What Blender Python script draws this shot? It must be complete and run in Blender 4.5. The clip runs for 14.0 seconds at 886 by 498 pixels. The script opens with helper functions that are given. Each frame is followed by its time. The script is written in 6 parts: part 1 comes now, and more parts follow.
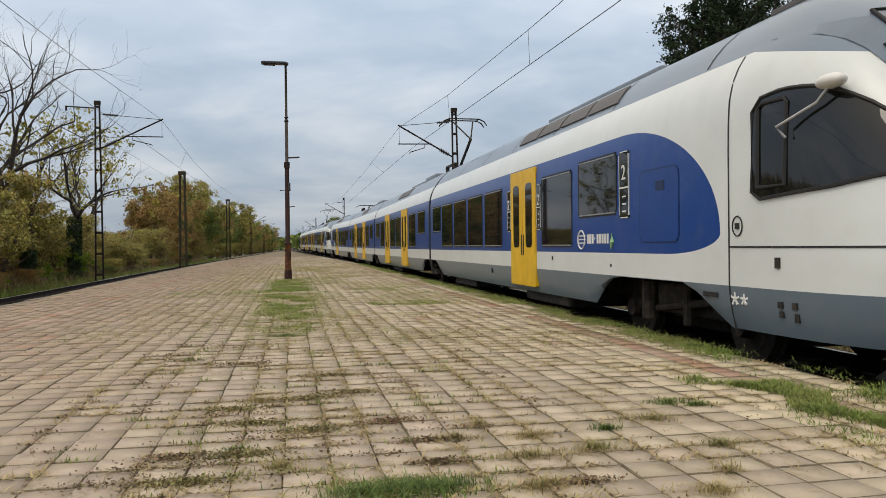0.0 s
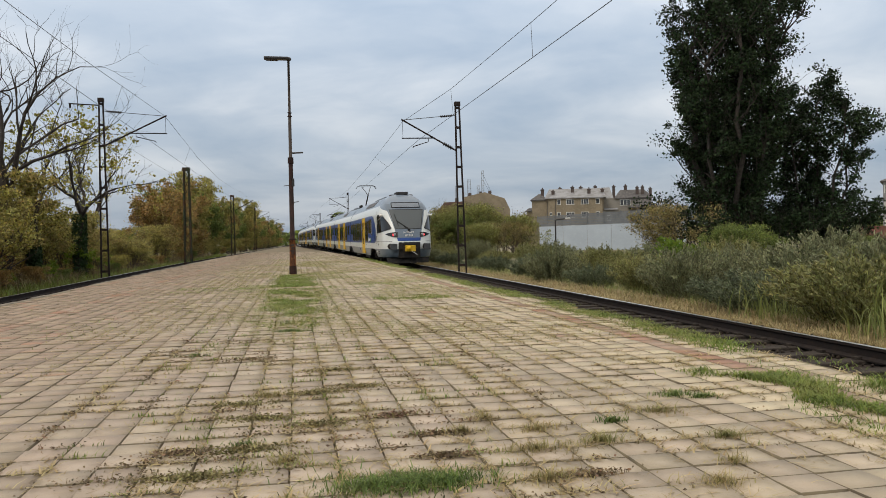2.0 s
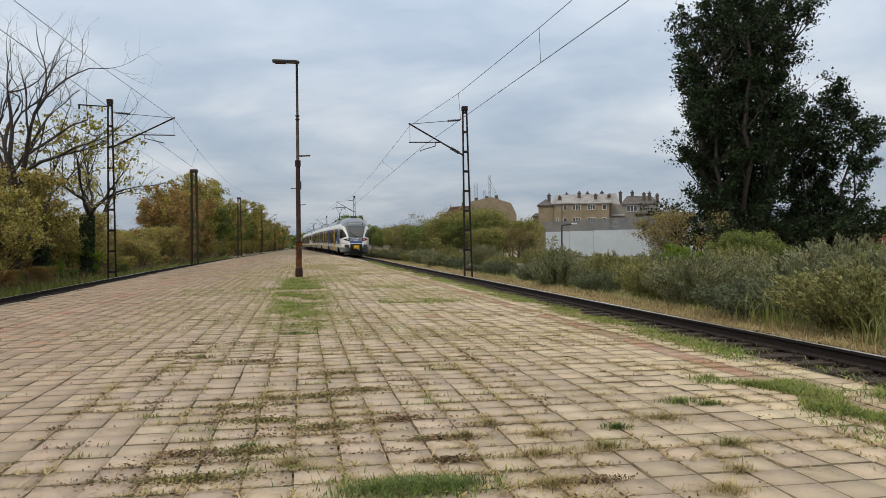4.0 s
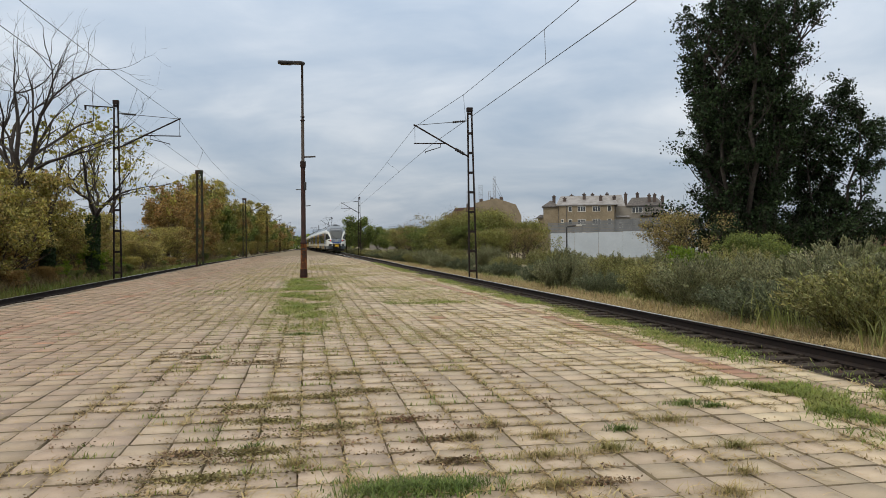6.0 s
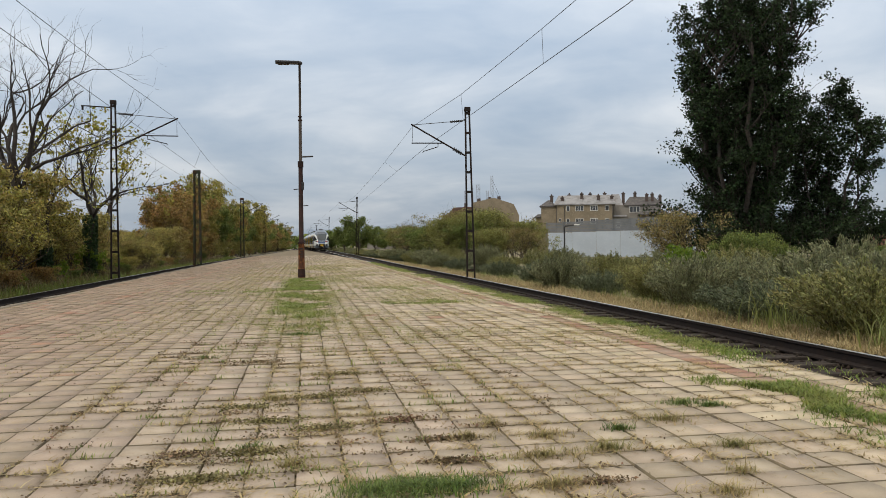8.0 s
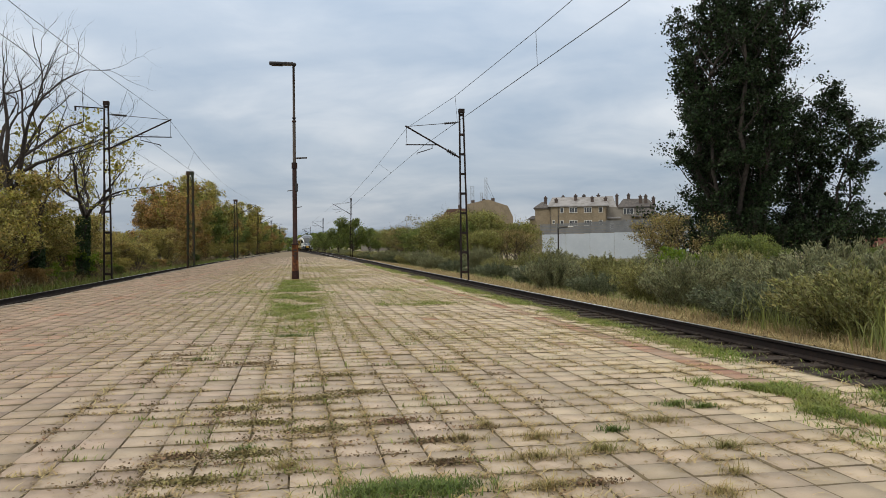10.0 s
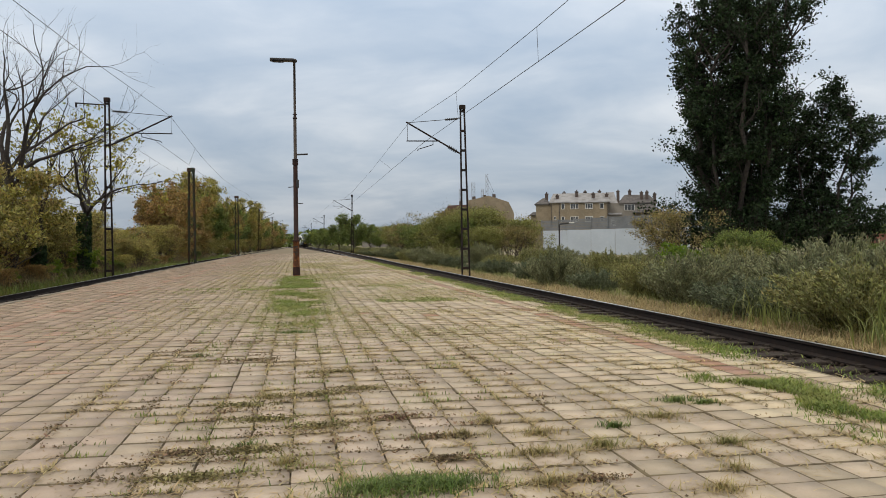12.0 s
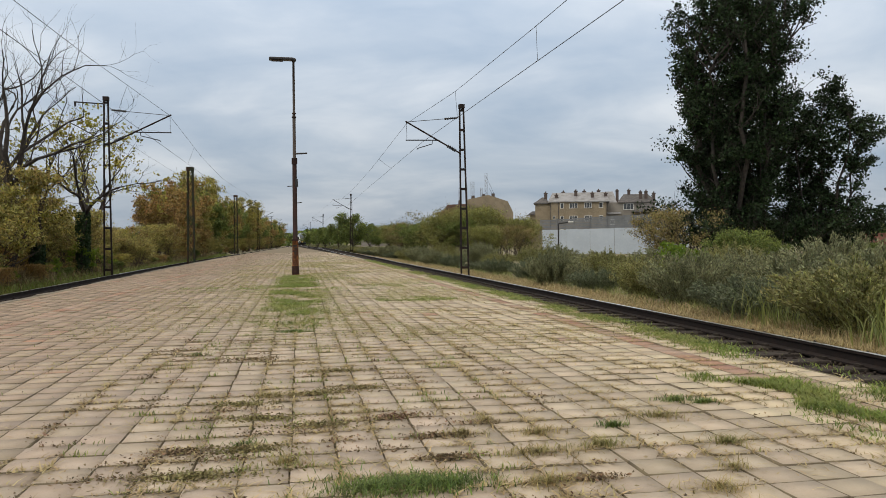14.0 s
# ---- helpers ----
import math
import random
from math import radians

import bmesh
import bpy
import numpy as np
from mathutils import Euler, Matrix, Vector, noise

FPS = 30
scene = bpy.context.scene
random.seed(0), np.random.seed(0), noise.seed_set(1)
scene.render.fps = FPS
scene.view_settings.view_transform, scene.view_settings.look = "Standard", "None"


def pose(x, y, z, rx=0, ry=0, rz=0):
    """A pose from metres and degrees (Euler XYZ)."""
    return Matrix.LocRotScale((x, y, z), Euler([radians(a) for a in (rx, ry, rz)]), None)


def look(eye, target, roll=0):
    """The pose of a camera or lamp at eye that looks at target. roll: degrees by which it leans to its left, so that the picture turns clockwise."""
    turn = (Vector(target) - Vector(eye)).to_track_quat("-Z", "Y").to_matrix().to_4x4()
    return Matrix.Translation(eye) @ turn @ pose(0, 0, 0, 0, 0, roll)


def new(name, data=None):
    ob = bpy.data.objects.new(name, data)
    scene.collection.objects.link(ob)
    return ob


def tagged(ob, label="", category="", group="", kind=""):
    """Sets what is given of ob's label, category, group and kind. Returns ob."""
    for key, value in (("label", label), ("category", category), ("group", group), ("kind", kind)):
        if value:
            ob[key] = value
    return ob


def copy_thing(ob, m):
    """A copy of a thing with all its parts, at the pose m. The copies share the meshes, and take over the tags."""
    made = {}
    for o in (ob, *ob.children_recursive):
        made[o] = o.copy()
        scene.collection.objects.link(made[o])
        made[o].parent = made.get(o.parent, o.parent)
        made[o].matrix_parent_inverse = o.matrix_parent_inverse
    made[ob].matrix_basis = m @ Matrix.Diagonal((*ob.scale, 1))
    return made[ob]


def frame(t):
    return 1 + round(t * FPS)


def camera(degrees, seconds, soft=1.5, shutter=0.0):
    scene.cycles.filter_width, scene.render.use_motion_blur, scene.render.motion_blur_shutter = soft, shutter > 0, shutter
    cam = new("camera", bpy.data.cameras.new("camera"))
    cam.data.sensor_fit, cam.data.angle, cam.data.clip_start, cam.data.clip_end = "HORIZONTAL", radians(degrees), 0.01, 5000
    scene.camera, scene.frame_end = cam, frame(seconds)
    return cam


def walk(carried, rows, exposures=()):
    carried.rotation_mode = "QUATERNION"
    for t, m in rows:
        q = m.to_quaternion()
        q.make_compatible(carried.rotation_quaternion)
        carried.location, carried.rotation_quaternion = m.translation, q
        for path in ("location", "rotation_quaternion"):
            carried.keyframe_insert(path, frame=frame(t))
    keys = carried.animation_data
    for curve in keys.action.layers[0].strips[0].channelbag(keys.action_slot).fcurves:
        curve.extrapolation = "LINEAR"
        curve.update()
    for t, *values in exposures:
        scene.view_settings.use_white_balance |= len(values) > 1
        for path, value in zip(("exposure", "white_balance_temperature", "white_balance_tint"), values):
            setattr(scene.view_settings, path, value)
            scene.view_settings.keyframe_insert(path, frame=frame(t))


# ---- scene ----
EYE = 1.081          # eye height above the paving
RAIL = -0.28         # rail head below the paving
GROUND = -0.52       # earth level beside the tracks
RC, LC = 5.87, -7.1  # centre lines of the two tracks

cam = camera(60.29, 14.0, soft=0.85)
walk(cam, [
    (0, pose(0, 0, EYE, 89.714, 0.655, -11.275)),
    (0.5, pose(0, 0, EYE, 89.654, 0.763, -11.230)),
    (1, pose(0, 0, EYE, 89.473, 0.938, -11.145)),
    (1.5, pose(0, 0, EYE, 89.310, 1.026, -11.049)),
    (2, pose(0, 0, EYE, 89.268, 1.149, -10.946)),
    (2.5, pose(0, 0, EYE, 89.387, 1.063, -10.814)),
    (3, pose(0, 0, EYE, 89.543, 0.780, -10.724)),
    (5.5, pose(0, 0, EYE, 89.638, 0.408, -10.304)),
    (6, pose(0, 0, EYE, 89.687, 0.428, -10.134)),
    (6.5, pose(0, 0, EYE, 89.660, 0.535, -9.961)),
    (7, pose(0, 0, EYE, 89.642, 0.553, -9.959)),
    (7.5, pose(0, 0, EYE, 89.651, 0.526, -10.114)),
    (8, pose(0, 0, EYE, 89.659, 0.524, -10.297)),
    (10.5, pose(0, 0, EYE, 89.788, 0.466, -10.771)),
    (11, pose(0, 0, EYE, 89.699, 0.483, -10.730)),
    (11.5, pose(0, 0, EYE, 89.565, 0.523, -10.661)),
    (12, pose(0, 0, EYE, 89.499, 0.526, -10.672)),
    (12.5, pose(0, 0, EYE, 89.522, 0.468, -10.721)),
    (13, pose(0, 0, EYE, 89.558, 0.431, -10.756)),
    (13.5, pose(0, 0, EYE, 89.520, 0.452, -10.754)),
    (14, pose(0, 0, EYE, 89.440, 0.494, -10.738)),
])

# ---- world: overcast sky with streaks of cloud, and a weak wide sun ----
SUN_EL, SUN_AZ = radians(50), radians(-125)   # azimuth from the track's direction towards the right; the cloud is thinnest behind the camera
world = bpy.data.worlds.new("world")
scene.world = world
world.use_nodes = True


def node(tree, kind, **values):
    n = tree.nodes.new(kind)
    for k, v in values.items():
        if k in n.inputs:
            n.inputs[k].default_value = v
        else:
            setattr(n, k, v)
    return n


def ramp(tree, fac, stops):
    r = tree.nodes.new("ShaderNodeValToRGB")
    while len(r.color_ramp.elements) < len(stops):
        r.color_ramp.elements.new(0.5)
    for e, (p, c) in zip(r.color_ramp.elements, stops):
        e.position, e.color = p, (*c, 1) if len(c) == 3 else c
    tree.links.new(fac, r.inputs[0])
    return r.outputs[0]


def mix(tree, fac, a, b, how="MIX"):
    m = tree.nodes.new("ShaderNodeMix")
    m.data_type, m.blend_type = "RGBA", how
    for i, v in ((0, fac), (6, a), (7, b)):
        if hasattr(v, "links"):
            tree.links.new(v, m.inputs[i])
        elif i == 0:
            m.inputs[i].default_value = v
        else:
            m.inputs[i].default_value = (*v, 1)
    return m.outputs[2]


def math_node(tree, op, a, b=0.0, c=0.0):
    m = tree.nodes.new("ShaderNodeMath")
    m.operation = op
    for i, v in enumerate((a, b, c)):
        if hasattr(v, "links"):
            tree.links.new(v, m.inputs[i])
        else:
            m.inputs[i].default_value = v
    return m.outputs[0]


def make_world():
    tr = world.node_tree
    tr.nodes.clear()
    out = tr.nodes.new("ShaderNodeOutputWorld")
    bg = tr.nodes.new("ShaderNodeBackground")
    sky = node(tr, "ShaderNodeTexSky", sky_type="NISHITA", sun_disc=False, sun_elevation=SUN_EL, sun_rotation=SUN_AZ,
               dust_density=3.0, air_density=1.2)
    tc = tr.nodes.new("ShaderNodeTexCoord")
    sep = tr.nodes.new("ShaderNodeSeparateXYZ")
    tr.links.new(tc.outputs["Generated"], sep.inputs[0])
    up = math_node(tr, "MAXIMUM", sep.outputs[2], 0.0)
    # project the view direction on a flat cloud layer
    den = math_node(tr, "ADD", up, 0.20)
    px, py = math_node(tr, "DIVIDE", sep.outputs[0], den), math_node(tr, "DIVIDE", sep.outputs[1], den)
    comb = tr.nodes.new("ShaderNodeCombineXYZ")
    tr.links.new(px, comb.inputs[0]), tr.links.new(py, comb.inputs[1])
    mp = node(tr, "ShaderNodeMapping", Scale=(0.9, 1.0, 1), Rotation=(0, 0, 0.5), Location=(1.3, 0.4, 0))
    tr.links.new(comb.outputs[0], mp.inputs[0])
    big = node(tr, "ShaderNodeTexNoise", Scale=1.0, Detail=5.0, Roughness=0.5, Distortion=0.6)
    tr.links.new(mp.outputs[0], big.inputs["Vector"])
    small = node(tr, "ShaderNodeTexNoise", Scale=2.6, Detail=6.0, Roughness=0.55, Distortion=0.5)
    tr.links.new(mp.outputs[0], small.inputs["Vector"])
    blend = math_node(tr, "ADD", math_node(tr, "MULTIPLY", big.outputs[0], 0.7), math_node(tr, "MULTIPLY", small.outputs[0], 0.3))
    cloud = ramp(tr, blend, [(0.36, (0.36, 0.45, 0.57)), (0.5, (0.50, 0.57, 0.66)), (0.64, (0.70, 0.74, 0.79))])
    # overcast skies are about three times brighter overhead than at the horizon
    gain = math_node(tr, "ADD", math_node(tr, "MULTIPLY", up, 1.75), 0.83)
    cl = tr.nodes.new("ShaderNodeVectorMath")
    cl.operation = "SCALE"
    # the thin cloud overhead is whiter than the blue-grey sky low down
    overhead = math_node(tr, "MINIMUM", math_node(tr, "MULTIPLY", math_node(tr, "MAXIMUM", math_node(tr, "SUBTRACT", up, 0.3), 0.0), 3.0), 1.0)
    cloud = mix(tr, overhead, cloud, (0.62, 0.575, 0.51))
    tr.links.new(cloud, cl.inputs[0]), tr.links.new(gain, cl.inputs[3])
    sk = tr.nodes.new("ShaderNodeVectorMath")
    sk.operation = "SCALE"
    sk.inputs[3].default_value = 0.10
    tr.links.new(sky.outputs[0], sk.inputs[0])
    tr.links.new(mix(tr, 0.85, sk.outputs[0], cl.outputs[0]), bg.inputs[0])
    tr.links.new(bg.outputs[0], out.inputs[0])


make_world()
sun = new("sun", bpy.data.lights.new("sun", "SUN"))
sun.data.energy, sun.data.angle, sun.data.color = 1.1, radians(25), (1.0, 0.90, 0.76)
sun_dir = Vector((math.sin(SUN_AZ) * math.cos(SUN_EL), math.cos(SUN_AZ) * math.cos(SUN_EL), math.sin(SUN_EL)))
sun.matrix_world = look(sun_dir * 100, (0, 0, 0))
scene.view_settings.exposure = 0.0


# ---- materials ----
def material(name, base, rough=0.7, metal=0.0, vary=(), bump=0.0, bump_scale=40.0, island=0.0, obj=0.0, translucent=0.0, spec=0.5, sides=None):
    """base colour; sides: (left colour, right colour) mixed in towards the two edges of the platform; vary: rows of
    (noise scale, colour, low, high) laid over it; island/obj: brightness spread from piece to piece.
    """
    m = bpy.data.materials.new(name)
    m.use_nodes = True
    tr = m.node_tree
    tr.nodes.clear()
    out = tr.nodes.new("ShaderNodeOutputMaterial")
    b = node(tr, "ShaderNodeBsdfPrincipled", Roughness=rough, Metallic=metal)
    b.inputs["Specular IOR Level"].default_value = spec
    tc = tr.nodes.new("ShaderNodeTexCoord")
    geo = tr.nodes.new("ShaderNodeNewGeometry")
    col = tr.nodes.new("ShaderNodeRGB")
    col.outputs[0].default_value = (*base, 1)
    c = col.outputs[0]
    for scale, colour, lo, hi in vary:
        n = node(tr, "ShaderNodeTexNoise", Scale=scale, Detail=6.0, Roughness=0.6)
        tr.links.new(geo.outputs["Position"] if not obj else tc.outputs["Object"], n.inputs["Vector"])
        f = ramp(tr, n.outputs[0], [(lo, (0, 0, 0)), (hi, (1, 1, 1))])
        c = mix(tr, f, c, colour)
    if sides:
        sep = tr.nodes.new("ShaderNodeSeparateXYZ")
        tr.links.new(geo.outputs["Position"], sep.inputs[0])
        wob = node(tr, "ShaderNodeTexNoise", Scale=0.5, Detail=5.0)
        tr.links.new(geo.outputs["Position"], wob.inputs["Vector"])
        x = math_node(tr, "MULTIPLY_ADD", math_node(tr, "SUBTRACT", wob.outputs[0], 0.5), 3.5, sep.outputs[0])
        for colour, near_x, far_x in ((sides[0], -0.4, -3.2), (sides[1], 0.3, 3.4)):
            f = math_node(tr, "MINIMUM", math_node(tr, "MAXIMUM", math_node(tr, "DIVIDE", math_node(tr, "SUBTRACT", x, near_x), far_x - near_x), 0.0), 1.0)
            c = mix(tr, math_node(tr, "MULTIPLY", f, 0.75), c, colour)
    if island or obj:
        src = geo.outputs["Random Per Island"] if island else tr.nodes.new("ShaderNodeObjectInfo").outputs["Random"]
        k = island or obj
        hsv = tr.nodes.new("ShaderNodeHueSaturation")
        tr.links.new(math_node(tr, "MULTIPLY_ADD", src, 2 * k, 1 - k), hsv.inputs["Value"])
        tr.links.new(math_node(tr, "MULTIPLY_ADD", math_node(tr, "FRACT", math_node(tr, "MULTIPLY", src, 7.13)), 0.05 * min(1, 2 * k), 0.5 - 0.025 * min(1, 2 * k)), hsv.inputs["Hue"])
        tr.links.new(math_node(tr, "MULTIPLY_ADD", math_node(tr, "FRACT", math_node(tr, "MULTIPLY", src, 13.7)), 0.4 * k, 1 - 0.2 * k), hsv.inputs["Saturation"])
        tr.links.new(c, hsv.inputs["Color"])
        c = hsv.outputs[0]
    tr.links.new(c, b.inputs["Base Color"])
    if bump:
        n = node(tr, "ShaderNodeTexNoise", Scale=bump_scale, Detail=5.0, Roughness=0.65)
        tr.links.new(geo.outputs["Position"], n.inputs["Vector"])
        bp = node(tr, "ShaderNodeBump", Strength=bump, Distance=0.01)
        tr.links.new(n.outputs[0], bp.inputs["Height"])
        tr.links.new(bp.outputs[0], b.inputs["Normal"])
    shader = b.outputs[0]
    if translucent:
        t = tr.nodes.new("ShaderNodeBsdfTranslucent")
        tr.links.new(c, t.inputs[0])
        ms = node(tr, "ShaderNodeMixShader", Fac=translucent)
        tr.links.new(shader, ms.inputs[1]), tr.links.new(t.outputs[0], ms.inputs[2])
        shader = ms.outputs[0]
    tr.links.new(shader, out.inputs[0])
    return m


M = {}
M["paver"] = material("paver", (0.405, 0.335, 0.255), 0.85, vary=[(7, (0.44, 0.38, 0.31), 0.45, 0.8), (60, (0.28, 0.23, 0.18), 0.55, 0.8)], bump=0.5, bump_scale=90, island=0.17, sides=((0.28, 0.205, 0.145), (0.51, 0.43, 0.30)))
M["paver_red"] = material("paver_red", (0.34, 0.195, 0.13), 0.85, vary=[(0.9, (0.36, 0.27, 0.20), 0.40, 0.56), (50, (0.25, 0.13, 0.09), 0.5, 0.8)], bump=0.35, bump_scale=90, island=0.13)
M["joint"] = material("joint_soil", (0.19, 0.155, 0.10), 0.95, vary=[(5, (0.12, 0.095, 0.065), 0.45, 0.65), (0.8, (0.20, 0.17, 0.10), 0.5, 0.7)], bump=0.5)
M["earth"] = material("earth", (0.20, 0.165, 0.10), 0.95, vary=[(0.25, (0.11, 0.12, 0.05), 0.42, 0.6), (2.5, (0.26, 0.21, 0.13), 0.45, 0.7)], bump=0.6, bump_scale=20)
M["ballast"] = material("ballast", (0.045, 0.036, 0.03), 0.95, vary=[(14, (0.018, 0.015, 0.013), 0.45, 0.6), (1.5, (0.07, 0.052, 0.038), 0.5, 0.7)], bump=1.0, bump_scale=30, island=0.35, spec=0.15)
M["rail_side"] = material("rail_side", (0.018, 0.014, 0.013), 0.8, vary=[(9, (0.03, 0.02, 0.015), 0.5, 0.75)], bump=0.2, spec=0.2)
M["rail_head"] = material("rail_head", (0.75, 0.75, 0.75), 0.3, 1.0)
M["sleeper"] = material("sleeper", (0.05, 0.041, 0.035), 0.9, vary=[(12, (0.022, 0.018, 0.016), 0.45, 0.65)], bump=0.6, island=0.2, spec=0.15)
M["kerb"] = material("kerb_concrete", (0.22, 0.19, 0.15), 0.9, vary=[(4, (0.12, 0.10, 0.075), 0.42, 0.62), (40, (0.28, 0.25, 0.2), 0.5, 0.8)], bump=0.5)
M["mast"] = material("mast_steel", (0.02, 0.016, 0.015), 0.8, vary=[(5, (0.045, 0.026, 0.02), 0.5, 0.7)], bump=0.2, spec=0.2)
M["mast_green"] = material("mast_green_paint", (0.03, 0.04, 0.024), 0.8, vary=[(2, (0.06, 0.032, 0.02), 0.45, 0.6)], bump=0.2, spec=0.2)
M["wire"] = material("wire", (0.06, 0.06, 0.062), 0.5, 0.6)
M["rust"] = material("rusty_pole", (0.035, 0.018, 0.016), 0.8, vary=[(3, (0.022, 0.014, 0.013), 0.45, 0.6), (25, (0.08, 0.035, 0.02), 0.55, 0.8)], bump=0.3, spec=0.2)
M["rust_orange"] = material("orange_rust", (0.26, 0.10, 0.035), 0.85, vary=[(6, (0.08, 0.035, 0.022), 0.42, 0.56), (30, (0.34, 0.17, 0.07), 0.55, 0.8)], bump=0.4, spec=0.2)
M["pole_grey"] = material("pole_grey", (0.06, 0.05, 0.043), 0.75, vary=[(4, (0.04, 0.026, 0.021), 0.45, 0.65)], bump=0.2, spec=0.25)
M["dark"] = material("dark_plastic", (0.02, 0.02, 0.022), 0.5)
M["bark"] = material("bark", (0.10, 0.08, 0.06), 0.95, vary=[(6, (0.05, 0.04, 0.032), 0.42, 0.62)], bump=0.8, bump_scale=25)
M["bark_dark"] = material("bark_dark", (0.05, 0.042, 0.035), 0.95, vary=[(6, (0.025, 0.02, 0.018), 0.42, 0.62)], bump=0.8, bump_scale=25)


def leaf(name, c, spread=0.45, tl=0.3, patch=None, spec=0.25):
    vary = [(0.6, patch, 0.42, 0.62), (3.0, tuple(v * 0.72 for v in c), 0.5, 0.62)] if patch else []
    return material(name, c, 0.6, island=spread, translucent=tl, vary=vary, spec=spec)


M["leaf_poplar"] = leaf("leaf_poplar", (0.028, 0.048, 0.020), 0.75, 0.12, (0.013, 0.025, 0.010), 0.15)
M["leaf_olive"] = leaf("leaf_olive", (0.40, 0.35, 0.10), 0.65, 0.4, (0.25, 0.24, 0.07))
M["leaf_brown"] = leaf("leaf_brown", (0.38, 0.25, 0.095), 0.65, 0.4, (0.28, 0.225, 0.075))
M["leaf_yellow"] = leaf("leaf_yellow", (0.34, 0.30, 0.06), 0.4, 0.35, (0.24, 0.26, 0.06))
M["leaf_green"] = leaf("leaf_green", (0.20, 0.25, 0.068), 0.65, 0.4, (0.12, 0.16, 0.045))
M["leaf_bright"] = leaf("leaf_bright", (0.19, 0.27, 0.03), 0.35, 0.35, (0.13, 0.21, 0.03))
M["leaf_grey"] = leaf("leaf_grey", (0.24, 0.25, 0.135), 0.6, 0.25, (0.17, 0.185, 0.095))
M["leaf_sage"] = leaf("leaf_sage", (0.15, 0.175, 0.10), 0.6, 0.2, (0.09, 0.11, 0.062))
M["leaf_fern"] = leaf("leaf_fern", (0.27, 0.265, 0.10), 0.6, 0.25, (0.19, 0.20, 0.075))
M["leaf_shrub"] = leaf("leaf_shrub", (0.39, 0.355, 0.11), 0.6, 0.4, (0.30, 0.225, 0.085))
M["leaf_hedge"] = leaf("leaf_hedge", (0.27, 0.275, 0.085), 0.6, 0.35, (0.19, 0.20, 0.06))
M["leaf_tan"] = leaf("leaf_tan", (0.30, 0.24, 0.10), 0.6, 0.35, (0.22, 0.20, 0.075))
M["ivy"] = leaf("ivy", (0.035, 0.065, 0.025), 0.4, 0.15)
M["weed_mat"] = leaf("weed_mat", (0.235, 0.18, 0.105), 0.6, 0.2, (0.24, 0.155, 0.105))
M["weed_olive"] = leaf("weed_olive", (0.235, 0.21, 0.095), 0.55, 0.2, (0.31, 0.25, 0.13))
M["grass_green"] = leaf("grass_green", (0.19, 0.255, 0.058), 0.45, 0.35, (0.25, 0.265, 0.085))
M["grass_dry"] = leaf("grass_dry", (0.44, 0.355, 0.19), 0.35, 0.25, (0.35, 0.28, 0.14))
M["grass_dead"] = leaf("grass_dead", (0.18, 0.135, 0.072), 0.65, 0.15, (0.25, 0.205, 0.10))
M["grass_turf"] = leaf("grass_turf", (0.33, 0.30, 0.125), 0.4, 0.3, (0.26, 0.28, 0.09))
M["grass_mixed"] = leaf("grass_mixed", (0.36, 0.30, 0.135), 0.45, 0.25, (0.20, 0.21, 0.075))
M["grass_tuft"] = leaf("grass_tuft", (0.13, 0.19, 0.05), 0.6, 0.3, (0.19, 0.23, 0.08))
M["grass_reed"] = leaf("grass_reed", (0.24, 0.27, 0.09), 0.35, 0.3)


# ---- mesh helpers ----
def thing(name, label, category, group="", kind="", m=None):
    ob = tagged(new(name), label, category, group, kind)
    ob.empty_display_size = 0.1
    if m is not None:
        ob.matrix_basis = m
    return ob


def finish(bm, name, mats, smooth=False):
    me = bpy.data.meshes.new(name)
    bm.normal_update()
    bm.to_mesh(me)
    bm.free()
    for mt in mats if isinstance(mats, (list, tuple)) else [mats]:
        me.materials.append(mt)
    if smooth:
        me.polygons.foreach_set("use_smooth", [True] * len(me.polygons))
    return me


def part(name, bm, mat, parent=None, label="", smooth=False):
    ob = new(name, finish(bm, name, mat, smooth) if isinstance(bm, bmesh.types.BMesh) else bm)
    ob.parent = parent
    return tagged(ob, label)


def arrays(name, verts, faces, mats, index=None, smooth=False):
    """A mesh from numpy arrays; faces all of one length."""
    me = bpy.data.meshes.new(name)
    verts, faces = np.asarray(verts, np.float32), np.asarray(faces, np.int32)
    k = faces.shape[1]
    me.vertices.add(len(verts))
    me.vertices.foreach_set("co", verts.ravel())
    me.loops.add(faces.size)
    me.loops.foreach_set("vertex_index", faces.ravel())
    me.polygons.add(len(faces))
    me.polygons.foreach_set("loop_start", np.arange(0, faces.size, k, dtype=np.int32))
    for mt in mats if isinstance(mats, (list, tuple)) else [mats]:
        me.materials.append(mt)
    if index is not None:
        me.polygons.foreach_set("material_index", np.asarray(index, np.int32))
    if smooth:
        me.polygons.foreach_set("use_smooth", np.ones(len(faces), bool))
    me.update(calc_edges=True)
    me.validate()
    return me


def box(bm, x0, x1, y0, y1, z0, z1, bevel=0.0):
    r = bmesh.ops.create_cube(bm, size=1, matrix=Matrix.LocRotScale(((x0 + x1) / 2, (y0 + y1) / 2, (z0 + z1) / 2), None, (x1 - x0, y1 - y0, z1 - z0)))
    if bevel:
        edges = {e for v in r["verts"] for e in v.link_edges}
        bmesh.ops.bevel(bm, geom=list(edges), offset=bevel, segments=2, affect="EDGES", profile=0.5)
    return bm


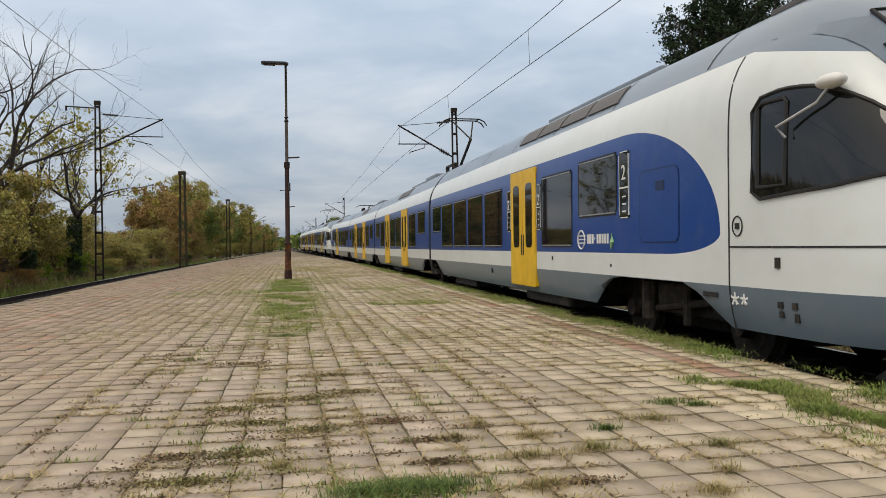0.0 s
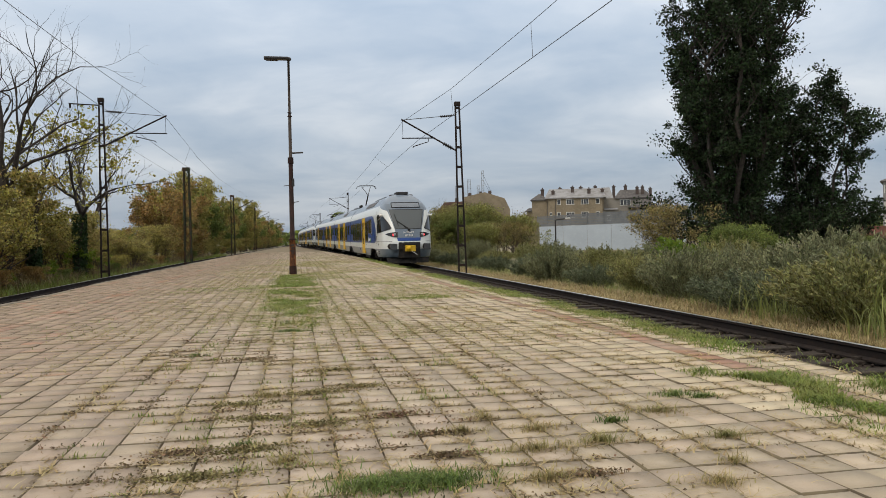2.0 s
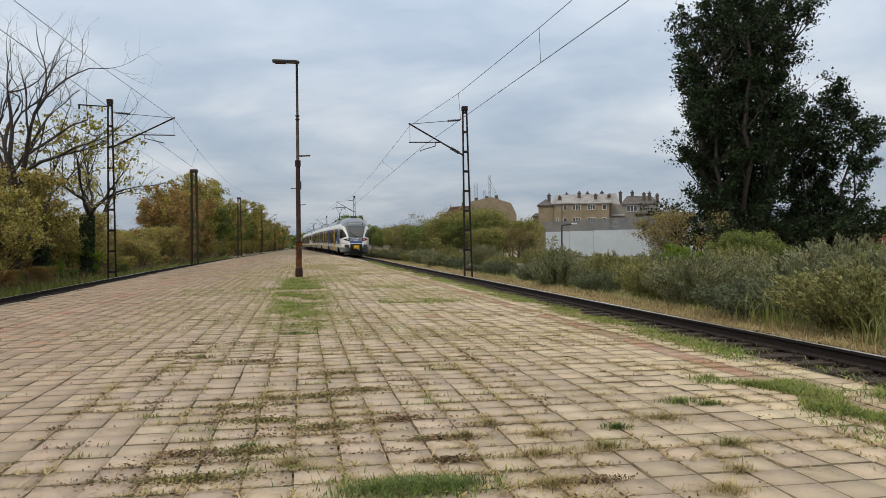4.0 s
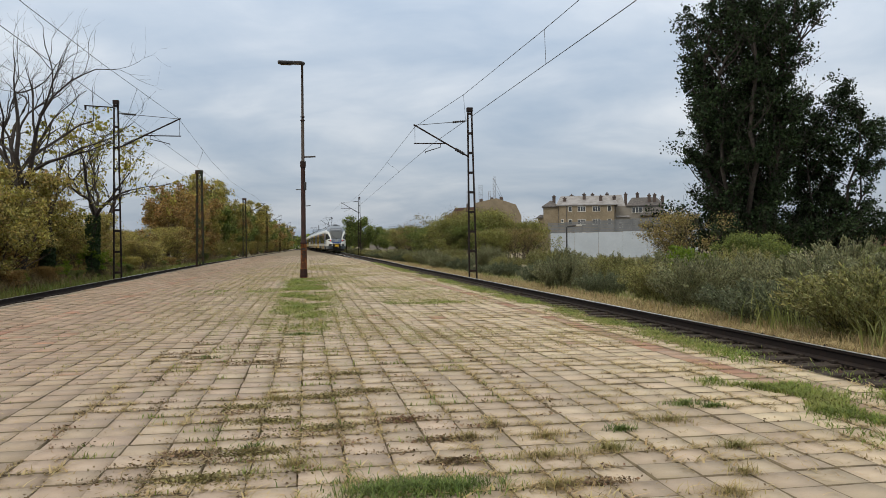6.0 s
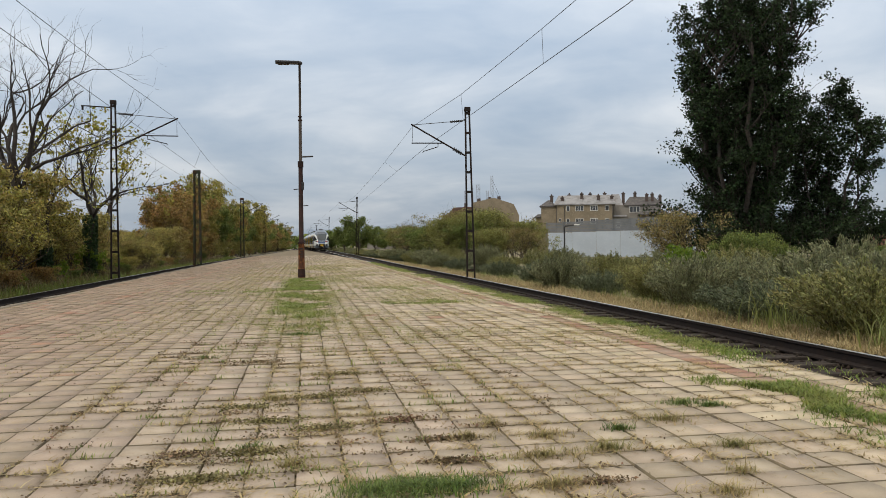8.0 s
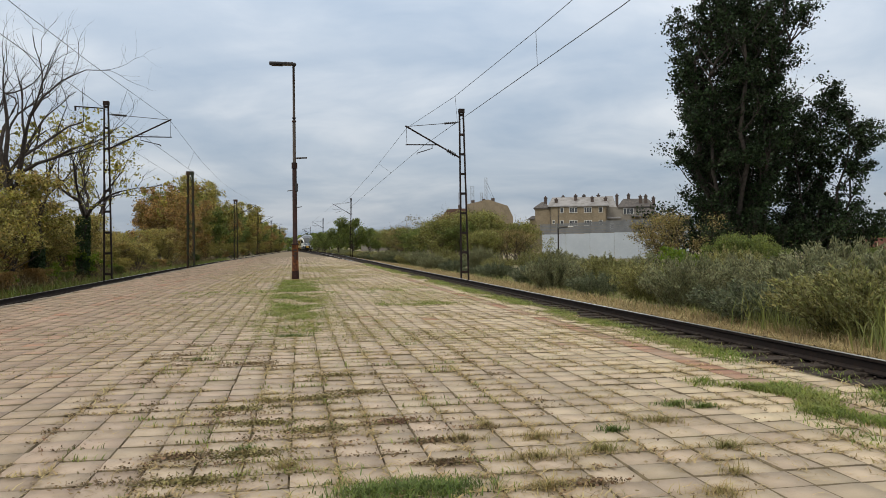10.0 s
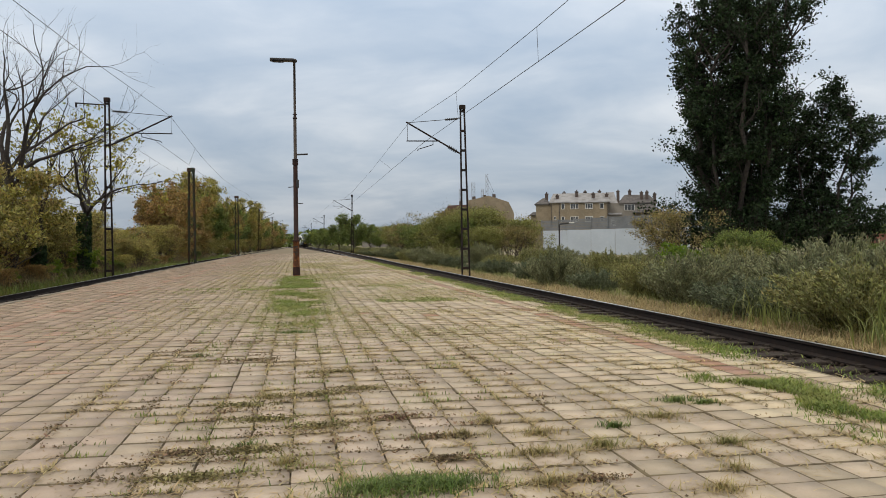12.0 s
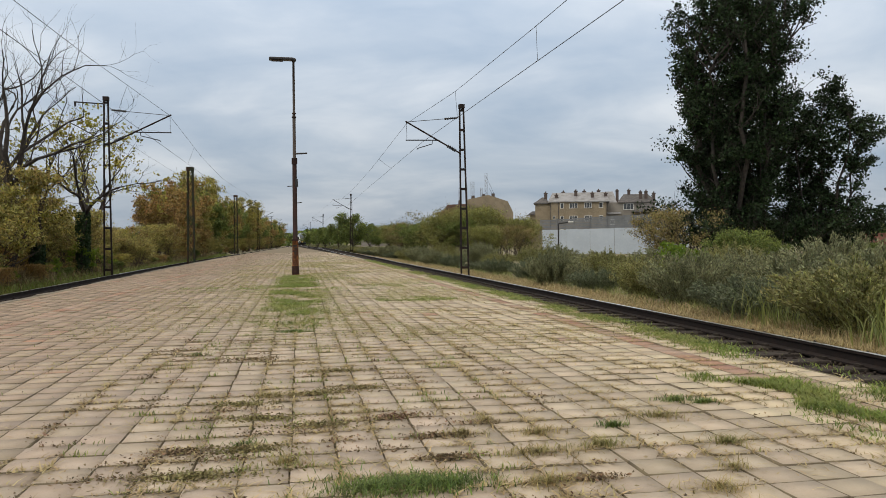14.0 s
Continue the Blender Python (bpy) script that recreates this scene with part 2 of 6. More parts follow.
def tube(bm, points, radii, sides=8, cap=True):
    """A round bar along points."""
    pts = [Vector(p) for p in points]
    radii = radii if isinstance(radii, (list, tuple)) else [radii] * len(pts)
    rings, ref = [], None
    for i, (p, r) in enumerate(zip(pts, radii)):
        d = (pts[min(i + 1, len(pts) - 1)] - pts[max(i - 1, 0)]).normalized()
        ref = ref or (Vector((0, 0, 1)) if abs(d.z) < 0.9 else Vector((1, 0, 0)))
        a = d.cross(ref).normalized()
        b = d.cross(a)
        rings.append([bm.verts.new(p + (a * math.cos(2 * math.pi * k / sides) + b * math.sin(2 * math.pi * k / sides)) * r) for k in range(sides)])
    for r0, r1 in zip(rings, rings[1:]):
        for k in range(sides):
            bm.faces.new((r0[k], r0[(k + 1) % sides], r1[(k + 1) % sides], r1[k]))
    if cap and sides > 2:
        bm.faces.new(rings[0]), bm.faces.new(rings[-1][::-1])
    return bm


def bar(bm, a, b, w, d):
    """A flat bar from a to b, w wide across the track, d deep along it."""
    a, b = Vector(a), Vector(b)
    m = look(a, b)
    m = m @ Matrix.Translation((0, 0, -(b - a).length / 2)) @ Matrix.Diagonal((w, d, (b - a).length, 1))
    bmesh.ops.create_cube(bm, size=1, matrix=m)
    return bm


def lateral(y):
    """How far the right-hand track has drifted to the left at y metres along the platform."""
    return 0.0 if y < 40 else -0.0005 * (y - 40) ** 2 if y < 68.8 else -0.4147 - 0.0288 * (min(y, 190) - 68.8) - 0.011 * max(0, y - 190)


def rise(y):
    """How far the right-hand track has climbed at y metres along the platform."""
    return 0.0064 * max(0, min(y, 120) - 50) + 0.004 * max(0, min(y, 270) - 190)


def prism(bm, profile, path):
    """Sweep a closed (x, z) profile along (x, y, z) path stations."""
    rings = [[bm.verts.new((px + x, py, pz + z)) for x, z in profile] for px, py, pz in path]
    n = len(profile)
    for a, b in zip(rings, rings[1:]):
        for k in range(n):
            bm.faces.new((a[k], b[k], b[(k + 1) % n], a[(k + 1) % n]))
    bm.faces.new(rings[0]), bm.faces.new(rings[-1][::-1])
    return bm


# ---- the ground, the tracks and the platform ----
STATIONS = [-40, 0, 20, 45, 50, 53, 61, 69, 77, 120, 190, 270, 320, 520]


def make_ground():
    bm = bmesh.new()
    bmesh.ops.create_grid(bm, x_segments=60, y_segments=60, size=1500, matrix=Matrix.Translation((0, 1300, GROUND)))
    tagged(part("ground", bm, M["earth"]), "bare earth and dry grass beside the tracks", "ground", kind="structure")


RAIL_PROFILE = [(-0.036, 0), (0.036, 0), (0.036, -0.035), (0.01, -0.05), (0.01, -0.13), (0.075, -0.155), (0.075, -0.172), (-0.075, -0.172), (-0.075, -0.155), (-0.01, -0.13), (-0.01, -0.05), (-0.036, -0.035)]


def make_track(cx, drift, climb, label):
    track = thing("railway_track", label, "railway track", kind="structure")
    bm = bmesh.new()
    prism(bm, [(-1.75, -0.36), (-1.45, -0.21), (1.45, -0.21), (2.0, -0.4), (2.0, -0.6), (-1.75, -0.6)],
          [(cx + drift(y), y, RAIL + climb(y)) for y in STATIONS])
    part("ballast_bed", bm, M["ballast"], track)
    for side in (-1, 1):
        bm = bmesh.new()
        prism(bm, RAIL_PROFILE, [(cx + side * 0.7535 + drift(y), y, RAIL + climb(y)) for y in STATIONS])
        bm.faces.ensure_lookup_table()
        for f in bm.faces:
            if all(abs(v.co.z - RAIL - climb(v.co.y)) < 0.001 for v in f.verts):
                f.material_index = 1
        part("rail", bm, [M["rail_side"], M["rail_head"]], track, "rusty rail with a worn bright head")
    bm = bmesh.new()
    box(bm, -1.25, 1.25, -0.125, 0.125, -0.11, 0.0, 0.015)
    for s in (-1, 1):
        for o in (-0.12, 0.12):
            box(bm, s * 0.7535 + o - 0.03, s * 0.7535 + o + 0.03, -0.05, 0.05, 0.0, 0.035)
    me = finish(bm, "sleeper", M["sleeper"])
    y = 3.0
    while y < 110:
        ob = part("sleeper", me, None, track)
        ob.matrix_basis = pose(cx + drift(y) + random.uniform(-0.03, 0.03), y, RAIL + climb(y) - 0.17, 0, 0, random.uniform(-1.2, 1.2))
        y += 0.62
    # loose stones on the bed
    n = 9000
    rng = np.random.default_rng(3)
    yy = 4 + 55 * rng.random(n) ** 1.6
    xx = cx + rng.uniform(-1.7, 1.7, n)
    zz = RAIL - 0.205 + rng.uniform(-0.02, 0.03, n)
    part("ballast_stones", stones("ballast_stones", xx, yy, zz, rng.uniform(0.02, 0.045, n), rng, M["ballast"]), None, track)
    return track


def stones(name, x, y, z, r, rng, mat):
    base = np.array([[1, 0, 0], [-1, 0, 0], [0, 1, 0], [0, -1, 0], [0, 0, 1], [0, 0, -1]], float)
    f = np.array([[0, 2, 4], [2, 1, 4], [1, 3, 4], [3, 0, 4], [2, 0, 5], [1, 2, 5], [3, 1, 5], [0, 3, 5]])
    v = base[None] * (r[:, None, None] * rng.uniform(0.5, 1.1, (len(x), 6, 3)))
    a = rng.uniform(0, 6.28, len(x))
    c, s = np.cos(a)[:, None], np.sin(a)[:, None]
    v = np.stack([v[..., 0] * c - v[..., 1] * s, v[..., 0] * s + v[..., 1] * c, v[..., 2]], -1) + np.stack([x, y, z], -1)[:, None]
    return arrays(name, v.reshape(-1, 3), (f[None] + 6 * np.arange(len(x))[:, None, None]).reshape(-1, 3), mat)


EDGE_R, EDGE_L = 4.22, -5.45


def edge_l(y):
    return EDGE_L - 0.35 * min(1, max(0, (y - 12) / 25)) + (0 if y < 60 else 0.018 * (y - 60) if y < 250 else 3.42)


def drift_l(y):
    return edge_l(y) - EDGE_L


def make_platform():
    platform = thing("platform", "low island platform of old concrete pavers with weeds in the joints", "platform", kind="structure")
    bm = bmesh.new()
    rings = []
    for y in [-12, 0, 12, 20, 30, 37, 45, 53, 61, 69, 77, 120, 160, 200]:
        r, l = EDGE_R + lateral(y), edge_l(y)
        rings.append([bm.verts.new(p) for p in ((l, y, -0.6), (l, y, -0.022), (r, y, -0.022), (r, y, -0.6))])
    for a, b in zip(rings, rings[1:]):
        for k in range(3):
            bm.faces.new((a[k], b[k], b[k + 1], a[k + 1]))
    bm.faces.new(rings[0]), bm.faces.new(rings[-1][::-1])
    part("bed", bm, M["joint"], platform, "sandy soil between the pavers")
    for name, xf in (("kerb", lambda y: EDGE_R + lateral(y)), ("kerb", lambda y: edge_l(y) - 0.16)):
        y = -6.0
        while y < 130:
            bm = bmesh.new()
            bmesh.ops.create_cube(bm, size=1, matrix=pose(xf(y + 0.5) + 0.08, y + 0.5, (-0.345 if xf(20) > 0 else -0.3) + random.uniform(-0.012, 0.006), random.uniform(-.5, .5), 0, random.uniform(-0.5, 0.5)) @ Matrix.Diagonal((0.16, 0.985, 0.56, 1)))
            part(name, bm, M["kerb"], platform)
            y += 1.0
    return platform


# ---- masts, wires and the lamp post ----
def battened_mast(x, y, top, arm, lean=0.0, reach=2.6):
    """A tapered mast of two channels joined by battens. arm: +1 or -1, the side to which its bracket reaches; 0: none."""
    mast = thing("catenary_mast", "dark steel catenary mast of two battened channels", "catenary mast", "masts along the tracks", m=pose(x, y, GROUND, 0, lean, 0))
    h = top - GROUND
    half = lambda z: 0.17 - 0.085 * z / h
    for s in (-1, 1):
        bm = bmesh.new()
        bar(bm, (s * half(0), 0, -0.3), (s * half(h), 0, h), 0.055, 0.07)
        part("channel", bm, M["mast"], mast)
    n = 9
    for i in range(n):
        z = 0.45 + (h - 0.55) * i / (n - 1)
        bm = bmesh.new()
        box(bm, -half(z), half(z), -0.04, 0.04, z - 0.05, z + 0.05)
        part("batten", bm, M["mast"], mast)
    bm = bmesh.new()
    box(bm, -0.13, 0.13, -0.1, 0.1, h - 0.02, h + 0.17, 0.02)
    part("mast_cap", bm, M["mast"], mast)
    bm = bmesh.new()
    box(bm, -0.3, 0.3, -0.3, 0.3, -0.35, 0.08, 0.03)
    part("footing", bm, M["kerb"], mast)
    if arm:
        tip = Vector((arm * reach, 0, h - 0.62))
        foot = Vector((arm * 0.1, 0, h - 1.98))
        bm = bmesh.new()
        tube(bm, [foot, foot.lerp(tip, 1.02)], 0.035, 8)
        arm_ob = part("bracket_arm", bm, M["mast"], mast)
        bm = bmesh.new()
        tube(bm, [foot.lerp(tip, 0.08 + 0.0165 * k) for k in range(11)], [0.04 if k % 2 == 0 else 0.09 for k in range(11)], 10)
        part("insulator", bm, M["dark"], arm_ob, "ribbed insulator")
        bm = bmesh.new()
        tube(bm, [(arm * 0.1, 0, h - 0.42), tip], 0.014, 6)
        tie = part("tie_rod", bm, M["wire"], mast)
        bm = bmesh.new()
        a, b = Vector((arm * 0.1, 0, h - 0.42)), tip
        tube(bm, [a.lerp(b, 0.05 + 0.017 * k) for k in range(15)], [0.025 if k % 2 == 0 else 0.06 for k in range(15)], 8)
        part("insulator", bm, M["dark"], tie, "ribbed insulator")
        q = foot.lerp(tip, 0.42)
        bm = bmesh.new()
        tube(bm, [(arm * (reach + 0.05), 0, q.z), (q.x - arm * 0.05, 0, q.z)], 0.026, 6)
        tube(bm, [tip, (tip.x, 0, q.z)], 0.008, 4)
        part("registration_arm", bm, M["mast"], mast)
        bm = bmesh.new()
        sx = q.x + arm * 0.25
        tube(bm, [(sx, 0, q.z), (sx, 0, q.z - 0.16), (arm * (reach - 0.45), 0, q.z - 0.36), (arm * (reach - 0.43), 0, q.z - 0.42)], 0.02, 6)
        part("steady_arm", bm, M["mast"], mast)
    return mast


def lattice_mast(x, y, top, w=0.34, mat="mast_green", arm=False):
    mast = thing("lattice_mast", "green and rusty four-legged lattice mast beside the track", "lattice mast", "masts along the tracks", m=pose(x, y, GROUND))
    h = top - GROUND
    half = lambda z: (w * (1 - 0.35 * z / h)) / 2 + 0.06
    corner = lambda i, z: Vector((((1, 1, -1, -1)[i]) * half(z), ((1, -1, -1, 1)[i]) * half(z), z))
    for i in range(4):
        bm = bmesh.new()
        bar(bm, corner(i, -0.2), corner(i, h), 0.09, 0.09)
        part("leg", bm, M[mat], mast)
    n = int(h / 0.62)
    for i in range(4):
        for k in range(n):
            a, b = (i, (i + 1) % 4) if k % 2 else ((i + 1) % 4, i)
            bm = bmesh.new()
            bar(bm, corner(a, h * k / n), corner(b, h * (k + 1) / n), 0.06, 0.035)
            part("lacing_bar", bm, M[mat], mast)
    bm = bmesh.new()
    box(bm, -half(h) - 0.1, half(h) + 0.1, -half(h) - 0.05, half(h) + 0.05, h - 0.05, h + 0.22, 0.02)
    part("mast_cap", bm, M[mat], mast)
    if arm:
        bm = bmesh.new()
        tube(bm, [(0.2, 0, h - 1.9), (2.75, 0, h - 0.5)], 0.045, 6)
        part("bracket_arm", bm, M["mast"], mast)
        bm = bmesh.new()
        tube(bm, [(0.2, 0, h - 0.35), (2.7, 0, h - 0.5)], 0.02, 6)
        tube(bm, [(1.2, 0, h - 1.4), (2.8, 0, h - 1.45)], 0.03, 6)
        part("tie_rod", bm, M["wire"], mast)
    return mast


def cable(name, label, pts, r=0.009, sag=0.0):
    bm = bmesh.new()
    path = []
    for a, b in zip(pts, pts[1:]):
        a, b = Vector(a), Vector(b)
        for k in range(12):
            u = k / 12
            p = a.lerp(b, u)
            p.z -= 4 * sag * u * (1 - u)
            path.append(p)
    path.append(Vector(pts[-1]))
    tube(bm, path, r, 5)
    return tagged(part(name, bm, M["wire"]), label, "overhead wire")


MAST_R = [(7.2, 32.8, 6.93), (7.15, 105, 7.55), (5.7, 178, 7.5), (3.9, 250, 7.5)]
MAST_L = [(-8.46, 36.7, 7.58)]


def make_line():
    for i, (x, y, top) in enumerate(MAST_R):
        battened_mast(x, y, top, -1, -0.8 if i == 0 else 0, 2.45)
    near_left = battened_mast(*MAST_L[0], 1, 0, 2.75)
    h = MAST_L[0][2] - GROUND
    bm = bmesh.new()
    tube(bm, [(-1.35, 0, h - 0.1), (-0.08, 0, h - 0.16)], 0.03, 6)
    tube(bm, [(-1.3, 0, h - 0.1), (-1.3, 0, h - 0.3)], 0.045, 8)
    part("feeder_bracket", bm, M["mast"], near_left, "short feeder bracket with an insulator")
    cable("feeder_wire", "thin feeder wire beside the track", [(-9.8, -40, 7.4), (-9.76, 36.7, 7.2), (-9.6, 110, 7.2), (-8.5, 250, 7.2)], 0.008, 0.4)
    lattice_mast(-7.9, 59.7, 6.6)
    lattice_mast(-8.3, 107, 7.4, arm=True)
    for y, top in ((150, 7.6), (203, 7.8), (260, 7.8)):
        battened_mast(-8.0 + 0.012 * (y - 107), y, top, 1, 0, 2.75)
    # small bracket on the near left mast, away from the track
    contact_r = [(5.85, -30, 5.5), (5.85, 32.8 * 0.4, 5.44), (5.35, 32.8, 5.42), (5.9, 105, 5.5), (5.0, 178, 5.5), (2.0, 250, 5.5)]
    mess_r = [(6.2, -30, 6.6), (5.95, 5, 6.35), (5.8, 15.9, 6.32), (5.75, 18, 6.32), (5.45, 26.2, 6.33), (4.66, 32.75, 6.2), (4.75, 50, 5.9), (4.8, 70, 5.75), (4.8, 88, 5.95), (4.75, 105, 6.85), (3.3, 178, 6.9), (1.5, 250, 6.9)]
    cable("contact_wire", "thin dark contact wire over the track", contact_r)
    m = cable("messenger_wire", "thin dark messenger wire over the track", mess_r, 0.008)
    contact_l = [(-6.2, -40, 5.7), (-6.2, 36.7, 5.68), (-6.3, 92, 5.7), (-6.3, 150, 5.7), (-5, 260, 5.7)]
    mess_l = [(-6.2, -40, 7.0), (-6.0, 5, 6.3), (-5.95, 17.8, 6.34), (-5.9, 23.8, 6.5), (-5.75, 36.7, 6.98), (-5.9, 50, 6.5), (-6.0, 64, 6.35), (-6.0, 80, 6.6), (-6.0, 92, 7.0), (-6.0, 150, 7.0), (-4.7, 260, 7.0)]
    cable("contact_wire", "thin dark contact wire over the track", contact_l)
    cable("messenger_wire", "thin dark messenger wire over the track", mess_l, 0.008)
    for p, q in (((5.75, 17.9, 6.32), (5.75, 17.8, 5.44)), ((5.45, 26.2, 6.33), (5.52, 26.2, 5.43)), ((5.9, 9.5, 6.33), (5.85, 9.5, 5.45)), ((-5.97, 15.0, 6.32), (-6.2, 15.0, 5.69)), ((-5.93, 21.0, 6.42), (-6.2, 21.0, 5.69)), ((-5.86, 28.5, 6.68), (-6.2, 28.5, 5.69)), ((4.72, 45, 5.98), (5.45, 45, 5.43)), ((-5.85, 46, 6.65), (-6.2, 46, 5.69))):
        cable("dropper_wire", "thin dropper between messenger and contact wire", [p, q], 0.006)


def make_lamp_post():
    lamp = thing("lamp_post", "tall rusty steel platform lamp post with a flat lantern", "lamp post", m=pose(-0.10, 26.1, 0))
    bm = bmesh.new()
    tube(bm, [(0, 0, -0.2), (0, 0, 0.14), (0, 0, 0.36), (0, 0, 1.17)], [0.12, 0.12, 0.11, 0.10], 14)
    base = part("base_sleeve", bm, M["rust_orange"], lamp, "orange rusted lower sleeve", True)
    bm = bmesh.new()
    tube(bm, [(0, 0, 0.02), (0, 0, 0.3)], [0.128, 0.12], 14)
    part("black_foot", bm, M["rust"], base, "blackened foot")
    for z, w, hh in ((0.95, 0.13, 0.06), (0.86, 0.10, 0.05), (0.77, 0.13, 0.05), (0.70, 0.07, 0.04)):
        bm = bmesh.new()
        box(bm, -w / 2, w / 2, -0.112, -0.098, z, z + hh)
        part("stencil_mark", bm, M["pole_grey"], base, "worn pale stencil mark")
    bm = bmesh.new()
    tube(bm, [(0, 0, 1.15), (0, 0, 3.75), (0, 0, 3.8)], [0.08, 0.072, 0.055], 12)
    part("lower_shaft", bm, M["rust"], lamp, "dark red rusted shaft", True)
    bm = bmesh.new()
    tube(bm, [(0, 0, 3.75), (0, 0, 5.35), (0, 0, 5.36), (0, 0, 7.2)], [0.055, 0.052, 0.042, 0.038], 12)
    part("upper_shaft", bm, M["pole_grey"], lamp, "grey upper shaft", True)
    for z, r, hh in ((3.72, 0.095, 0.2), (5.28, 0.075, 0.03), (5.40, 0.07, 0.03), (1.15, 0.125, 0.05)):
        bm = bmesh.new()
        tube(bm, [(0, 0, z), (0, 0, z + hh)], r, 12)
        part("collar", bm, M["rust"], lamp)
    bm = bmesh.new()
    box(bm, 0.02, 0.11, -0.09, 0.04, 2.95, 3.22, 0.02)
    part("junction_box", bm, M["dark"], lamp, "small dark junction box")
    for z, x0, x1 in ((4.07, 0.05, 0.42), (2.97, -0.24, -0.05), (2.42, 0.05, 0.24)):
        bm = bmesh.new()
        tube(bm, [(x0, 0, z), (x1, 0, z + 0.02)], 0.028 if z > 4 else 0.014, 8)
        part("peg", bm, M["dark"], lamp)
    bm = bmesh.new()
    bmesh.ops.create_icosphere(bm, subdivisions=2, radius=0.08, matrix=Matrix.Translation((0.01, 0, 7.21)) @ Matrix.Diagonal((1.1, 1, 0.9, 1)))
    box(bm, -0.80, 0.0, -0.13, 0.13, 7.18, 7.27, 0.03)
    lantern = part("lantern", bm, M["dark"], lamp, "flat dark street lantern")
    bm = bmesh.new()
    box(bm, -0.72, -0.35, -0.09, 0.09, 7.155, 7.172)
    part("lens", bm, M["pole_grey"], lantern)
    return lamp


make_ground()
make_track(RC, lateral, rise, "rusty railway track on dark weathered sleepers")
make_track(LC, drift_l, lambda y: 0.0, "rusty railway track on dark sleepers beside the trees")
platform = make_platform()
make_line()
make_lamp_post()


# ---- the train ----
TRAIN = 74.1
GAPS = (20.4, 37.05, 53.7)
NOSE = 3.2
SECTION = [(0.47, 1.36), (0.58, 1.395), (0.75, 1.425), (0.905, 1.44), (0.91, 1.44), (1.25, 1.44), (1.33, 1.44), (1.6, 1.44), (1.95, 1.44), (2.3, 1.44), (2.6, 1.435), (2.82, 1.42), (3.0, 1.38),
           (3.15, 1.315), (3.28, 1.23), (3.30, 1.215), (3.45, 1.11), (3.6, 0.98), (3.75, 0.80), (3.86, 0.60), (3.94, 0.34)]
FRONT = [(0.40, 0.80), (0.6, 0.62), (0.9, 0.54), (1.25, 0.53), (1.33, 0.58), (1.6, 0.66), (1.95, 0.80), (2.3, 1.00), (2.6, 1.19), (2.82, 1.34), (3.0, 1.47), (3.15, 1.59), (3.3, 1.72), (3.45, 1.89), (3.6, 2.10), (3.75, 2.38), (3.86, 2.66), (3.94, 2.95)]
SHARP = 3.3


def lerp_table(table, z):
    for (a, u), (b, v) in zip(table, table[1:]):
        if z <= b:
            return u + (v - u) * max(0.0, (z - a) / (b - a))
    return table[-1][1]


def width_at(z):
    return lerp_table(SECTION, z)


def nose_point(a, z, out=0.0):
    """The nose's skin at height z; a runs from -90 degrees (left side) over 0 (front) to 90."""
    w, y0 = width_at(z) + out, lerp_table(FRONT, z) - out
    s, c = math.sin(a), math.cos(a)
    return Vector((w * math.copysign(abs(s) ** (2 / SHARP), s), NOSE - (NOSE - y0) * abs(c) ** (2 / SHARP), z))


def nose_x(x, z, out=0.01):
    u = min(1.0, abs(x) / width_at(z))
    return nose_point(math.copysign(math.asin(u ** (SHARP / 2)), x), z, out)


def nose_y(y, z, side, out=0.01):
    if y >= NOSE:
        return Vector((side * (width_at(z) + out), y, z))
    u = min(1.0, (NOSE - y) / (NOSE - lerp_table(FRONT, z)))
    return nose_point(side * math.acos(u ** (SHARP / 2)), z, out)


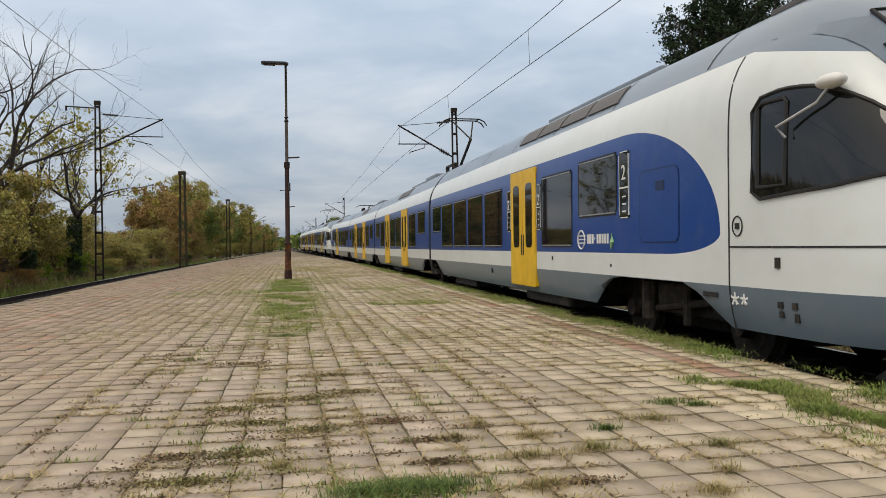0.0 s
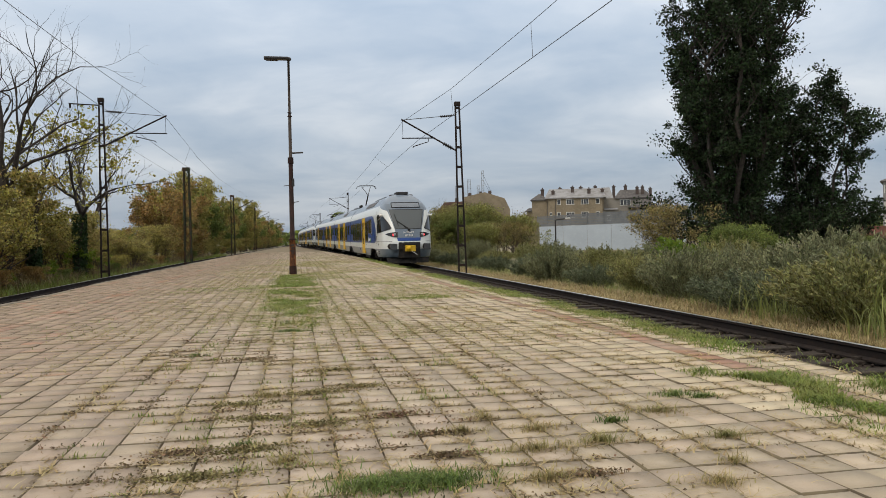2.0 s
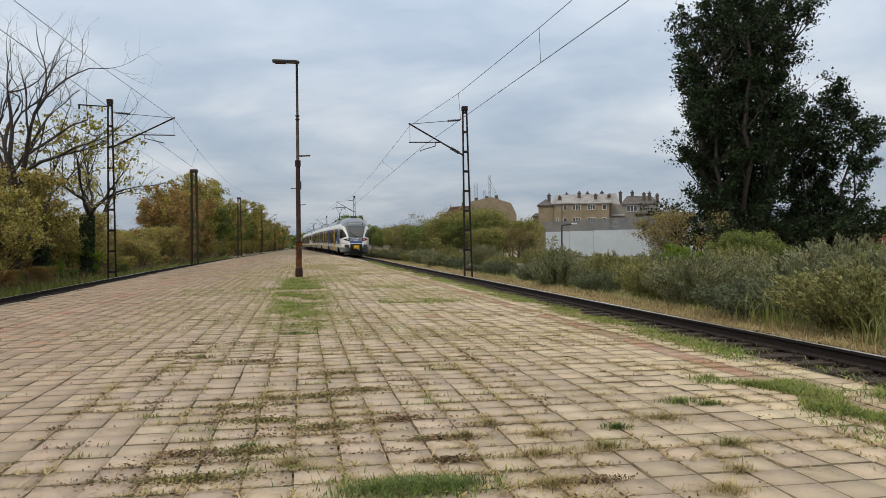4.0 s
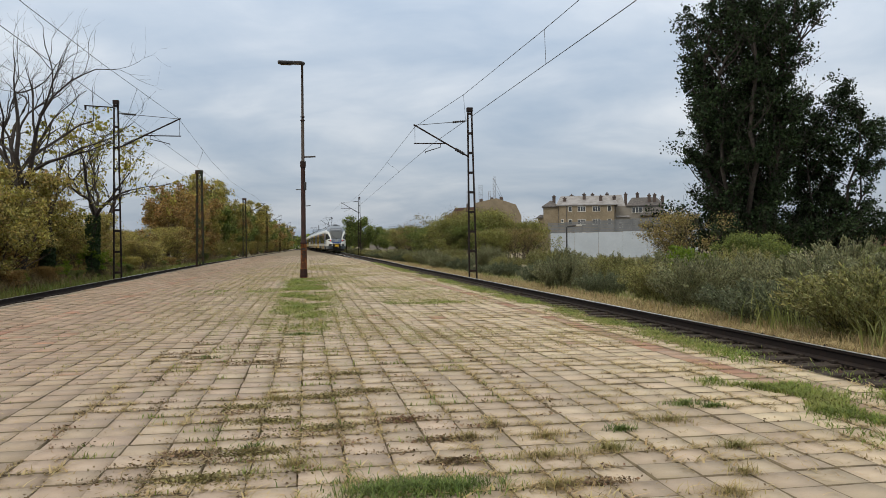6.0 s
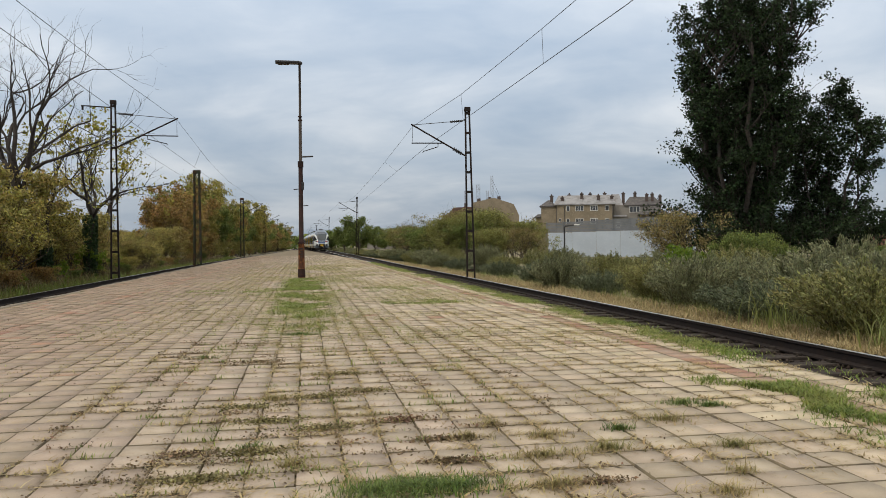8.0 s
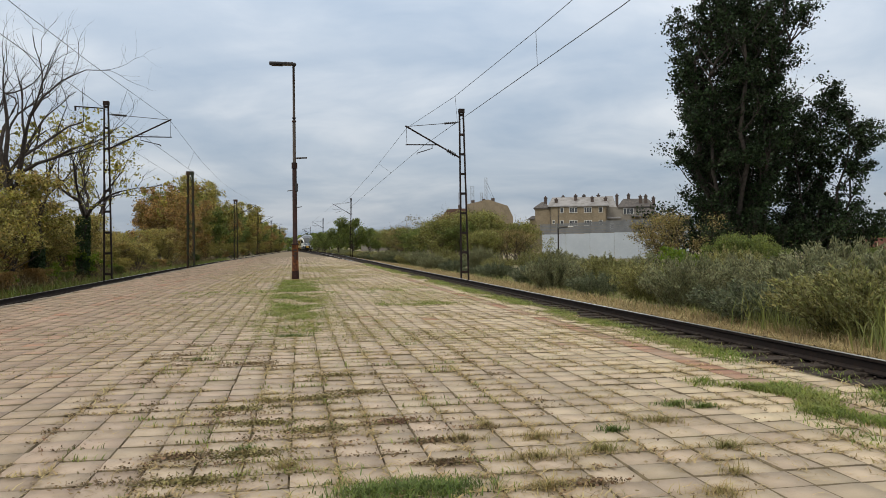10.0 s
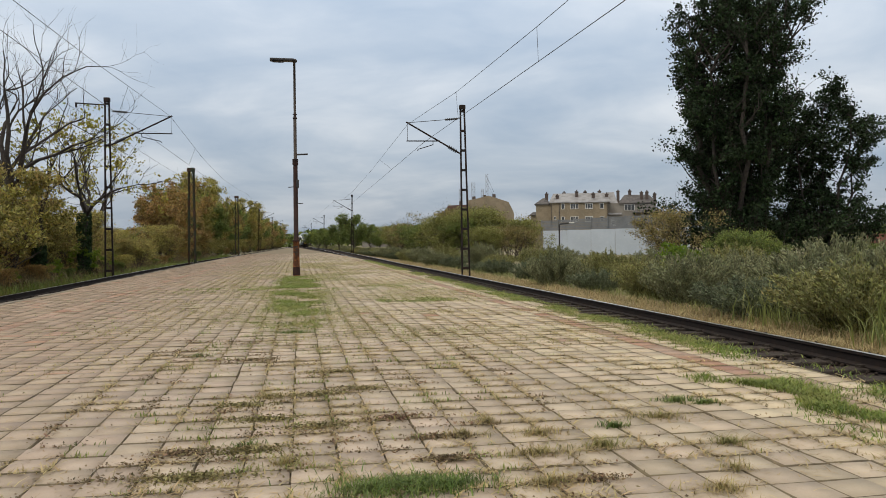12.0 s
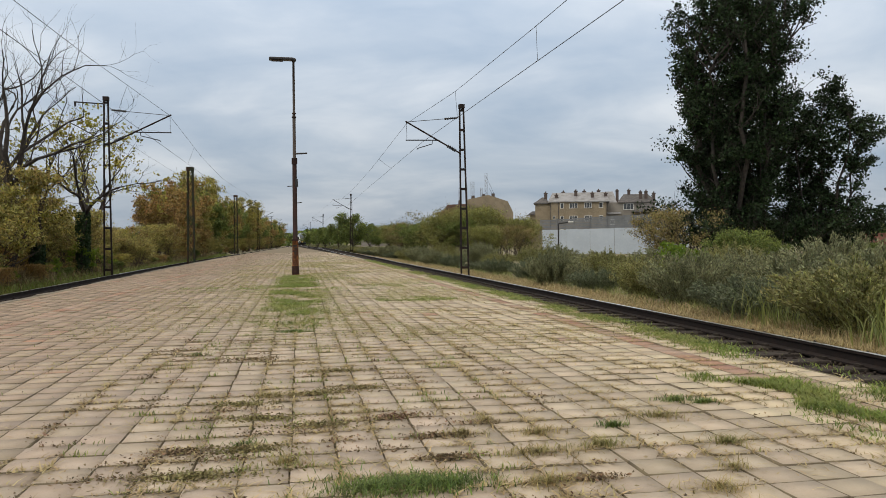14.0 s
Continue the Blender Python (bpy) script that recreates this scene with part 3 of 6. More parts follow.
def livery():
    """White body paint with the blue window band, the grey skirt and the grey roof."""
    m = bpy.data.materials.new("livery_paint")
    m.use_nodes = True
    tr = m.node_tree
    b = tr.nodes["Principled BSDF"]
    b.inputs["Roughness"].default_value = 0.28
    b.inputs["Coat Weight"].default_value = 0.08
    b.inputs["Specular IOR Level"].default_value = 0.35
    tc = tr.nodes.new("ShaderNodeTexCoord")
    sep = tr.nodes.new("ShaderNodeSeparateXYZ")
    tr.links.new(tc.outputs["Object"], sep.inputs[0])
    y, z = sep.outputs[1], sep.outputs[2]
    mt = lambda op, a, c=0.0, d=0.0: math_node(tr, op, a, c, d)
    # distance from the near end of the set, the same from both ends
    e = mt("MINIMUM", y, mt("SUBTRACT", TRAIN, y))
    up = mt("ADD", mt("POWER", mt("DIVIDE", mt("MAXIMUM", mt("SUBTRACT", 5.75, e), 0), 2.45), 2.0), mt("POWER", mt("DIVIDE", mt("SUBTRACT", z, 1.46), 1.36), 2.0))
    low = mt("ADD", mt("POWER", mt("DIVIDE", mt("MAXIMUM", mt("SUBTRACT", 4.5, e), 0), 1.2), 2.0), mt("POWER", mt("DIVIDE", mt("SUBTRACT", 1.46, z), 0.235), 2.0))
    blue = mt("MAXIMUM", mt("MULTIPLY", mt("GREATER_THAN", z, 1.46), mt("LESS_THAN", up, 1)), mt("MULTIPLY", mt("LESS_THAN", z, 1.4601), mt("LESS_THAN", low, 1)))
    n = node(tr, "ShaderNodeTexNoise", Scale=1.3, Detail=6.0)
    tr.links.new(tc.outputs["Object"], n.inputs["Vector"])
    white = ramp(tr, n.outputs[0], [(0.3, (0.60, 0.63, 0.625)), (0.7, (0.655, 0.685, 0.68))])
    c = mix(tr, blue, white, (0.008, 0.050, 0.235))
    c = mix(tr, mt("LESS_THAN", z, 0.91), c, (0.105, 0.145, 0.185))
    # the grey of the roof sweeps down over the cab
    drop = mt("MULTIPLY", mt("MINIMUM", mt("MAXIMUM", mt("SUBTRACT", 3.0, e), 0), 1.6), 0.24)
    c = mix(tr, mt("GREATER_THAN", mt("ADD", z, drop), 3.29), c, (0.165, 0.21, 0.27))
    # road dust, thicker low down where the wheels throw it
    n2 = node(tr, "ShaderNodeTexNoise", Scale=3.0, Detail=8.0, Roughness=0.7)
    tr.links.new(tc.outputs["Object"], n2.inputs["Vector"])
    dust = mt("MULTIPLY", ramp(tr, n2.outputs[0], [(0.45, (0, 0, 0)), (0.75, (1, 1, 1))]), 0.10)
    c = mix(tr, dust, c, (0.30, 0.27, 0.23))
    tr.links.new(c, b.inputs["Base Color"])
    return m


def gloss(name, base, rough, metal=0.0, spec=0.5):
    return material(name, base, rough, metal, vary=[(3, tuple(v * 0.8 for v in base), 0.4, 0.7)], spec=spec)


def window_glass():
    m = material("dark_window_glass", (0.008, 0.009, 0.010), 0.03, spec=0.5)
    return m


T = {}
T["paint"] = livery()
T["glass"] = window_glass()
T["screen"] = material("windscreen_glass", (0.085, 0.098, 0.105), 0.12, spec=0.30)
T["grey"] = gloss("grey_paint", (0.125, 0.165, 0.215), 0.35)
T["roofgrey"] = gloss("roof_grey", (0.18, 0.21, 0.25), 0.4)
T["blue"] = gloss("blue_paint", (0.008, 0.050, 0.235), 0.3)
T["bluedark"] = gloss("blue_edge", (0.006, 0.02, 0.08), 0.4)
T["yellow"] = gloss("yellow_door_paint", (0.72, 0.44, 0.008), 0.4)
T["yellowdark"] = gloss("yellow_coupler_paint", (0.62, 0.40, 0.012), 0.5)
T["white"] = gloss("white_marking", (0.72, 0.72, 0.70), 0.4)
T["alu"] = gloss("aluminium_trim", (0.42, 0.43, 0.44), 0.4, 0.6)
T["rubber"] = material("rubber", (0.012, 0.012, 0.013), 0.7)
T["under"] = material("underframe", (0.012, 0.011, 0.0105), 0.85, vary=[(4, (0.045, 0.036, 0.028), 0.45, 0.65)], bump=0.3)
T["brake"] = material("bogie_dirt", (0.02, 0.018, 0.016), 0.85, vary=[(8, (0.045, 0.034, 0.026), 0.45, 0.65)], bump=0.3, spec=0.2)
T["louvre"] = material("roof_louvre", (0.085, 0.08, 0.08), 0.6, vary=[(6, (0.085, 0.08, 0.078), 0.45, 0.65)])
T["lens"] = material("lamp_lens", (0.25, 0.25, 0.26), 0.08, spec=0.9)
T["tail"] = material("tail_lamp_lens", (0.75, 0.03, 0.03), 0.2)
tail_bsdf = [n for n in T["tail"].node_tree.nodes if n.type == "BSDF_PRINCIPLED"][0]
tail_bsdf.inputs["Emission Color"].default_value = (1.0, 0.08, 0.10, 1)
tail_bsdf.inputs["Emission Strength"].default_value = 1.3
T["buffer"] = material("buffer_plate", (0.05, 0.055, 0.06), 0.5, vary=[(6, (0.03, 0.03, 0.032), 0.45, 0.65)])
T["red"] = material("red_mark", (0.5, 0.03, 0.03), 0.5)
T["green"] = material("green_mark", (0.25, 0.45, 0.22), 0.5)


def grid_patch(rows):
    """A sheet through rows of points."""
    bm = bmesh.new()
    vs = [[bm.verts.new(p) for p in r] for r in rows]
    for a, b in zip(vs, vs[1:]):
        for k in range(len(a) - 1):
            bm.faces.new((a[k], a[k + 1], b[k + 1], b[k]))
    return bm


def solid(bm, thickness):
    bmesh.ops.recalc_face_normals(bm, faces=bm.faces)
    bmesh.ops.solidify(bm, geom=list(bm.faces), thickness=thickness)
    return bm


def front_patch(z0, z1, half, out=0.012, nz=10, nx=14, grow=0.0):
    """A sheet on the nose between two heights; half(z): its half-width."""
    rows = []
    for i in range(nz + 1):
        z = z0 + (z1 - z0) * i / nz
        h = min(half(z) + grow, width_at(z) * 0.995)
        rows.append([nose_x(-h + 2 * h * k / nx, z, out) for k in range(nx + 1)])
    return grid_patch(rows)


def side_panel(side, y0, y1, z0, z1, out, radius=0.08, flip=False):
    """A rounded plate on the flat side of the body."""
    bm = bmesh.new()
    x = side * (1.44 + out)
    pts = []
    for cy, cz, a0 in ((y1 - radius, z1 - radius, 0), (y0 + radius, z1 - radius, 90), (y0 + radius, z0 + radius, 180), (y1 - radius, z0 + radius, 270)):
        for k in range(4):
            a = radians(a0 + 30 * k)
            pts.append((cy + radius * math.cos(a), cz + radius * math.sin(a)))
    xi = side * 1.40
    outer = [bm.verts.new((x, py, pz)) for py, pz in pts]
    inner = [bm.verts.new((xi, py, pz)) for py, pz in pts]
    bm.faces.new(outer)
    for k in range(len(pts)):
        bm.faces.new((outer[k], inner[k], inner[(k + 1) % len(pts)], outer[(k + 1) % len(pts)]))
    bmesh.ops.recalc_face_normals(bm, faces=bm.faces)
    return bm


def frame_lines(side, y0, y1, z0, z1, out=0.018, t=0.022, top=True, bottom=True, sides=True):
    bm = bmesh.new()
    x0, x1 = sorted((side * 1.43, side * (1.44 + out)))
    if top:
        box(bm, x0, x1, y0 + 0.04, y1 - 0.04, z1 - t, z1)
    if bottom:
        box(bm, x0, x1, y0 + 0.04, y1 - 0.04, z0, z0 + t)
    if sides:
        box(bm, x0, x1, y0, y0 + t, z0 + 0.04, z1 - 0.04)
        box(bm, x0, x1, y1 - t, y1, z0 + 0.04, z1 - 0.04)
    return bm


def car_window(car, side, y0, y1, z0, z1):
    w = part("window", side_panel(side, y0, y1, z0, z1, 0.008), T["glass"], car, "tinted dark window")
    part("window_trim", frame_lines(side, y0, y1, z0, z1, t=0.018, sides=False), T["alu"], w)
    part("window_seal", frame_lines(side, y0 - 0.025, y1 + 0.025, z0 - 0.025, z1 + 0.025, 0.01, 0.025), T["rubber"], w)


def car_door(car, side, y0, y1):
    mid = (y0 + y1) / 2
    for a, b in ((y0, mid - 0.012), (mid + 0.012, y1)):
        d = part("door", side_panel(side, a, b, 0.57, 2.79, 0.022, 0.03), T["yellow"], car, "yellow sliding door leaf")
        part("door_window", side_panel(side, a + 0.2, b - 0.2, 1.30, 2.52, 0.028, 0.1), T["glass"], d, "narrow rounded door window")
        bm = bmesh.new()
        x0, x1 = sorted((side * 1.44, side * 1.475))
        box(bm, x0, x1, (b - 0.07) if b < mid else (a + 0.03), (b - 0.03) if b < mid else (a + 0.07), 1.15, 1.55, 0.008)
        part("handle", bm, T["rubber"], d)


def label_panel(car, side, y0, y1, z0, z1, text):
    """A dark panel with a white frame and the class number."""
    p = part("class_panel", side_panel(side, y0, y1, z0, z1, 0.012, 0.02), T["glass"], car, "dark panel with the class number")
    part("panel_frame", frame_lines(side, y0, y1, z0, z1, 0.016, 0.012), T["white"], p)
    bm = bmesh.new()
    x0, x1 = sorted((side * 1.43, side * 1.456))
    box(bm, x0, x1, y0, y1, z0 + 0.40, z0 + 0.42)
    part("divider", bm, T["white"], p)
    for k in range(3):
        bm = bmesh.new()
        box(bm, x0, x1, y0 + 0.09, y1 - 0.10, z0 + 0.08 + 0.10 * k, z0 + 0.10 + 0.10 * k)
        part("pictogram", bm, T["white"], p)
    lettering("class_number", text, 0.28, p, Matrix.Translation((side * 1.458, (y0 + y1) / 2, z1 - 0.38)) @ side_turn(side), T["white"])


def side_turn(side):
    return Matrix.Rotation(radians(-90 if side < 0 else 90), 4, "Z") @ Matrix.Rotation(radians(90), 4, "X")


def lettering(name, text, size, parent, m, mat, label=""):
    c = bpy.data.curves.new(name, "FONT")
    c.body, c.size, c.extrude, c.align_x = text, size, 0.003, "CENTER"
    tmp = bpy.data.objects.new(name, c)
    scene.collection.objects.link(tmp)
    dg = bpy.context.evaluated_depsgraph_get()
    me = bpy.data.meshes.new_from_object(tmp.evaluated_get(dg))
    bpy.data.objects.remove(tmp)
    me.materials.clear()
    me.materials.append(mat)
    ob = new(name, me)
    ob.parent = parent
    ob.matrix_basis = m
    return tagged(ob, label)


def profile_ring(y, inset=0.0):
    left = [(-(w - inset), y, z) for z, w in SECTION]
    return left + [(w - inset, y, z) for z, w in reversed(SECTION)]


def cut_for_bogie(y, centre, half=1.75):
    """Lower edge of the skirt over a bogie."""
    d = abs(y - centre)
    return 0.0 if d >= half else 0.50 * min(1.0, ((half - d) / 0.7)) ** 0.6


def car_body(train, y0, y1, bogies, nose_end):
    """One car's shell from y0 to y1; nose_end: -1 the rear cab is at y0, 1 the front cab is at y1, 0 none."""
    bm = bmesh.new()
    ys = [y0 + 0.17, y0 + 0.3]
    a = y0 + 0.5
    while a < y1 - 0.4:
        ys.append(a)
        a += 0.3
    ys += [y1 - 0.3, y1 - 0.17]
    if nose_end == -1:
        ys = [v for v in ys if v > NOSE]
        ys.insert(0, NOSE)
    if nose_end == 1:
        ys = [v for v in ys if v < TRAIN - NOSE]
        ys.append(TRAIN - NOSE)
    rings = []
    for y in ys:
        lift = max(cut_for_bogie(y, c) for c in bogies)
        ring = [(x, yy, max(z, 0.40 + lift) if z < 0.9 else z) for x, yy, z in profile_ring(y)]
        rings.append([bm.verts.new(p) for p in ring])
    n = len(rings[0])
    for r0, r1 in zip(rings, rings[1:]):
        for k in range(n - 1):
            bm.faces.new((r0[k], r1[k], r1[k + 1], r0[k + 1]))
    if nose_end != -1:
        bm.faces.new(rings[0][::-1])
    if nose_end != 1:
        bm.faces.new(rings[-1])
    if nose_end:
        levels = [z for z, _ in SECTION]
        extra = sorted(set(levels + [1.0, 1.1, 1.45, 1.78, 2.12, 2.45, 2.9, 3.38, 3.52, 3.68, 3.8, 3.9]))
        steps = 28
        rows = []
        for z in extra:
            row = []
            for k in range(steps + 1):
                p = nose_point(radians(-90 + 180 * k / steps), z)
                if nose_end == 1:
                    p.y = TRAIN - p.y
                row.append(bm.verts.new(p))
            rows.append(row)
        for r0, r1 in zip(rows, rows[1:]):
            for k in range(steps):
                bm.faces.new((r0[k], r0[k + 1], r1[k + 1], r1[k]))
        bm.faces.new(rows[-1])
    bmesh.ops.remove_doubles(bm, verts=bm.verts, dist=0.0004)
    bmesh.ops.recalc_face_normals(bm, faces=bm.faces)
    body = part("car_body", bm, T["paint"], train, "white car body with a blue band and grey roof", True)
    body.data.set_sharp_from_angle(angle=radians(35))
    return body


def bogie(train, y):
    bm = bmesh.new()
    for s in (-1, 1):
        box(bm, s * 0.55 - 0.07, s * 0.55 + 0.07, y - 1.75, y + 1.75, 0.42, 0.62, 0.03)
        box(bm, s * 1.0 - 0.1, s * 1.0 + 0.1, y - 0.35, y + 0.35, 0.45, 0.85, 0.05)
        for d in (-1.35, 1.35):
            tube(bm, [(s * 0.82, y + d, 0.43), (s * 1.0, y + d, 0.43)], [0.16, 0.13], 12)
            box(bm, s * 0.93 - 0.05, s * 0.93 + 0.05, y + d - 0.6 * (1 if d > 0 else -1) - 0.45, y + d - 0.6 * (1 if d > 0 else -1) + 0.45, 0.44, 0.58, 0.03)
        tube(bm, [(s * 1.1, y - 1.0, 0.66), (s * 1.1, y + 0.3, 0.5)], 0.05, 8)
        tube(bm, [(s * 1.12, y - 0.5, 0.35), (s * 1.12, y - 0.5, 0.85)], 0.06, 8)
        tube(bm, [(s * 1.12, y + 0.5, 0.35), (s * 1.12, y + 0.5, 0.85)], 0.11, 10)
    box(bm, -0.95, 0.95, y - 0.3, y + 0.3, 0.4, 0.7, 0.04)
    # added solid core: hides the daylight so the space between the wheels stays dark
    box(bm, -0.45, 0.45, y - 1.7, y + 1.7, 0.2, 0.75, 0.05)
    b = part("bogie_frame", bm, T["brake"], train, "dirty bogie frame with an added light-blocking core")
    for d in (-1.35, 1.35):
        for s in (-1, 1):
            bm = bmesh.new()
            tube(bm, [(s * 0.68, y + d, 0.43), (s * 0.71, y + d, 0.43)], 0.46, 28)
            tube(bm, [(s * 0.71, y + d, 0.43), (s * 0.815, y + d, 0.43)], 0.43, 28)
            tube(bm, [(s * 0.8, y + d, 0.43), (s * 0.83, y + d, 0.43)], [0.33, 0.30], 20)
            part("wheel", bm, T["brake"], b, "dull steel wheel")
        bm = bmesh.new()
        tube(bm, [(-0.8, y + d, 0.43), (0.8, y + d, 0.43)], 0.09, 10)
        part("axle", bm, T["under"], b)


def roof_unit(car, y0, y1):
    """A row of tilted dark louvre panels along the roof's shoulder, with the flat cover between them."""
    n = max(2, int((y1 - y0) / 1.15))
    for s in (-1, 1):
        for k in range(n):
            a = y0 + (y1 - y0) * k / n + 0.05
            b = y0 + (y1 - y0) * (k + 1) / n - 0.05
            rows = []
            for z in (3.42, 3.52, 3.62, 3.72):
                w = width_at(z) + 0.03
                rows.append([(s * w, a + 0.18 * (z - 3.42) / 0.3, z), (s * w, b + 0.18 * (z - 3.42) / 0.3, z)])
            part("roof_louvre", solid(grid_patch(rows), 0.02), T["louvre"], car, "dark slanted roof panel")
    bm = bmesh.new()
    box(bm, -0.5, 0.5, y0, y1, 3.72, 3.985, 0.03)
    part("roof_cover", bm, T["roofgrey"], car, "grey roof equipment cover")


def pantograph(train, y, raised):
    bm = bmesh.new()
    for s in (-0.45, 0.45):
        box(bm, s - 0.04, s + 0.04, y - 0.7, y + 0.7, 4.06, 4.12)
        for d in (-0.6, 0.6):
            tube(bm, [(s, y + d, 3.85), (s, y + d, 4.08)], 0.07, 8)
    p = part("pantograph_base", bm, T["under"], train, "dark pantograph frame on insulators")
    if raised:
        knee, head = (0, y - 1.05, 4.85), (0, y + 0.1, 5.6)
        bm = bmesh.new()
        tube(bm, [(0, y + 0.5, 4.15), knee], 0.05, 8)
        tube(bm, [(0, y + 0.3, 4.15), (0.0, y - 0.9, 4.8)], 0.02, 6)
        part("lower_arm", bm, T["under"], p)
        bm = bmesh.new()
        tube(bm, [knee, (-0.35, head[1], head[2])], 0.025, 6)
        tube(bm, [knee, (0.35, head[1], head[2])], 0.025, 6)
        part("upper_arm", bm, T["under"], p)
        bm = bmesh.new()
        for d in (-0.2, 0.2):
            tube(bm, [(-0.8, head[1] + d, 5.46), (-0.7, head[1] + d, 5.6), (-0.52, head[1] + d, 5.68), (0.52, head[1] + d, 5.68), (0.7, head[1] + d, 5.6), (0.8, head[1] + d, 5.46)], 0.022, 6)
        for s in (-0.5, 0.5):
            tube(bm, [(s, head[1] - 0.2, 5.66), (s, head[1] + 0.2, 5.66)], 0.02, 6)
        part("collector_head", bm, T["under"], p)
    else:
        bm = bmesh.new()
        tube(bm, [(0, y + 0.6, 4.15), (0, y - 0.8, 4.25), (0, y + 0.5, 4.32)], 0.04, 6)
        for d in (0.35, 0.65):
            tube(bm, [(-0.95, y + d, 4.2), (-0.7, y + d, 4.34), (0.7, y + d, 4.34), (0.95, y + d, 4.2)], 0.022, 6)
        part("folded_arm", bm, T["under"], p)


def mirrored(bm, flip):
    """Turn parts made for the rear cab round to the front cab."""
    if flip:
        bmesh.ops.transform(bm, matrix=Matrix.Translation((0, TRAIN, 0)) @ Matrix.Rotation(math.pi, 4, "Z"), verts=bm.verts)
    return bm


def cab(train, body, flip, detailed):
    add = lambda name, bm, mat, parent, label="", smooth=False: part(name, mirrored(bm, flip), mat, parent, label, smooth)
    mask = lambda z: lerp_table([(1.33, 0.60), (1.5, 0.63), (1.95, 0.72), (2.6, 0.90), (3.05, 1.03), (3.2, 1.10), (3.34, 1.18)], z)
    front = add("front_mask", front_patch(1.33, 3.36, mask, 0.012, 18, 18), T["grey"], body, "grey front panel round the windscreen", True)
    add("blue_strip", front_patch(1.335, 1.50, lambda z: mask(z), 0.02, 3, 18), T["blue"], front, "blue strip under the windscreen", True)
    glass = lambda z: lerp_table([(1.98, 0.66), (2.2, 0.72), (3.0, 0.90)], z)
    add("windscreen", front_patch(1.98, 3.02, glass, 0.024, 14, 16), T["screen"], front, "large grey windscreen", True)
    bm = bmesh.new()
    loop = [nose_x(-glass(1.98) + 2 * glass(1.98) * k / 10, 1.98, 0.026) for k in range(11)] + [nose_x(glass(1.98 + 1.04 * k / 8), 1.98 + 1.04 * k / 8, 0.026) for k in range(1, 9)] \
        + [nose_x(glass(3.02) - 2 * glass(3.02) * k / 10, 3.02, 0.026) for k in range(1, 11)] + [nose_x(-glass(3.02 - 1.04 * k / 8), 3.02 - 1.04 * k / 8, 0.026) for k in range(1, 9)]
    tube(bm, loop, 0.016, 6)
    add("windscreen_seal", bm, T["rubber"], front)
    add("destination_glass", front_patch(3.16, 3.40, lambda z: 0.72, 0.03, 5, 12), T["roofgrey"], front, "dark destination display glass", True)
    bm = bmesh.new()
    loop = [nose_x(-0.74 + 1.48 * k / 10, 3.145, 0.032) for k in range(11)] + [nose_x(0.74 - 1.48 * k / 10, 3.415, 0.032) for k in range(11)]
    tube(bm, loop + loop[:1], 0.022, 6)
    add("display_frame", bm, T["rubber"], front)
    # top vent box
    bm = bmesh.new()
    box(bm, -0.31, 0.31, 2.75, 3.7, 3.9, 4.05, 0.03)
    for k in range(4):
        box(bm, -0.33, 0.33, 2.72, 3.72, 3.92 + 0.035 * k, 3.932 + 0.035 * k)
    box(bm, -0.62, 0.62, 2.95, 3.6, 3.84, 3.92, 0.02)
    add("roof_vent", bm, T["louvre"], body, "black slatted roof vent")
    # wipers
    bm = bmesh.new()
    a, b = nose_x(0.02, 1.93, 0.06), nose_x(-0.56, 2.42, 0.06)
    tube(bm, [a, b], 0.018, 6)
    tube(bm, [a + Vector((0.05, 0, 0.02)), b + Vector((0.06, 0, -0.03))], 0.014, 6)
    tube(bm, [nose_x(-0.66, 2.78, 0.05), b, nose_x(-0.5, 2.12, 0.05)], 0.016, 6)
    box(bm, a.x - 0.07, a.x + 0.07, a.y - 0.05, a.y + 0.03, a.z - 0.05, a.z + 0.05, 0.02)
    add("wiper", bm, T["rubber"], front, "black double-arm wiper")
    # lamps
    for s in (-1, 1):
        rows = []
        for i in range(9):
            u = i / 8
            x = s * (0.58 + 0.60 * u)
            mid = 1.66 + 0.04 * u
            h = 0.135 * (1 - u ** 2.2) + 0.006
            rows.append([nose_x(x, mid - h + 2 * h * k / 6, 0.022) for k in range(7)])
        lamp = add("head_lamp", grid_patch(rows), T["glass"], body, "black almond-shaped lamp cover", True)
        c = nose_x(s * 0.74, 1.665, 0.02)
        bm = bmesh.new()
        bmesh.ops.create_uvsphere(bm, u_segments=14, v_segments=8, radius=0.085, matrix=Matrix.Translation(c) @ Matrix.Diagonal((1, 0.35, 1, 1)))
        add("lamp_lens", bm, T["lens"], lamp, "", True)
        c = nose_x(s * 0.79, 1.66, 0.04)
        bm = bmesh.new()
        bmesh.ops.create_uvsphere(bm, u_segments=12, v_segments=8, radius=0.06, matrix=Matrix.Translation(c) @ Matrix.Diagonal((1, 0.35, 1, 1)))
        add("tail_lamp", bm, T["tail"] if not flip else T["lens"], lamp, "lit red tail lamp" if not flip else "", True)
        # cab side window
        lo = lambda y: lerp_table([(0.98, 1.98), (1.2, 1.91), (1.7, 1.83), (2.62, 1.77), (2.72, 1.84)], y)
        hi = lambda y: lerp_table([(0.98, 2.0), (1.2, 2.26), (1.45, 2.48), (1.7, 2.64), (2.0, 2.74), (2.3, 2.77), (2.6, 2.74), (2.68, 2.70), (2.72, 2.62)], y)
        rows = []
        for i in range(15):
            y = 1.0 + 1.72 * i / 14
            rows.append([nose_y(y, lo(y) + (hi(y) - lo(y)) * k / 8, s, 0.012) for k in range(9)])
        add("cab_window", grid_patch(rows), T["glass"], body, "dark wedge-shaped cab side window", True)
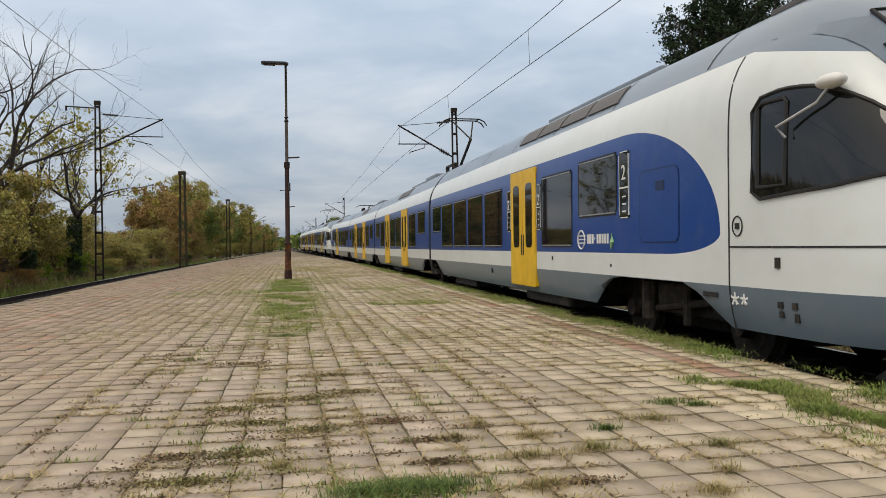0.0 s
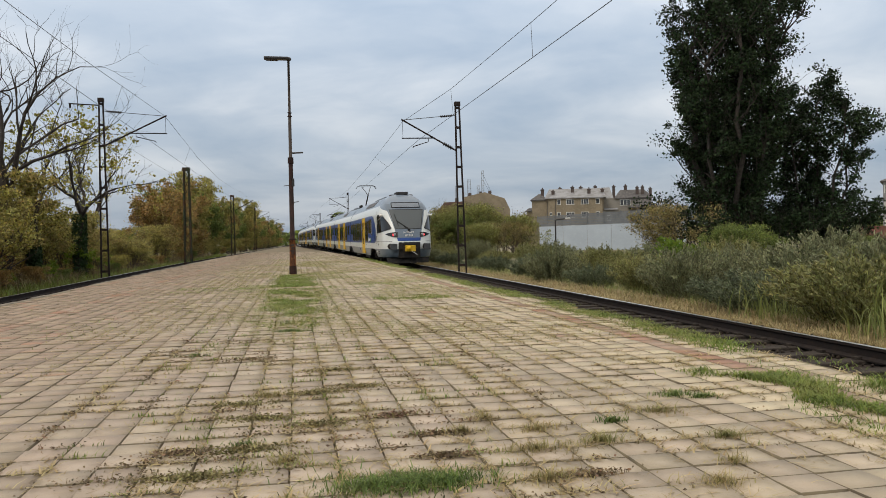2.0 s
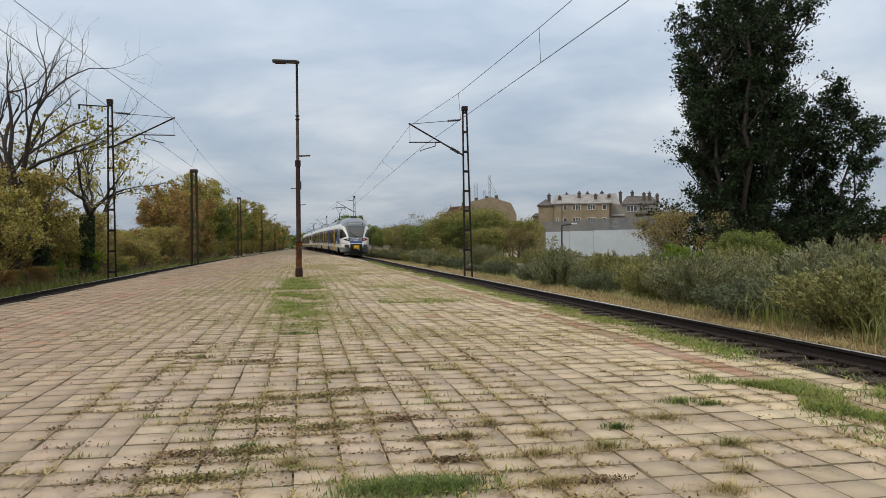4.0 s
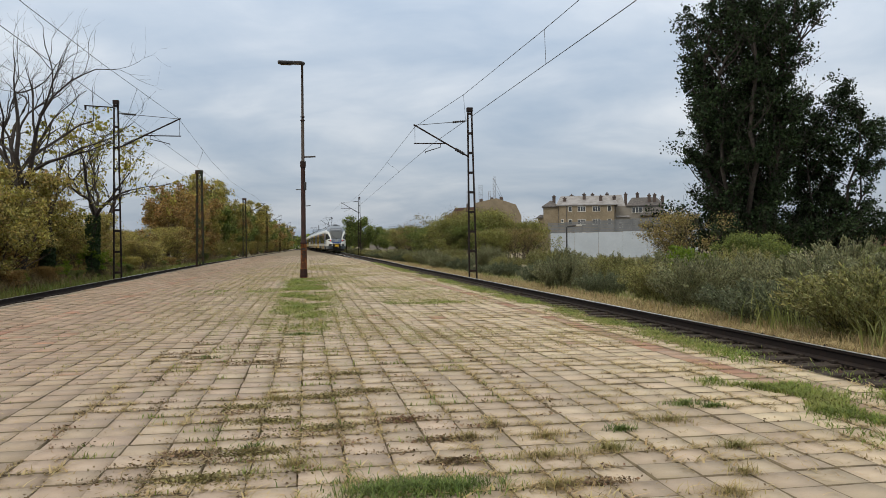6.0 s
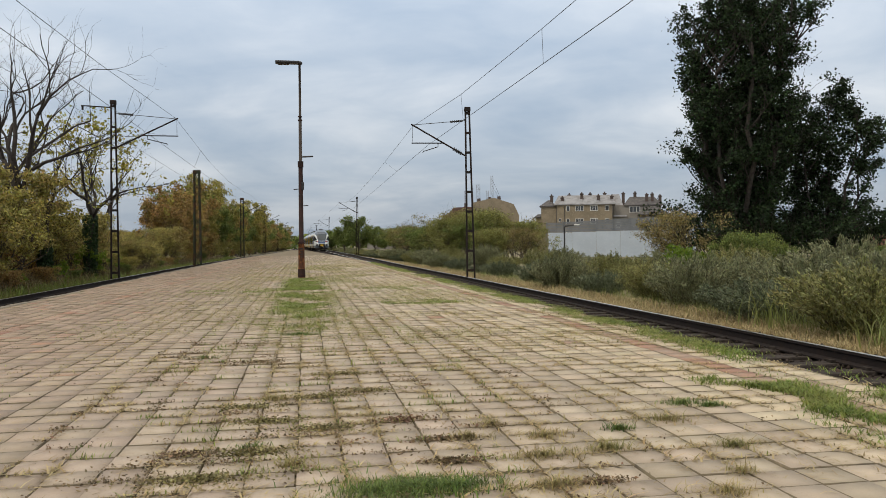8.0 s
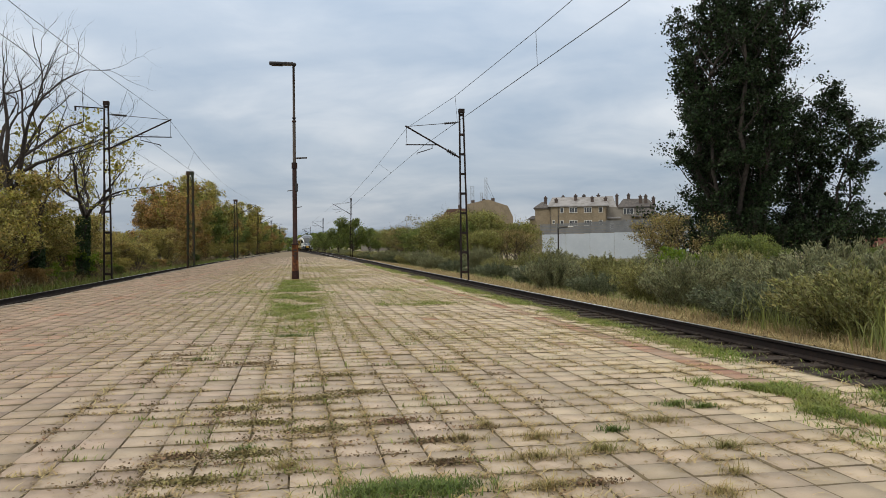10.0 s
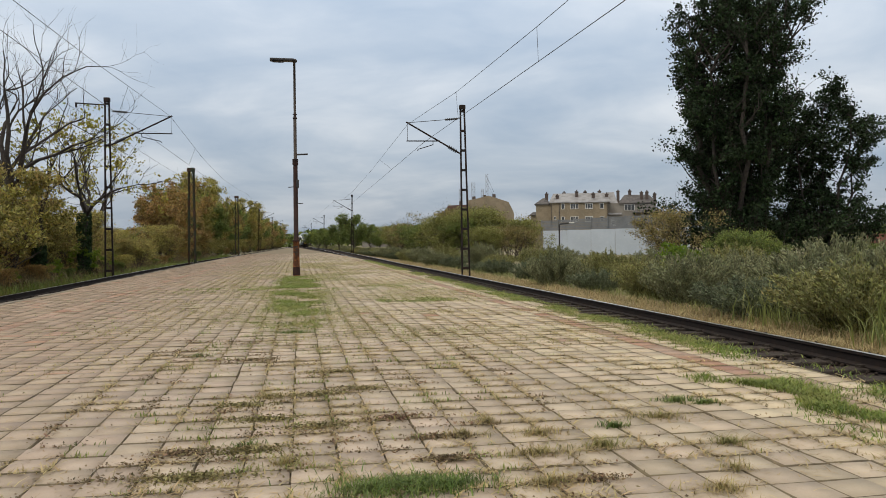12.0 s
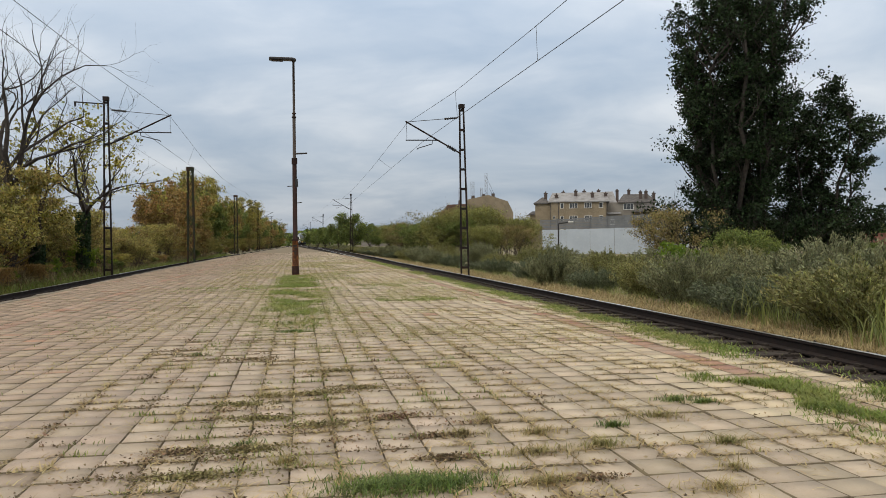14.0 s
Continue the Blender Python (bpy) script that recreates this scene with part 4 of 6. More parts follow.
        bm = bmesh.new()
        loop = [nose_y(1.0 + 1.72 * i / 14, lo(1.0 + 1.72 * i / 14), s, 0.012) for i in range(15)] + [nose_y(2.72 - 1.72 * i / 14, hi(2.72 - 1.72 * i / 14), s, 0.012) for i in range(15)]
        tube(bm, loop + loop[:1], 0.02, 5)
        add("window_seal", bm, T["rubber"], body)
        pane = [nose_y(y, z, s, 0.02) for y, z in ((2.62, 1.88), (2.62, 2.64), (2.56, 2.68), (2.28, 2.68), (2.24, 2.64), (2.24, 1.88))]
        bm = bmesh.new()
        tube(bm, pane + pane[:1], 0.022, 6)
        add("sliding_pane_frame", bm, T["rubber"], body, "black frame of the sliding cab window")
        # mirror
        bm = bmesh.new()
        p = nose_y(1.75, 2.62, s, 0.0)
        q = nose_y(2.2, 2.3, s, 0.06)
        tube(bm, [p + Vector((s * 0.10, -0.05, 0.08)), p + Vector((s * 0.13, 0.1, -0.06)), q + Vector((s * 0.06, 0.05, 0.1)), q], 0.014, 6)
        add("mirror_arm", bm, T["alu"], body)
        bm = bmesh.new()
        bmesh.ops.create_uvsphere(bm, u_segments=14, v_segments=8, radius=0.13, matrix=Matrix.Translation(p + Vector((s * 0.09, -0.03, 0.1))) @ Matrix.Diagonal((0.8, 1.25, 0.5, 1)))
        add("mirror_housing", bm, gloss_white, body, "white mirror housing", True)
        # buffer
        bm = bmesh.new()
        tube(bm, [(s * 0.875, 0.75, 1.04), (s * 0.875, 0.24, 1.04)], [0.17, 0.13], 14)
        buf = add("buffer", bm, T["under"], body, "black buffer with a square head")
        bm = bmesh.new()
        box(bm, s * 0.88 - 0.18, s * 0.88 + 0.18, 0.16, 0.24, 0.86, 1.19, 0.02)
        add("buffer_head", bm, T["buffer"], buf)
        bm = bmesh.new()
        bmesh.ops.create_uvsphere(bm, u_segments=18, v_segments=10, radius=0.17, matrix=Matrix.Translation(nose_x(s * 0.95, 1.05, -0.04)) @ Matrix.Diagonal((1.3, 0.5, 0.95, 1)))
        add("buffer_pocket", bm, T["under"], body, "dark rounded buffer recess", True)
        # lines and small fittings of the cab side
        bm = bmesh.new()
        for z0, z1 in ((0.42, 3.28),):
            rows = [[nose_y(3.12, z, s, 0.004), nose_y(3.145, z, s, 0.004)] for z in [z0 + (z1 - z0) * k / 24 for k in range(25)]]
            vs = [[bm.verts.new(p) for p in r] for r in rows]
            for r0, r1 in zip(vs, vs[1:]):
                bm.faces.new((r0[0], r0[1], r1[1], r1[0]))
        add("panel_joint", bm, T["rubber"], body)
        rows = [[nose_y(0.75 + 2.37 * k / 24, z, s, 0.005) for k in range(25)] for z in (1.30, 1.318)]
        add("panel_joint", grid_patch(rows), T["rubber"], body)
        bm = bmesh.new()
        c = nose_y(2.98, 1.52, s, 0.006)
        tube(bm, [c + Vector((0, 0.085 * math.cos(a * math.pi / 9), 0.10 * math.sin(a * math.pi / 9))) for a in range(19)], 0.007, 5)
        box(bm, c.x - 0.01, c.x + 0.01, c.y - 0.03, c.y + 0.03, c.z - 0.03, c.z + 0.03)
        add("lock", bm, T["rubber"], body, "round lock plate")
        bm = bmesh.new()
        for y, z, w, h in ((2.35, 1.16, 0.035, 0.05), (2.33, 0.77, 0.035, 0.03), (2.14, 0.77, 0.035, 0.03), (2.33, 0.68, 0.03, 0.03), (2.13, 0.66, 0.03, 0.04)):
            c = nose_y(y, z, s, 0.0)
            box(bm, c.x - 0.012, c.x + 0.012, y - w, y + w, z - h, z + h)
        add("socket", bm, T["under"], body, "small dark service sockets")
        bm = bmesh.new()
        for k in range(5):
            a = radians(90 + 72 * k)
            c = nose_y(3.05, 0.78, s, 0.0)
            bar(bm, c, c + Vector((0, 0.07 * math.cos(a), 0.07 * math.sin(a))), 0.02, 0.02)
            bar(bm, c + Vector((0, -0.16, 0)), c + Vector((0, -0.16 + 0.06 * math.cos(a), 0.06 * math.sin(a))), 0.02, 0.02)
        add("stencil_mark", bm, T["white"], body, "white star-shaped marks")
    # underside of the nose
    bm = bmesh.new()
    box(bm, -0.58, 0.58, 0.48, 1.4, 0.42, 1.27, 0.05)
    add("coupler_recess", bm, T["under"], body, "black recess round the coupler")
    bm = bmesh.new()
    box(bm, -0.27, 0.27, 0.16, 0.45, 0.78, 1.10, 0.03)
    coupler = add("coupler", bm, T["yellowdark"], body, "yellow coupler box")
    bm = bmesh.new()
    bmesh.ops.create_uvsphere(bm, u_segments=16, v_segments=10, radius=0.13, matrix=Matrix.Translation((-0.10, 0.13, 0.94)))
    add("coupler_cone", bm, T["yellow"], coupler, "yellow rounded coupler cone", True)
    bm = bmesh.new()
    tube(bm, [(0.05, 0.18, 0.8), (0.32, 0.02, 0.62)], 0.014, 6)
    add("coupler_lever", bm, T["white"], coupler, "white lever")
    bm = bmesh.new()
    tube(bm, [(-0.42, 0.4, 0.74), (-0.52, 0.3, 0.95), (-0.45, 0.3, 1.15), (-0.25, 0.35, 1.22)], 0.03, 8)
    tube(bm, [(-0.36, 0.4, 0.72), (-0.44, 0.28, 0.92), (-0.36, 0.28, 1.12)], 0.025, 8)
    box(bm, -0.3, 0.3, 0.2, 0.5, 1.12, 1.26, 0.03)
    add("hose", bm, T["rubber"], coupler, "black hoses")
    bm = bmesh.new()
    bmesh.ops.create_uvsphere(bm, u_segments=10, v_segments=6, radius=0.06, matrix=Matrix.Translation((-0.36, 0.5, 1.29)) @ Matrix.Diagonal((1.2, 0.5, 0.8, 1)))
    add("tow_eye", bm, T["white"], body)
    bm = bmesh.new()
    vs = [bm.verts.new(p) for p in ((-1.1, 1.05, 0.16), (0, 0.62, 0.16), (1.1, 1.05, 0.16), (1.15, 1.15, 0.45), (0, 0.70, 0.45), (-1.15, 1.15, 0.45), (1.05, 1.6, 0.2), (-1.05, 1.6, 0.2))]
    for f in ((0, 1, 4, 5), (1, 2, 3, 4), (0, 1, 2, 6, 7), (2, 3, 6), (0, 5, 7)):
        bm.faces.new([vs[k] for k in f])
    add("snow_plough", bm, T["under"], body, "black track-clearing blade")
    # marking under the windscreen and a row of bars in place of the number
    turn = Matrix.Rotation(radians(90), 4, "X")
    place = Matrix.Translation(nose_x(0.0, 1.74, 0.03)) @ Matrix.Rotation(radians(-26), 4, "X") @ turn
    spin = Matrix.Translation((0, TRAIN, 0)) @ Matrix.Rotation(math.pi, 4, "Z") if flip else Matrix.Identity(4)
    lettering("front_lettering", "H-START", 0.145, body, spin @ place, T["white"], "white lettering")
    bm = bmesh.new()
    for k in range(6):
        x = -0.19 + 0.066 * k + (0.03 if k > 2 else 0)
        c = nose_x(x, 1.62, 0.02)
        box(bm, c.x - 0.022, c.x + 0.022, c.y - 0.012, c.y + 0.004, 1.57, 1.67)
    add("number_bars", bm, T["white"], body, "white bars in place of a number")


gloss_white = gloss("white_paint", (0.66, 0.65, 0.62), 0.35)


def side_logo(car, side, y, flip):
    """Blue-white round emblem and lettering bars low on the blue band."""
    bm = bmesh.new()
    x0, x1 = sorted((side * 1.44, side * 1.448))
    d = -1 if side > 0 else 1   # reading direction along the side
    c = (side * 1.446, y, 1.42)
    tube(bm, [(side * 1.446, y + 0.14 * math.cos(a * math.pi / 10), 1.42 + 0.14 * math.sin(a * math.pi / 10)) for a in range(21)], 0.012, 5)
    for k in range(3):
        box(bm, x0, x1, y - 0.17, y + 0.1, 1.36 + 0.055 * k, 1.378 + 0.055 * k)
    logo = part("emblem", bm, T["white"], car, "white round winged emblem")
    bm = bmesh.new()
    for k, (w, h) in enumerate(((0.10, 0.14), (0.08, 0.14), (0.08, 0.14), (0.03, 0.03), (0.08, 0.14), (0.07, 0.14), (0.08, 0.14), (0.07, 0.14), (0.07, 0.14))):
        a = y - d * (0.24 + 0.092 * k)
        bar_y = sorted((a, a - d * w * 0.75))
        z = 1.36 if h > 0.1 else 1.42
        box(bm, x0, x1, bar_y[0], bar_y[1], z, z + h)
    part("logo_bars", bm, T["white"], car, "white bars in place of the operator's name")
    bm = bmesh.new()
    a = y - d * 1.12
    tube(bm, [(side * 1.444, a, 1.28), (side * 1.444, a - d * 0.05, 1.38), (side * 1.444, a - d * 0.02, 1.5)], [0.012, 0.045, 0.01], 6)
    part("leaf_emblem", bm, T["green"], car, "green and white leaf emblem")


def make_train(name, label):
    train = tagged(new(name), label, "train", "coupled train sets")
    bounds = (0, *GAPS, TRAIN)
    bog = (5.05, *GAPS, TRAIN - 5.05)
    for i in range(4):
        y0, y1 = bounds[i], bounds[i + 1]
        body = car_body(train, y0, y1, bog, -1 if i == 0 else 1 if i == 3 else 0)
        for s in (-1, 1):
            if i in (0, 3):
                f = (lambda a, b: (a, b)) if i == 0 else (lambda a, b: (TRAIN - b, TRAIN - a))
                car_window(body, s, *f(5.9, 7.28), 1.78, 2.60)
                car_window(body, s, *f(7.62, 9.08), 1.33, 2.53)
                car_door(body, s, *f(9.42, 11.0))
                for a in (11.75, 13.45, 15.15, 16.85):
                    car_window(body, s, *f(a, a + 1.42), 1.33, 2.53)
                car_window(body, s, *f(18.55, 19.75), 1.78, 2.53)
                label_panel(body, s, *f(5.48, 5.78), 1.70, 2.60, "2")
                label_panel(body, s, *f(9.14, 9.38), 1.62, 2.45, "2")
                label_panel(body, s, *f(11.05, 11.29), 1.62, 2.45, "2")
                h = part("hatch", side_panel(s, *f(4.15, 5.18), 1.36, 2.28, 0.005, 0.12), T["bluedark"], body, "blue service hatch")
                part("hatch_face", side_panel(s, *f(4.165, 5.165), 1.375, 2.265, 0.009, 0.11), T["blue"], h)
                part("hatch_latch", side_panel(s, *f(4.5, 4.72), 2.0, 2.12, 0.014, 0.02), T["bluedark"], h)
                side_logo(body, s, f(7.2, 7.2)[0] if s < 0 or i == 0 else f(6.2, 6.2)[0], False)
                bm = bmesh.new()
                x0, x1 = sorted((s * 1.435, s * 1.447))
                for yy, zz, w, hh in ((8.55, 1.12, 0.03, 0.035), (12.6, 0.78, 0.04, 0.05), (6.1, 1.05, 0.02, 0.02), (3.5, 0.8, 0.14, 0.025)):
                    a, b = f(yy - w, yy + w)
                    box(bm, x0, x1, a, b, zz - hh, zz + hh)
                part("service_flap", bm, T["rubber"], body, "small dark flaps and plates")
            else:
                m = y0 + 8.325
                for sg in (-1, 1):
                    f = lambda a, b: (m + a, m + b) if sg > 0 else (m - b, m - a)
                    car_door(body, s, *f(1.95, 3.5))
                    car_window(body, s, *f(0.15, 1.6), 1.33, 2.53)
                    car_window(body, s, *f(3.95, 5.4), 1.33, 2.53)
                    car_window(body, s, *f(6.05, 7.35), 1.78, 2.53)
        for yy in np.arange(y0 + 3.9, y1 - 1.5, 2.6):
            rows = [[(sg * (width_at(z) + 0.006), yy + d, z) for d in (0, 0.03)] for sg, z in [(-1, v) for v in (3.32, 3.45, 3.6, 3.75, 3.86, 3.94)] + [(1, v) for v in (3.94, 3.86, 3.75, 3.6, 3.45, 3.32)]]
            part("roof_seam", grid_patch(rows), T["rubber"], body)
        if i in (0, 3):
            f = (lambda a, b: (a, b)) if i == 0 else (lambda a, b: (TRAIN - b, TRAIN - a))
            roof_unit(body, *f(6.4, 11.4))
        else:
            roof_unit(body, y0 + 6.2, y0 + 9.5)
            bm = bmesh.new()
            box(bm, -0.6, 0.6, y0 + 3.2, y0 + 5.4, 3.75, 4.02, 0.05)
            part("roof_box", bm, T["roofgrey"], body, "grey roof equipment box")
    for y in GAPS:
        bm = bmesh.new()
        n = 5
        for k in range(n):
            a = y - 0.18 + 0.36 * k / n
            ring = [(x * 0.98, 0, z * 0.995) for x, _, z in profile_ring(0)]
            r0 = [bm.verts.new((x, a, z)) for x, _, z in ring]
            r1 = [bm.verts.new((x * 1.015, a + 0.036, z)) for x, _, z in ring]
            r2 = [bm.verts.new((x, a + 0.072, z)) for x, _, z in ring]
            for p, q in ((r0, r1), (r1, r2)):
                for j in range(len(ring) - 1):
                    bm.faces.new((p[j], q[j], q[j + 1], p[j + 1]))
        part("gangway_bellows", bm, T["rubber"], train, "black folded gangway bellows")
        for s in (-1, 1):
            bm = bmesh.new()
            box(bm, s * 1.25 - 0.08, s * 1.25 + 0.08, y - 0.45, y + 0.45, 0.42, 0.6, 0.03)
            tube(bm, [(s * 1.3, y - 0.4, 0.72), (s * 1.3, y + 0.4, 0.66)], 0.04, 6)
            part("link_damper", bm, T["under"], train)
    for y in bog:
        bogie(train, y)
    for i in range(4):
        y0, y1 = max(1.6, bounds[i] + 0.3), min(TRAIN - 1.6, bounds[i + 1] - 0.3)
        bm = bmesh.new()
        box(bm, -0.6, 0.6, y0, y1, 0.55, 0.85, 0.05)
        for k in range(9):
            a = 8.2 + 6.6 * k
            if y0 < a < y1 - 2.4 and all(abs(a + 1 - g) > 3 for g in bog):
                box(bm, -1.28, 1.28, a, a + 2.4, 0.28, 0.6, 0.05)
        part("underframe", bm, T["under"], train, "black underframe equipment")
    bodies = [o for o in train.children if o.name.startswith("car_body")]
    cab(train, bodies[0], False, True)
    cab(train, bodies[3], True, True)
    pantograph(train, 21.6, True)
    pantograph(train, TRAIN - 21.6, False)
    return train


CHORDS = ((5.05, GAPS[0]), (GAPS[0], GAPS[1]), (GAPS[1], GAPS[2]), (GAPS[2], TRAIN - 5.05))


def along(y, car=0):
    """Where one car of a set stands when the set's rear is at y: its two pivots on the track."""
    pa, pb = (Vector((RC + lateral(y + d), y + d, RAIL + rise(y + d))) for d in CHORDS[car])
    yaw = math.atan2(pb.x - pa.x, pb.y - pa.y)
    climb = math.atan2(pb.z - pa.z, pb.y - pa.y)
    back = CHORDS[car][0]
    return pose(pa.x - math.sin(yaw) * back, pa.y - math.cos(yaw) * back, pa.z - math.sin(climb) * back, math.degrees(climb), 0, -math.degrees(yaw))


def car_of(ob):
    """The number of the car to which a part of a set belongs, from the rear."""
    mid = sum(c[1] for c in ob.bound_box) / 8
    return sum(mid > g + 0.3 for g in GAPS)


def train_y(t):
    return 4.0 + 17.7 * t


rear_train = make_train("electric_train", "white, blue and grey electric train set with yellow doors")
front_train = copy_thing(rear_train, Matrix.Identity(4))
tagged(front_train, "leading white, blue and grey electric train set, coupled ahead")


# ---- plants ----
def leaf_quads(c, length, width, rng, up=0.0, axis=None):
    """Pointed four-cornered leaves at the points c; up: how far they stand upright."""
    n = len(c)
    u = rng.normal(size=(n, 3)) if axis is None else axis + 0.55 * rng.normal(size=(n, 3))
    u[:, 2] += up
    u /= np.linalg.norm(u, axis=1)[:, None]
    w = rng.normal(size=(n, 3))
    v = np.cross(u, w)
    v /= np.linalg.norm(v, axis=1)[:, None] + 1e-9
    L = (length * rng.uniform(0.6, 1.3, n))[:, None] * 0.5
    W = (width * rng.uniform(0.6, 1.3, n))[:, None] * 0.5
    bend = np.cross(u, v) * L * 0.25
    q = np.stack([c - u * L, c + v * W + bend, c + u * L, c - v * W + bend], 1)
    return q.reshape(-1, 3), np.arange(4 * n).reshape(-1, 4)


def clumps(tips, n, per, spread, rng):
    """n leaf places in clumps of about per leaves round some of the twig ends."""
    centres = tips[rng.integers(0, len(tips), max(1, n // per))]
    size = rng.uniform(0.5, 1.4, len(centres))
    k = rng.integers(0, len(centres), n)
    return centres[k] + rng.normal(size=(n, 3)) * np.array([1, 1, 0.7]) * (spread * size[k])[:, None]


def tubes_mesh(name, lines, mat, sides=5):
    """Many tapered bars in one mesh; lines: lists of (point, radius)."""
    V, Fc, o = [], [], 0
    ang = np.arange(sides) * 2 * np.pi / sides
    for line in lines:
        P = np.array([p for p, _ in line], float)
        R = np.array([r for _, r in line], float)
        D = np.gradient(P, axis=0)
        D /= np.linalg.norm(D, axis=1)[:, None] + 1e-9
        ref = np.where(np.abs(D[:, 2:3]) < 0.9, [[0, 0, 1.0]], [[1.0, 0, 0]])
        A = np.cross(D, ref)
        A /= np.linalg.norm(A, axis=1)[:, None] + 1e-9
        B = np.cross(D, A)
        ring = P[:, None] + (A[:, None] * np.cos(ang)[None, :, None] + B[:, None] * np.sin(ang)[None, :, None]) * R[:, None, None]
        V.append(ring.reshape(-1, 3))
        for i in range(len(P) - 1):
            k = np.arange(sides)
            Fc.append(np.stack([o + i * sides + k, o + i * sides + (k + 1) % sides, o + (i + 1) * sides + (k + 1) % sides, o + (i + 1) * sides + k], 1))
        o += len(P) * sides
    return arrays(name, np.concatenate(V), np.concatenate(Fc), mat, smooth=True)


def grow(rng, p, d, length, r, depth, out, tips, spread=0.55, upward=0.25, kids=(2, 4), wiggle=0.12):
    """Limbs that fork into thinner ones; gathers them in out and their ends in tips."""
    d = np.array(d, float)
    d /= np.linalg.norm(d)
    line, n = [(np.array(p, float), r)], 5
    q = np.array(p, float)
    for i in range(n):
        d = d + rng.normal(size=3) * wiggle + np.array([0, 0, upward * 0.12])
        d /= np.linalg.norm(d)
        q = q + d * length / n
        line.append((q.copy(), r * (1 - 0.55 * (i + 1) / n)))
        if depth <= 1:
            tips.append(q.copy())
        if depth > 0 and i >= 1:
            for _ in range(1 if i < n - 1 else rng.integers(*kids)):
                if rng.random() < (0.75 if i < n - 1 else 1.0):
                    e = d + rng.normal(size=3) * spread
                    e[2] += upward
                    grow(rng, q, e, length * rng.uniform(0.5, 0.72), r * (1 - 0.55 * (i + 1) / n) * 0.62, depth - 1, out, tips, spread, upward, kids, wiggle)
    out.append(line)


def shrub(name, label, rng, h, r, n, leaf_mat, size, bark="bark", group="", stems=14, thin=0.5, upward=0.35, low=0.1):
    """A many-stemmed shrub: leaves in clumps round the ends of its twigs."""
    ob = thing(name, label, "shrub", group)
    lines, tips = [], []
    for k in range(stems):
        a = rng.uniform(0, 6.28)
        s = rng.uniform(0.1, 1.0)
        grow(rng, (0.15 * r * math.cos(a), 0.15 * r * math.sin(a), -0.1), (s * r / h * math.cos(a), s * r / h * math.sin(a), 1.0), h * rng.uniform(0.5, 0.72), 0.012 * h * rng.uniform(0.6, 1.1), 2, lines, tips, 0.55, upward)
    part("branchwork", tubes_mesh("branchwork", lines, M[bark], 4), None, ob)
    T_ = np.array(tips)
    T_ = T_[T_[:, 2] > low * h]
    T_[:, 2] *= np.minimum(1.0, h / np.maximum(T_[:, 2], 1e-3))
    c = clumps(T_, n, 40, r * 0.10, rng)
    c[:, 2] = np.maximum(c[:, 2], 0.03)
    v, f = leaf_quads(c, size, size * thin, rng, 0.1)
    part("foliage", arrays("foliage", v, f, M[leaf_mat]), None, ob)
    return ob


def feather_bush(name, label, rng, h, r, leaf_mat, stems=150, per=130, group=""):
    """A bush of fine arching sprays."""
    ob = thing(name, label, "bush", group)
    lines, C, A = [], [], []
    for k in range(stems):
        a, s = rng.uniform(0, 6.28), rng.uniform(0.05, 1) ** 0.6
        lean = np.array([math.cos(a), math.sin(a), 0]) * s
        top = h * rng.uniform(0.65, 1.05) * (1 - 0.35 * s)
        u = np.linspace(0, 1, 8)[:, None]
        base = np.array([math.cos(a) * 0.5 * r * s, math.sin(a) * 0.5 * r * s, -0.05])
        P = base + lean * r * 0.75 * u ** 1.3 + np.array([0, 0, top]) * (u * 1.25 - 0.3 * u ** 2.6)
        P += rng.normal(size=P.shape) * 0.03
        lines.append([(p, 0.009 * (1 - 0.8 * i / 7)) for i, p in enumerate(P)])
        t = rng.uniform(0.05, 1.0, per) ** 0.8
        i = np.minimum((t * 7).astype(int), 6)
        fr = (t * 7 - i)[:, None]
        c = P[i] * (1 - fr) + P[i + 1] * fr + rng.normal(size=(per, 3)) * 0.055 * rng.uniform(0.5, 1.4)
        C.append(c)
        A.append((P[i + 1] - P[i]) / (np.linalg.norm(P[i + 1] - P[i], axis=1)[:, None] + 1e-6))
    part("branchwork", tubes_mesh("branchwork", lines, M["bark"], 3), None, ob)
    c = np.concatenate(C)
    c[:, 2] = np.maximum(c[:, 2], 0.02)
    v, f = leaf_quads(c, 0.13, 0.034, rng, 0.15, np.concatenate(A))
    part("foliage", arrays("foliage", v, f, M[leaf_mat]), None, ob)
    return ob


def broad_tree(name, label, rng, h, r, n, leaf_mat, size, trunk=0.16, bark="bark", group="", crown_low=0.2):
    ob = thing(name, label, "tree", group)
    lines, tips = [], []
    line = [(np.array([0, 0, -0.2]), trunk)]
    p = np.array([0.0, 0, 0])
    for i in range(8):
        p = p + np.array([rng.normal() * 0.1, rng.normal() * 0.1, h * 0.105])
        line.append((p.copy(), trunk * (1 - 0.1 * i)))
        if i >= 1:
            for _ in range(3):
                a = rng.uniform(0, 6.28)
                grow(rng, p, (math.cos(a), math.sin(a), 0.75), r * rng.uniform(0.5, 0.85), trunk * 0.4, 2, lines, tips, 0.5, 0.3)
    lines.append(line)
    part("trunk", tubes_mesh("trunk", lines, M[bark], 5), None, ob)
    T_ = np.array(tips)
    T_ = T_[T_[:, 2] > crown_low * h]
    c = clumps(T_, n, 48, r * 0.10, rng)
    v, f = leaf_quads(c, size, size * 0.6, rng)
    part("crown", arrays("crown", v, f, M[leaf_mat]), None, ob)
    return ob


def put(proto, x, y, z, s=1.0, turn=None, sz=None):
    return copy_thing(proto, pose(x, y, z, 0, 0, random.uniform(0, 360) if turn is None else turn) @ Matrix.Diagonal((s, s, sz or s, 1)))


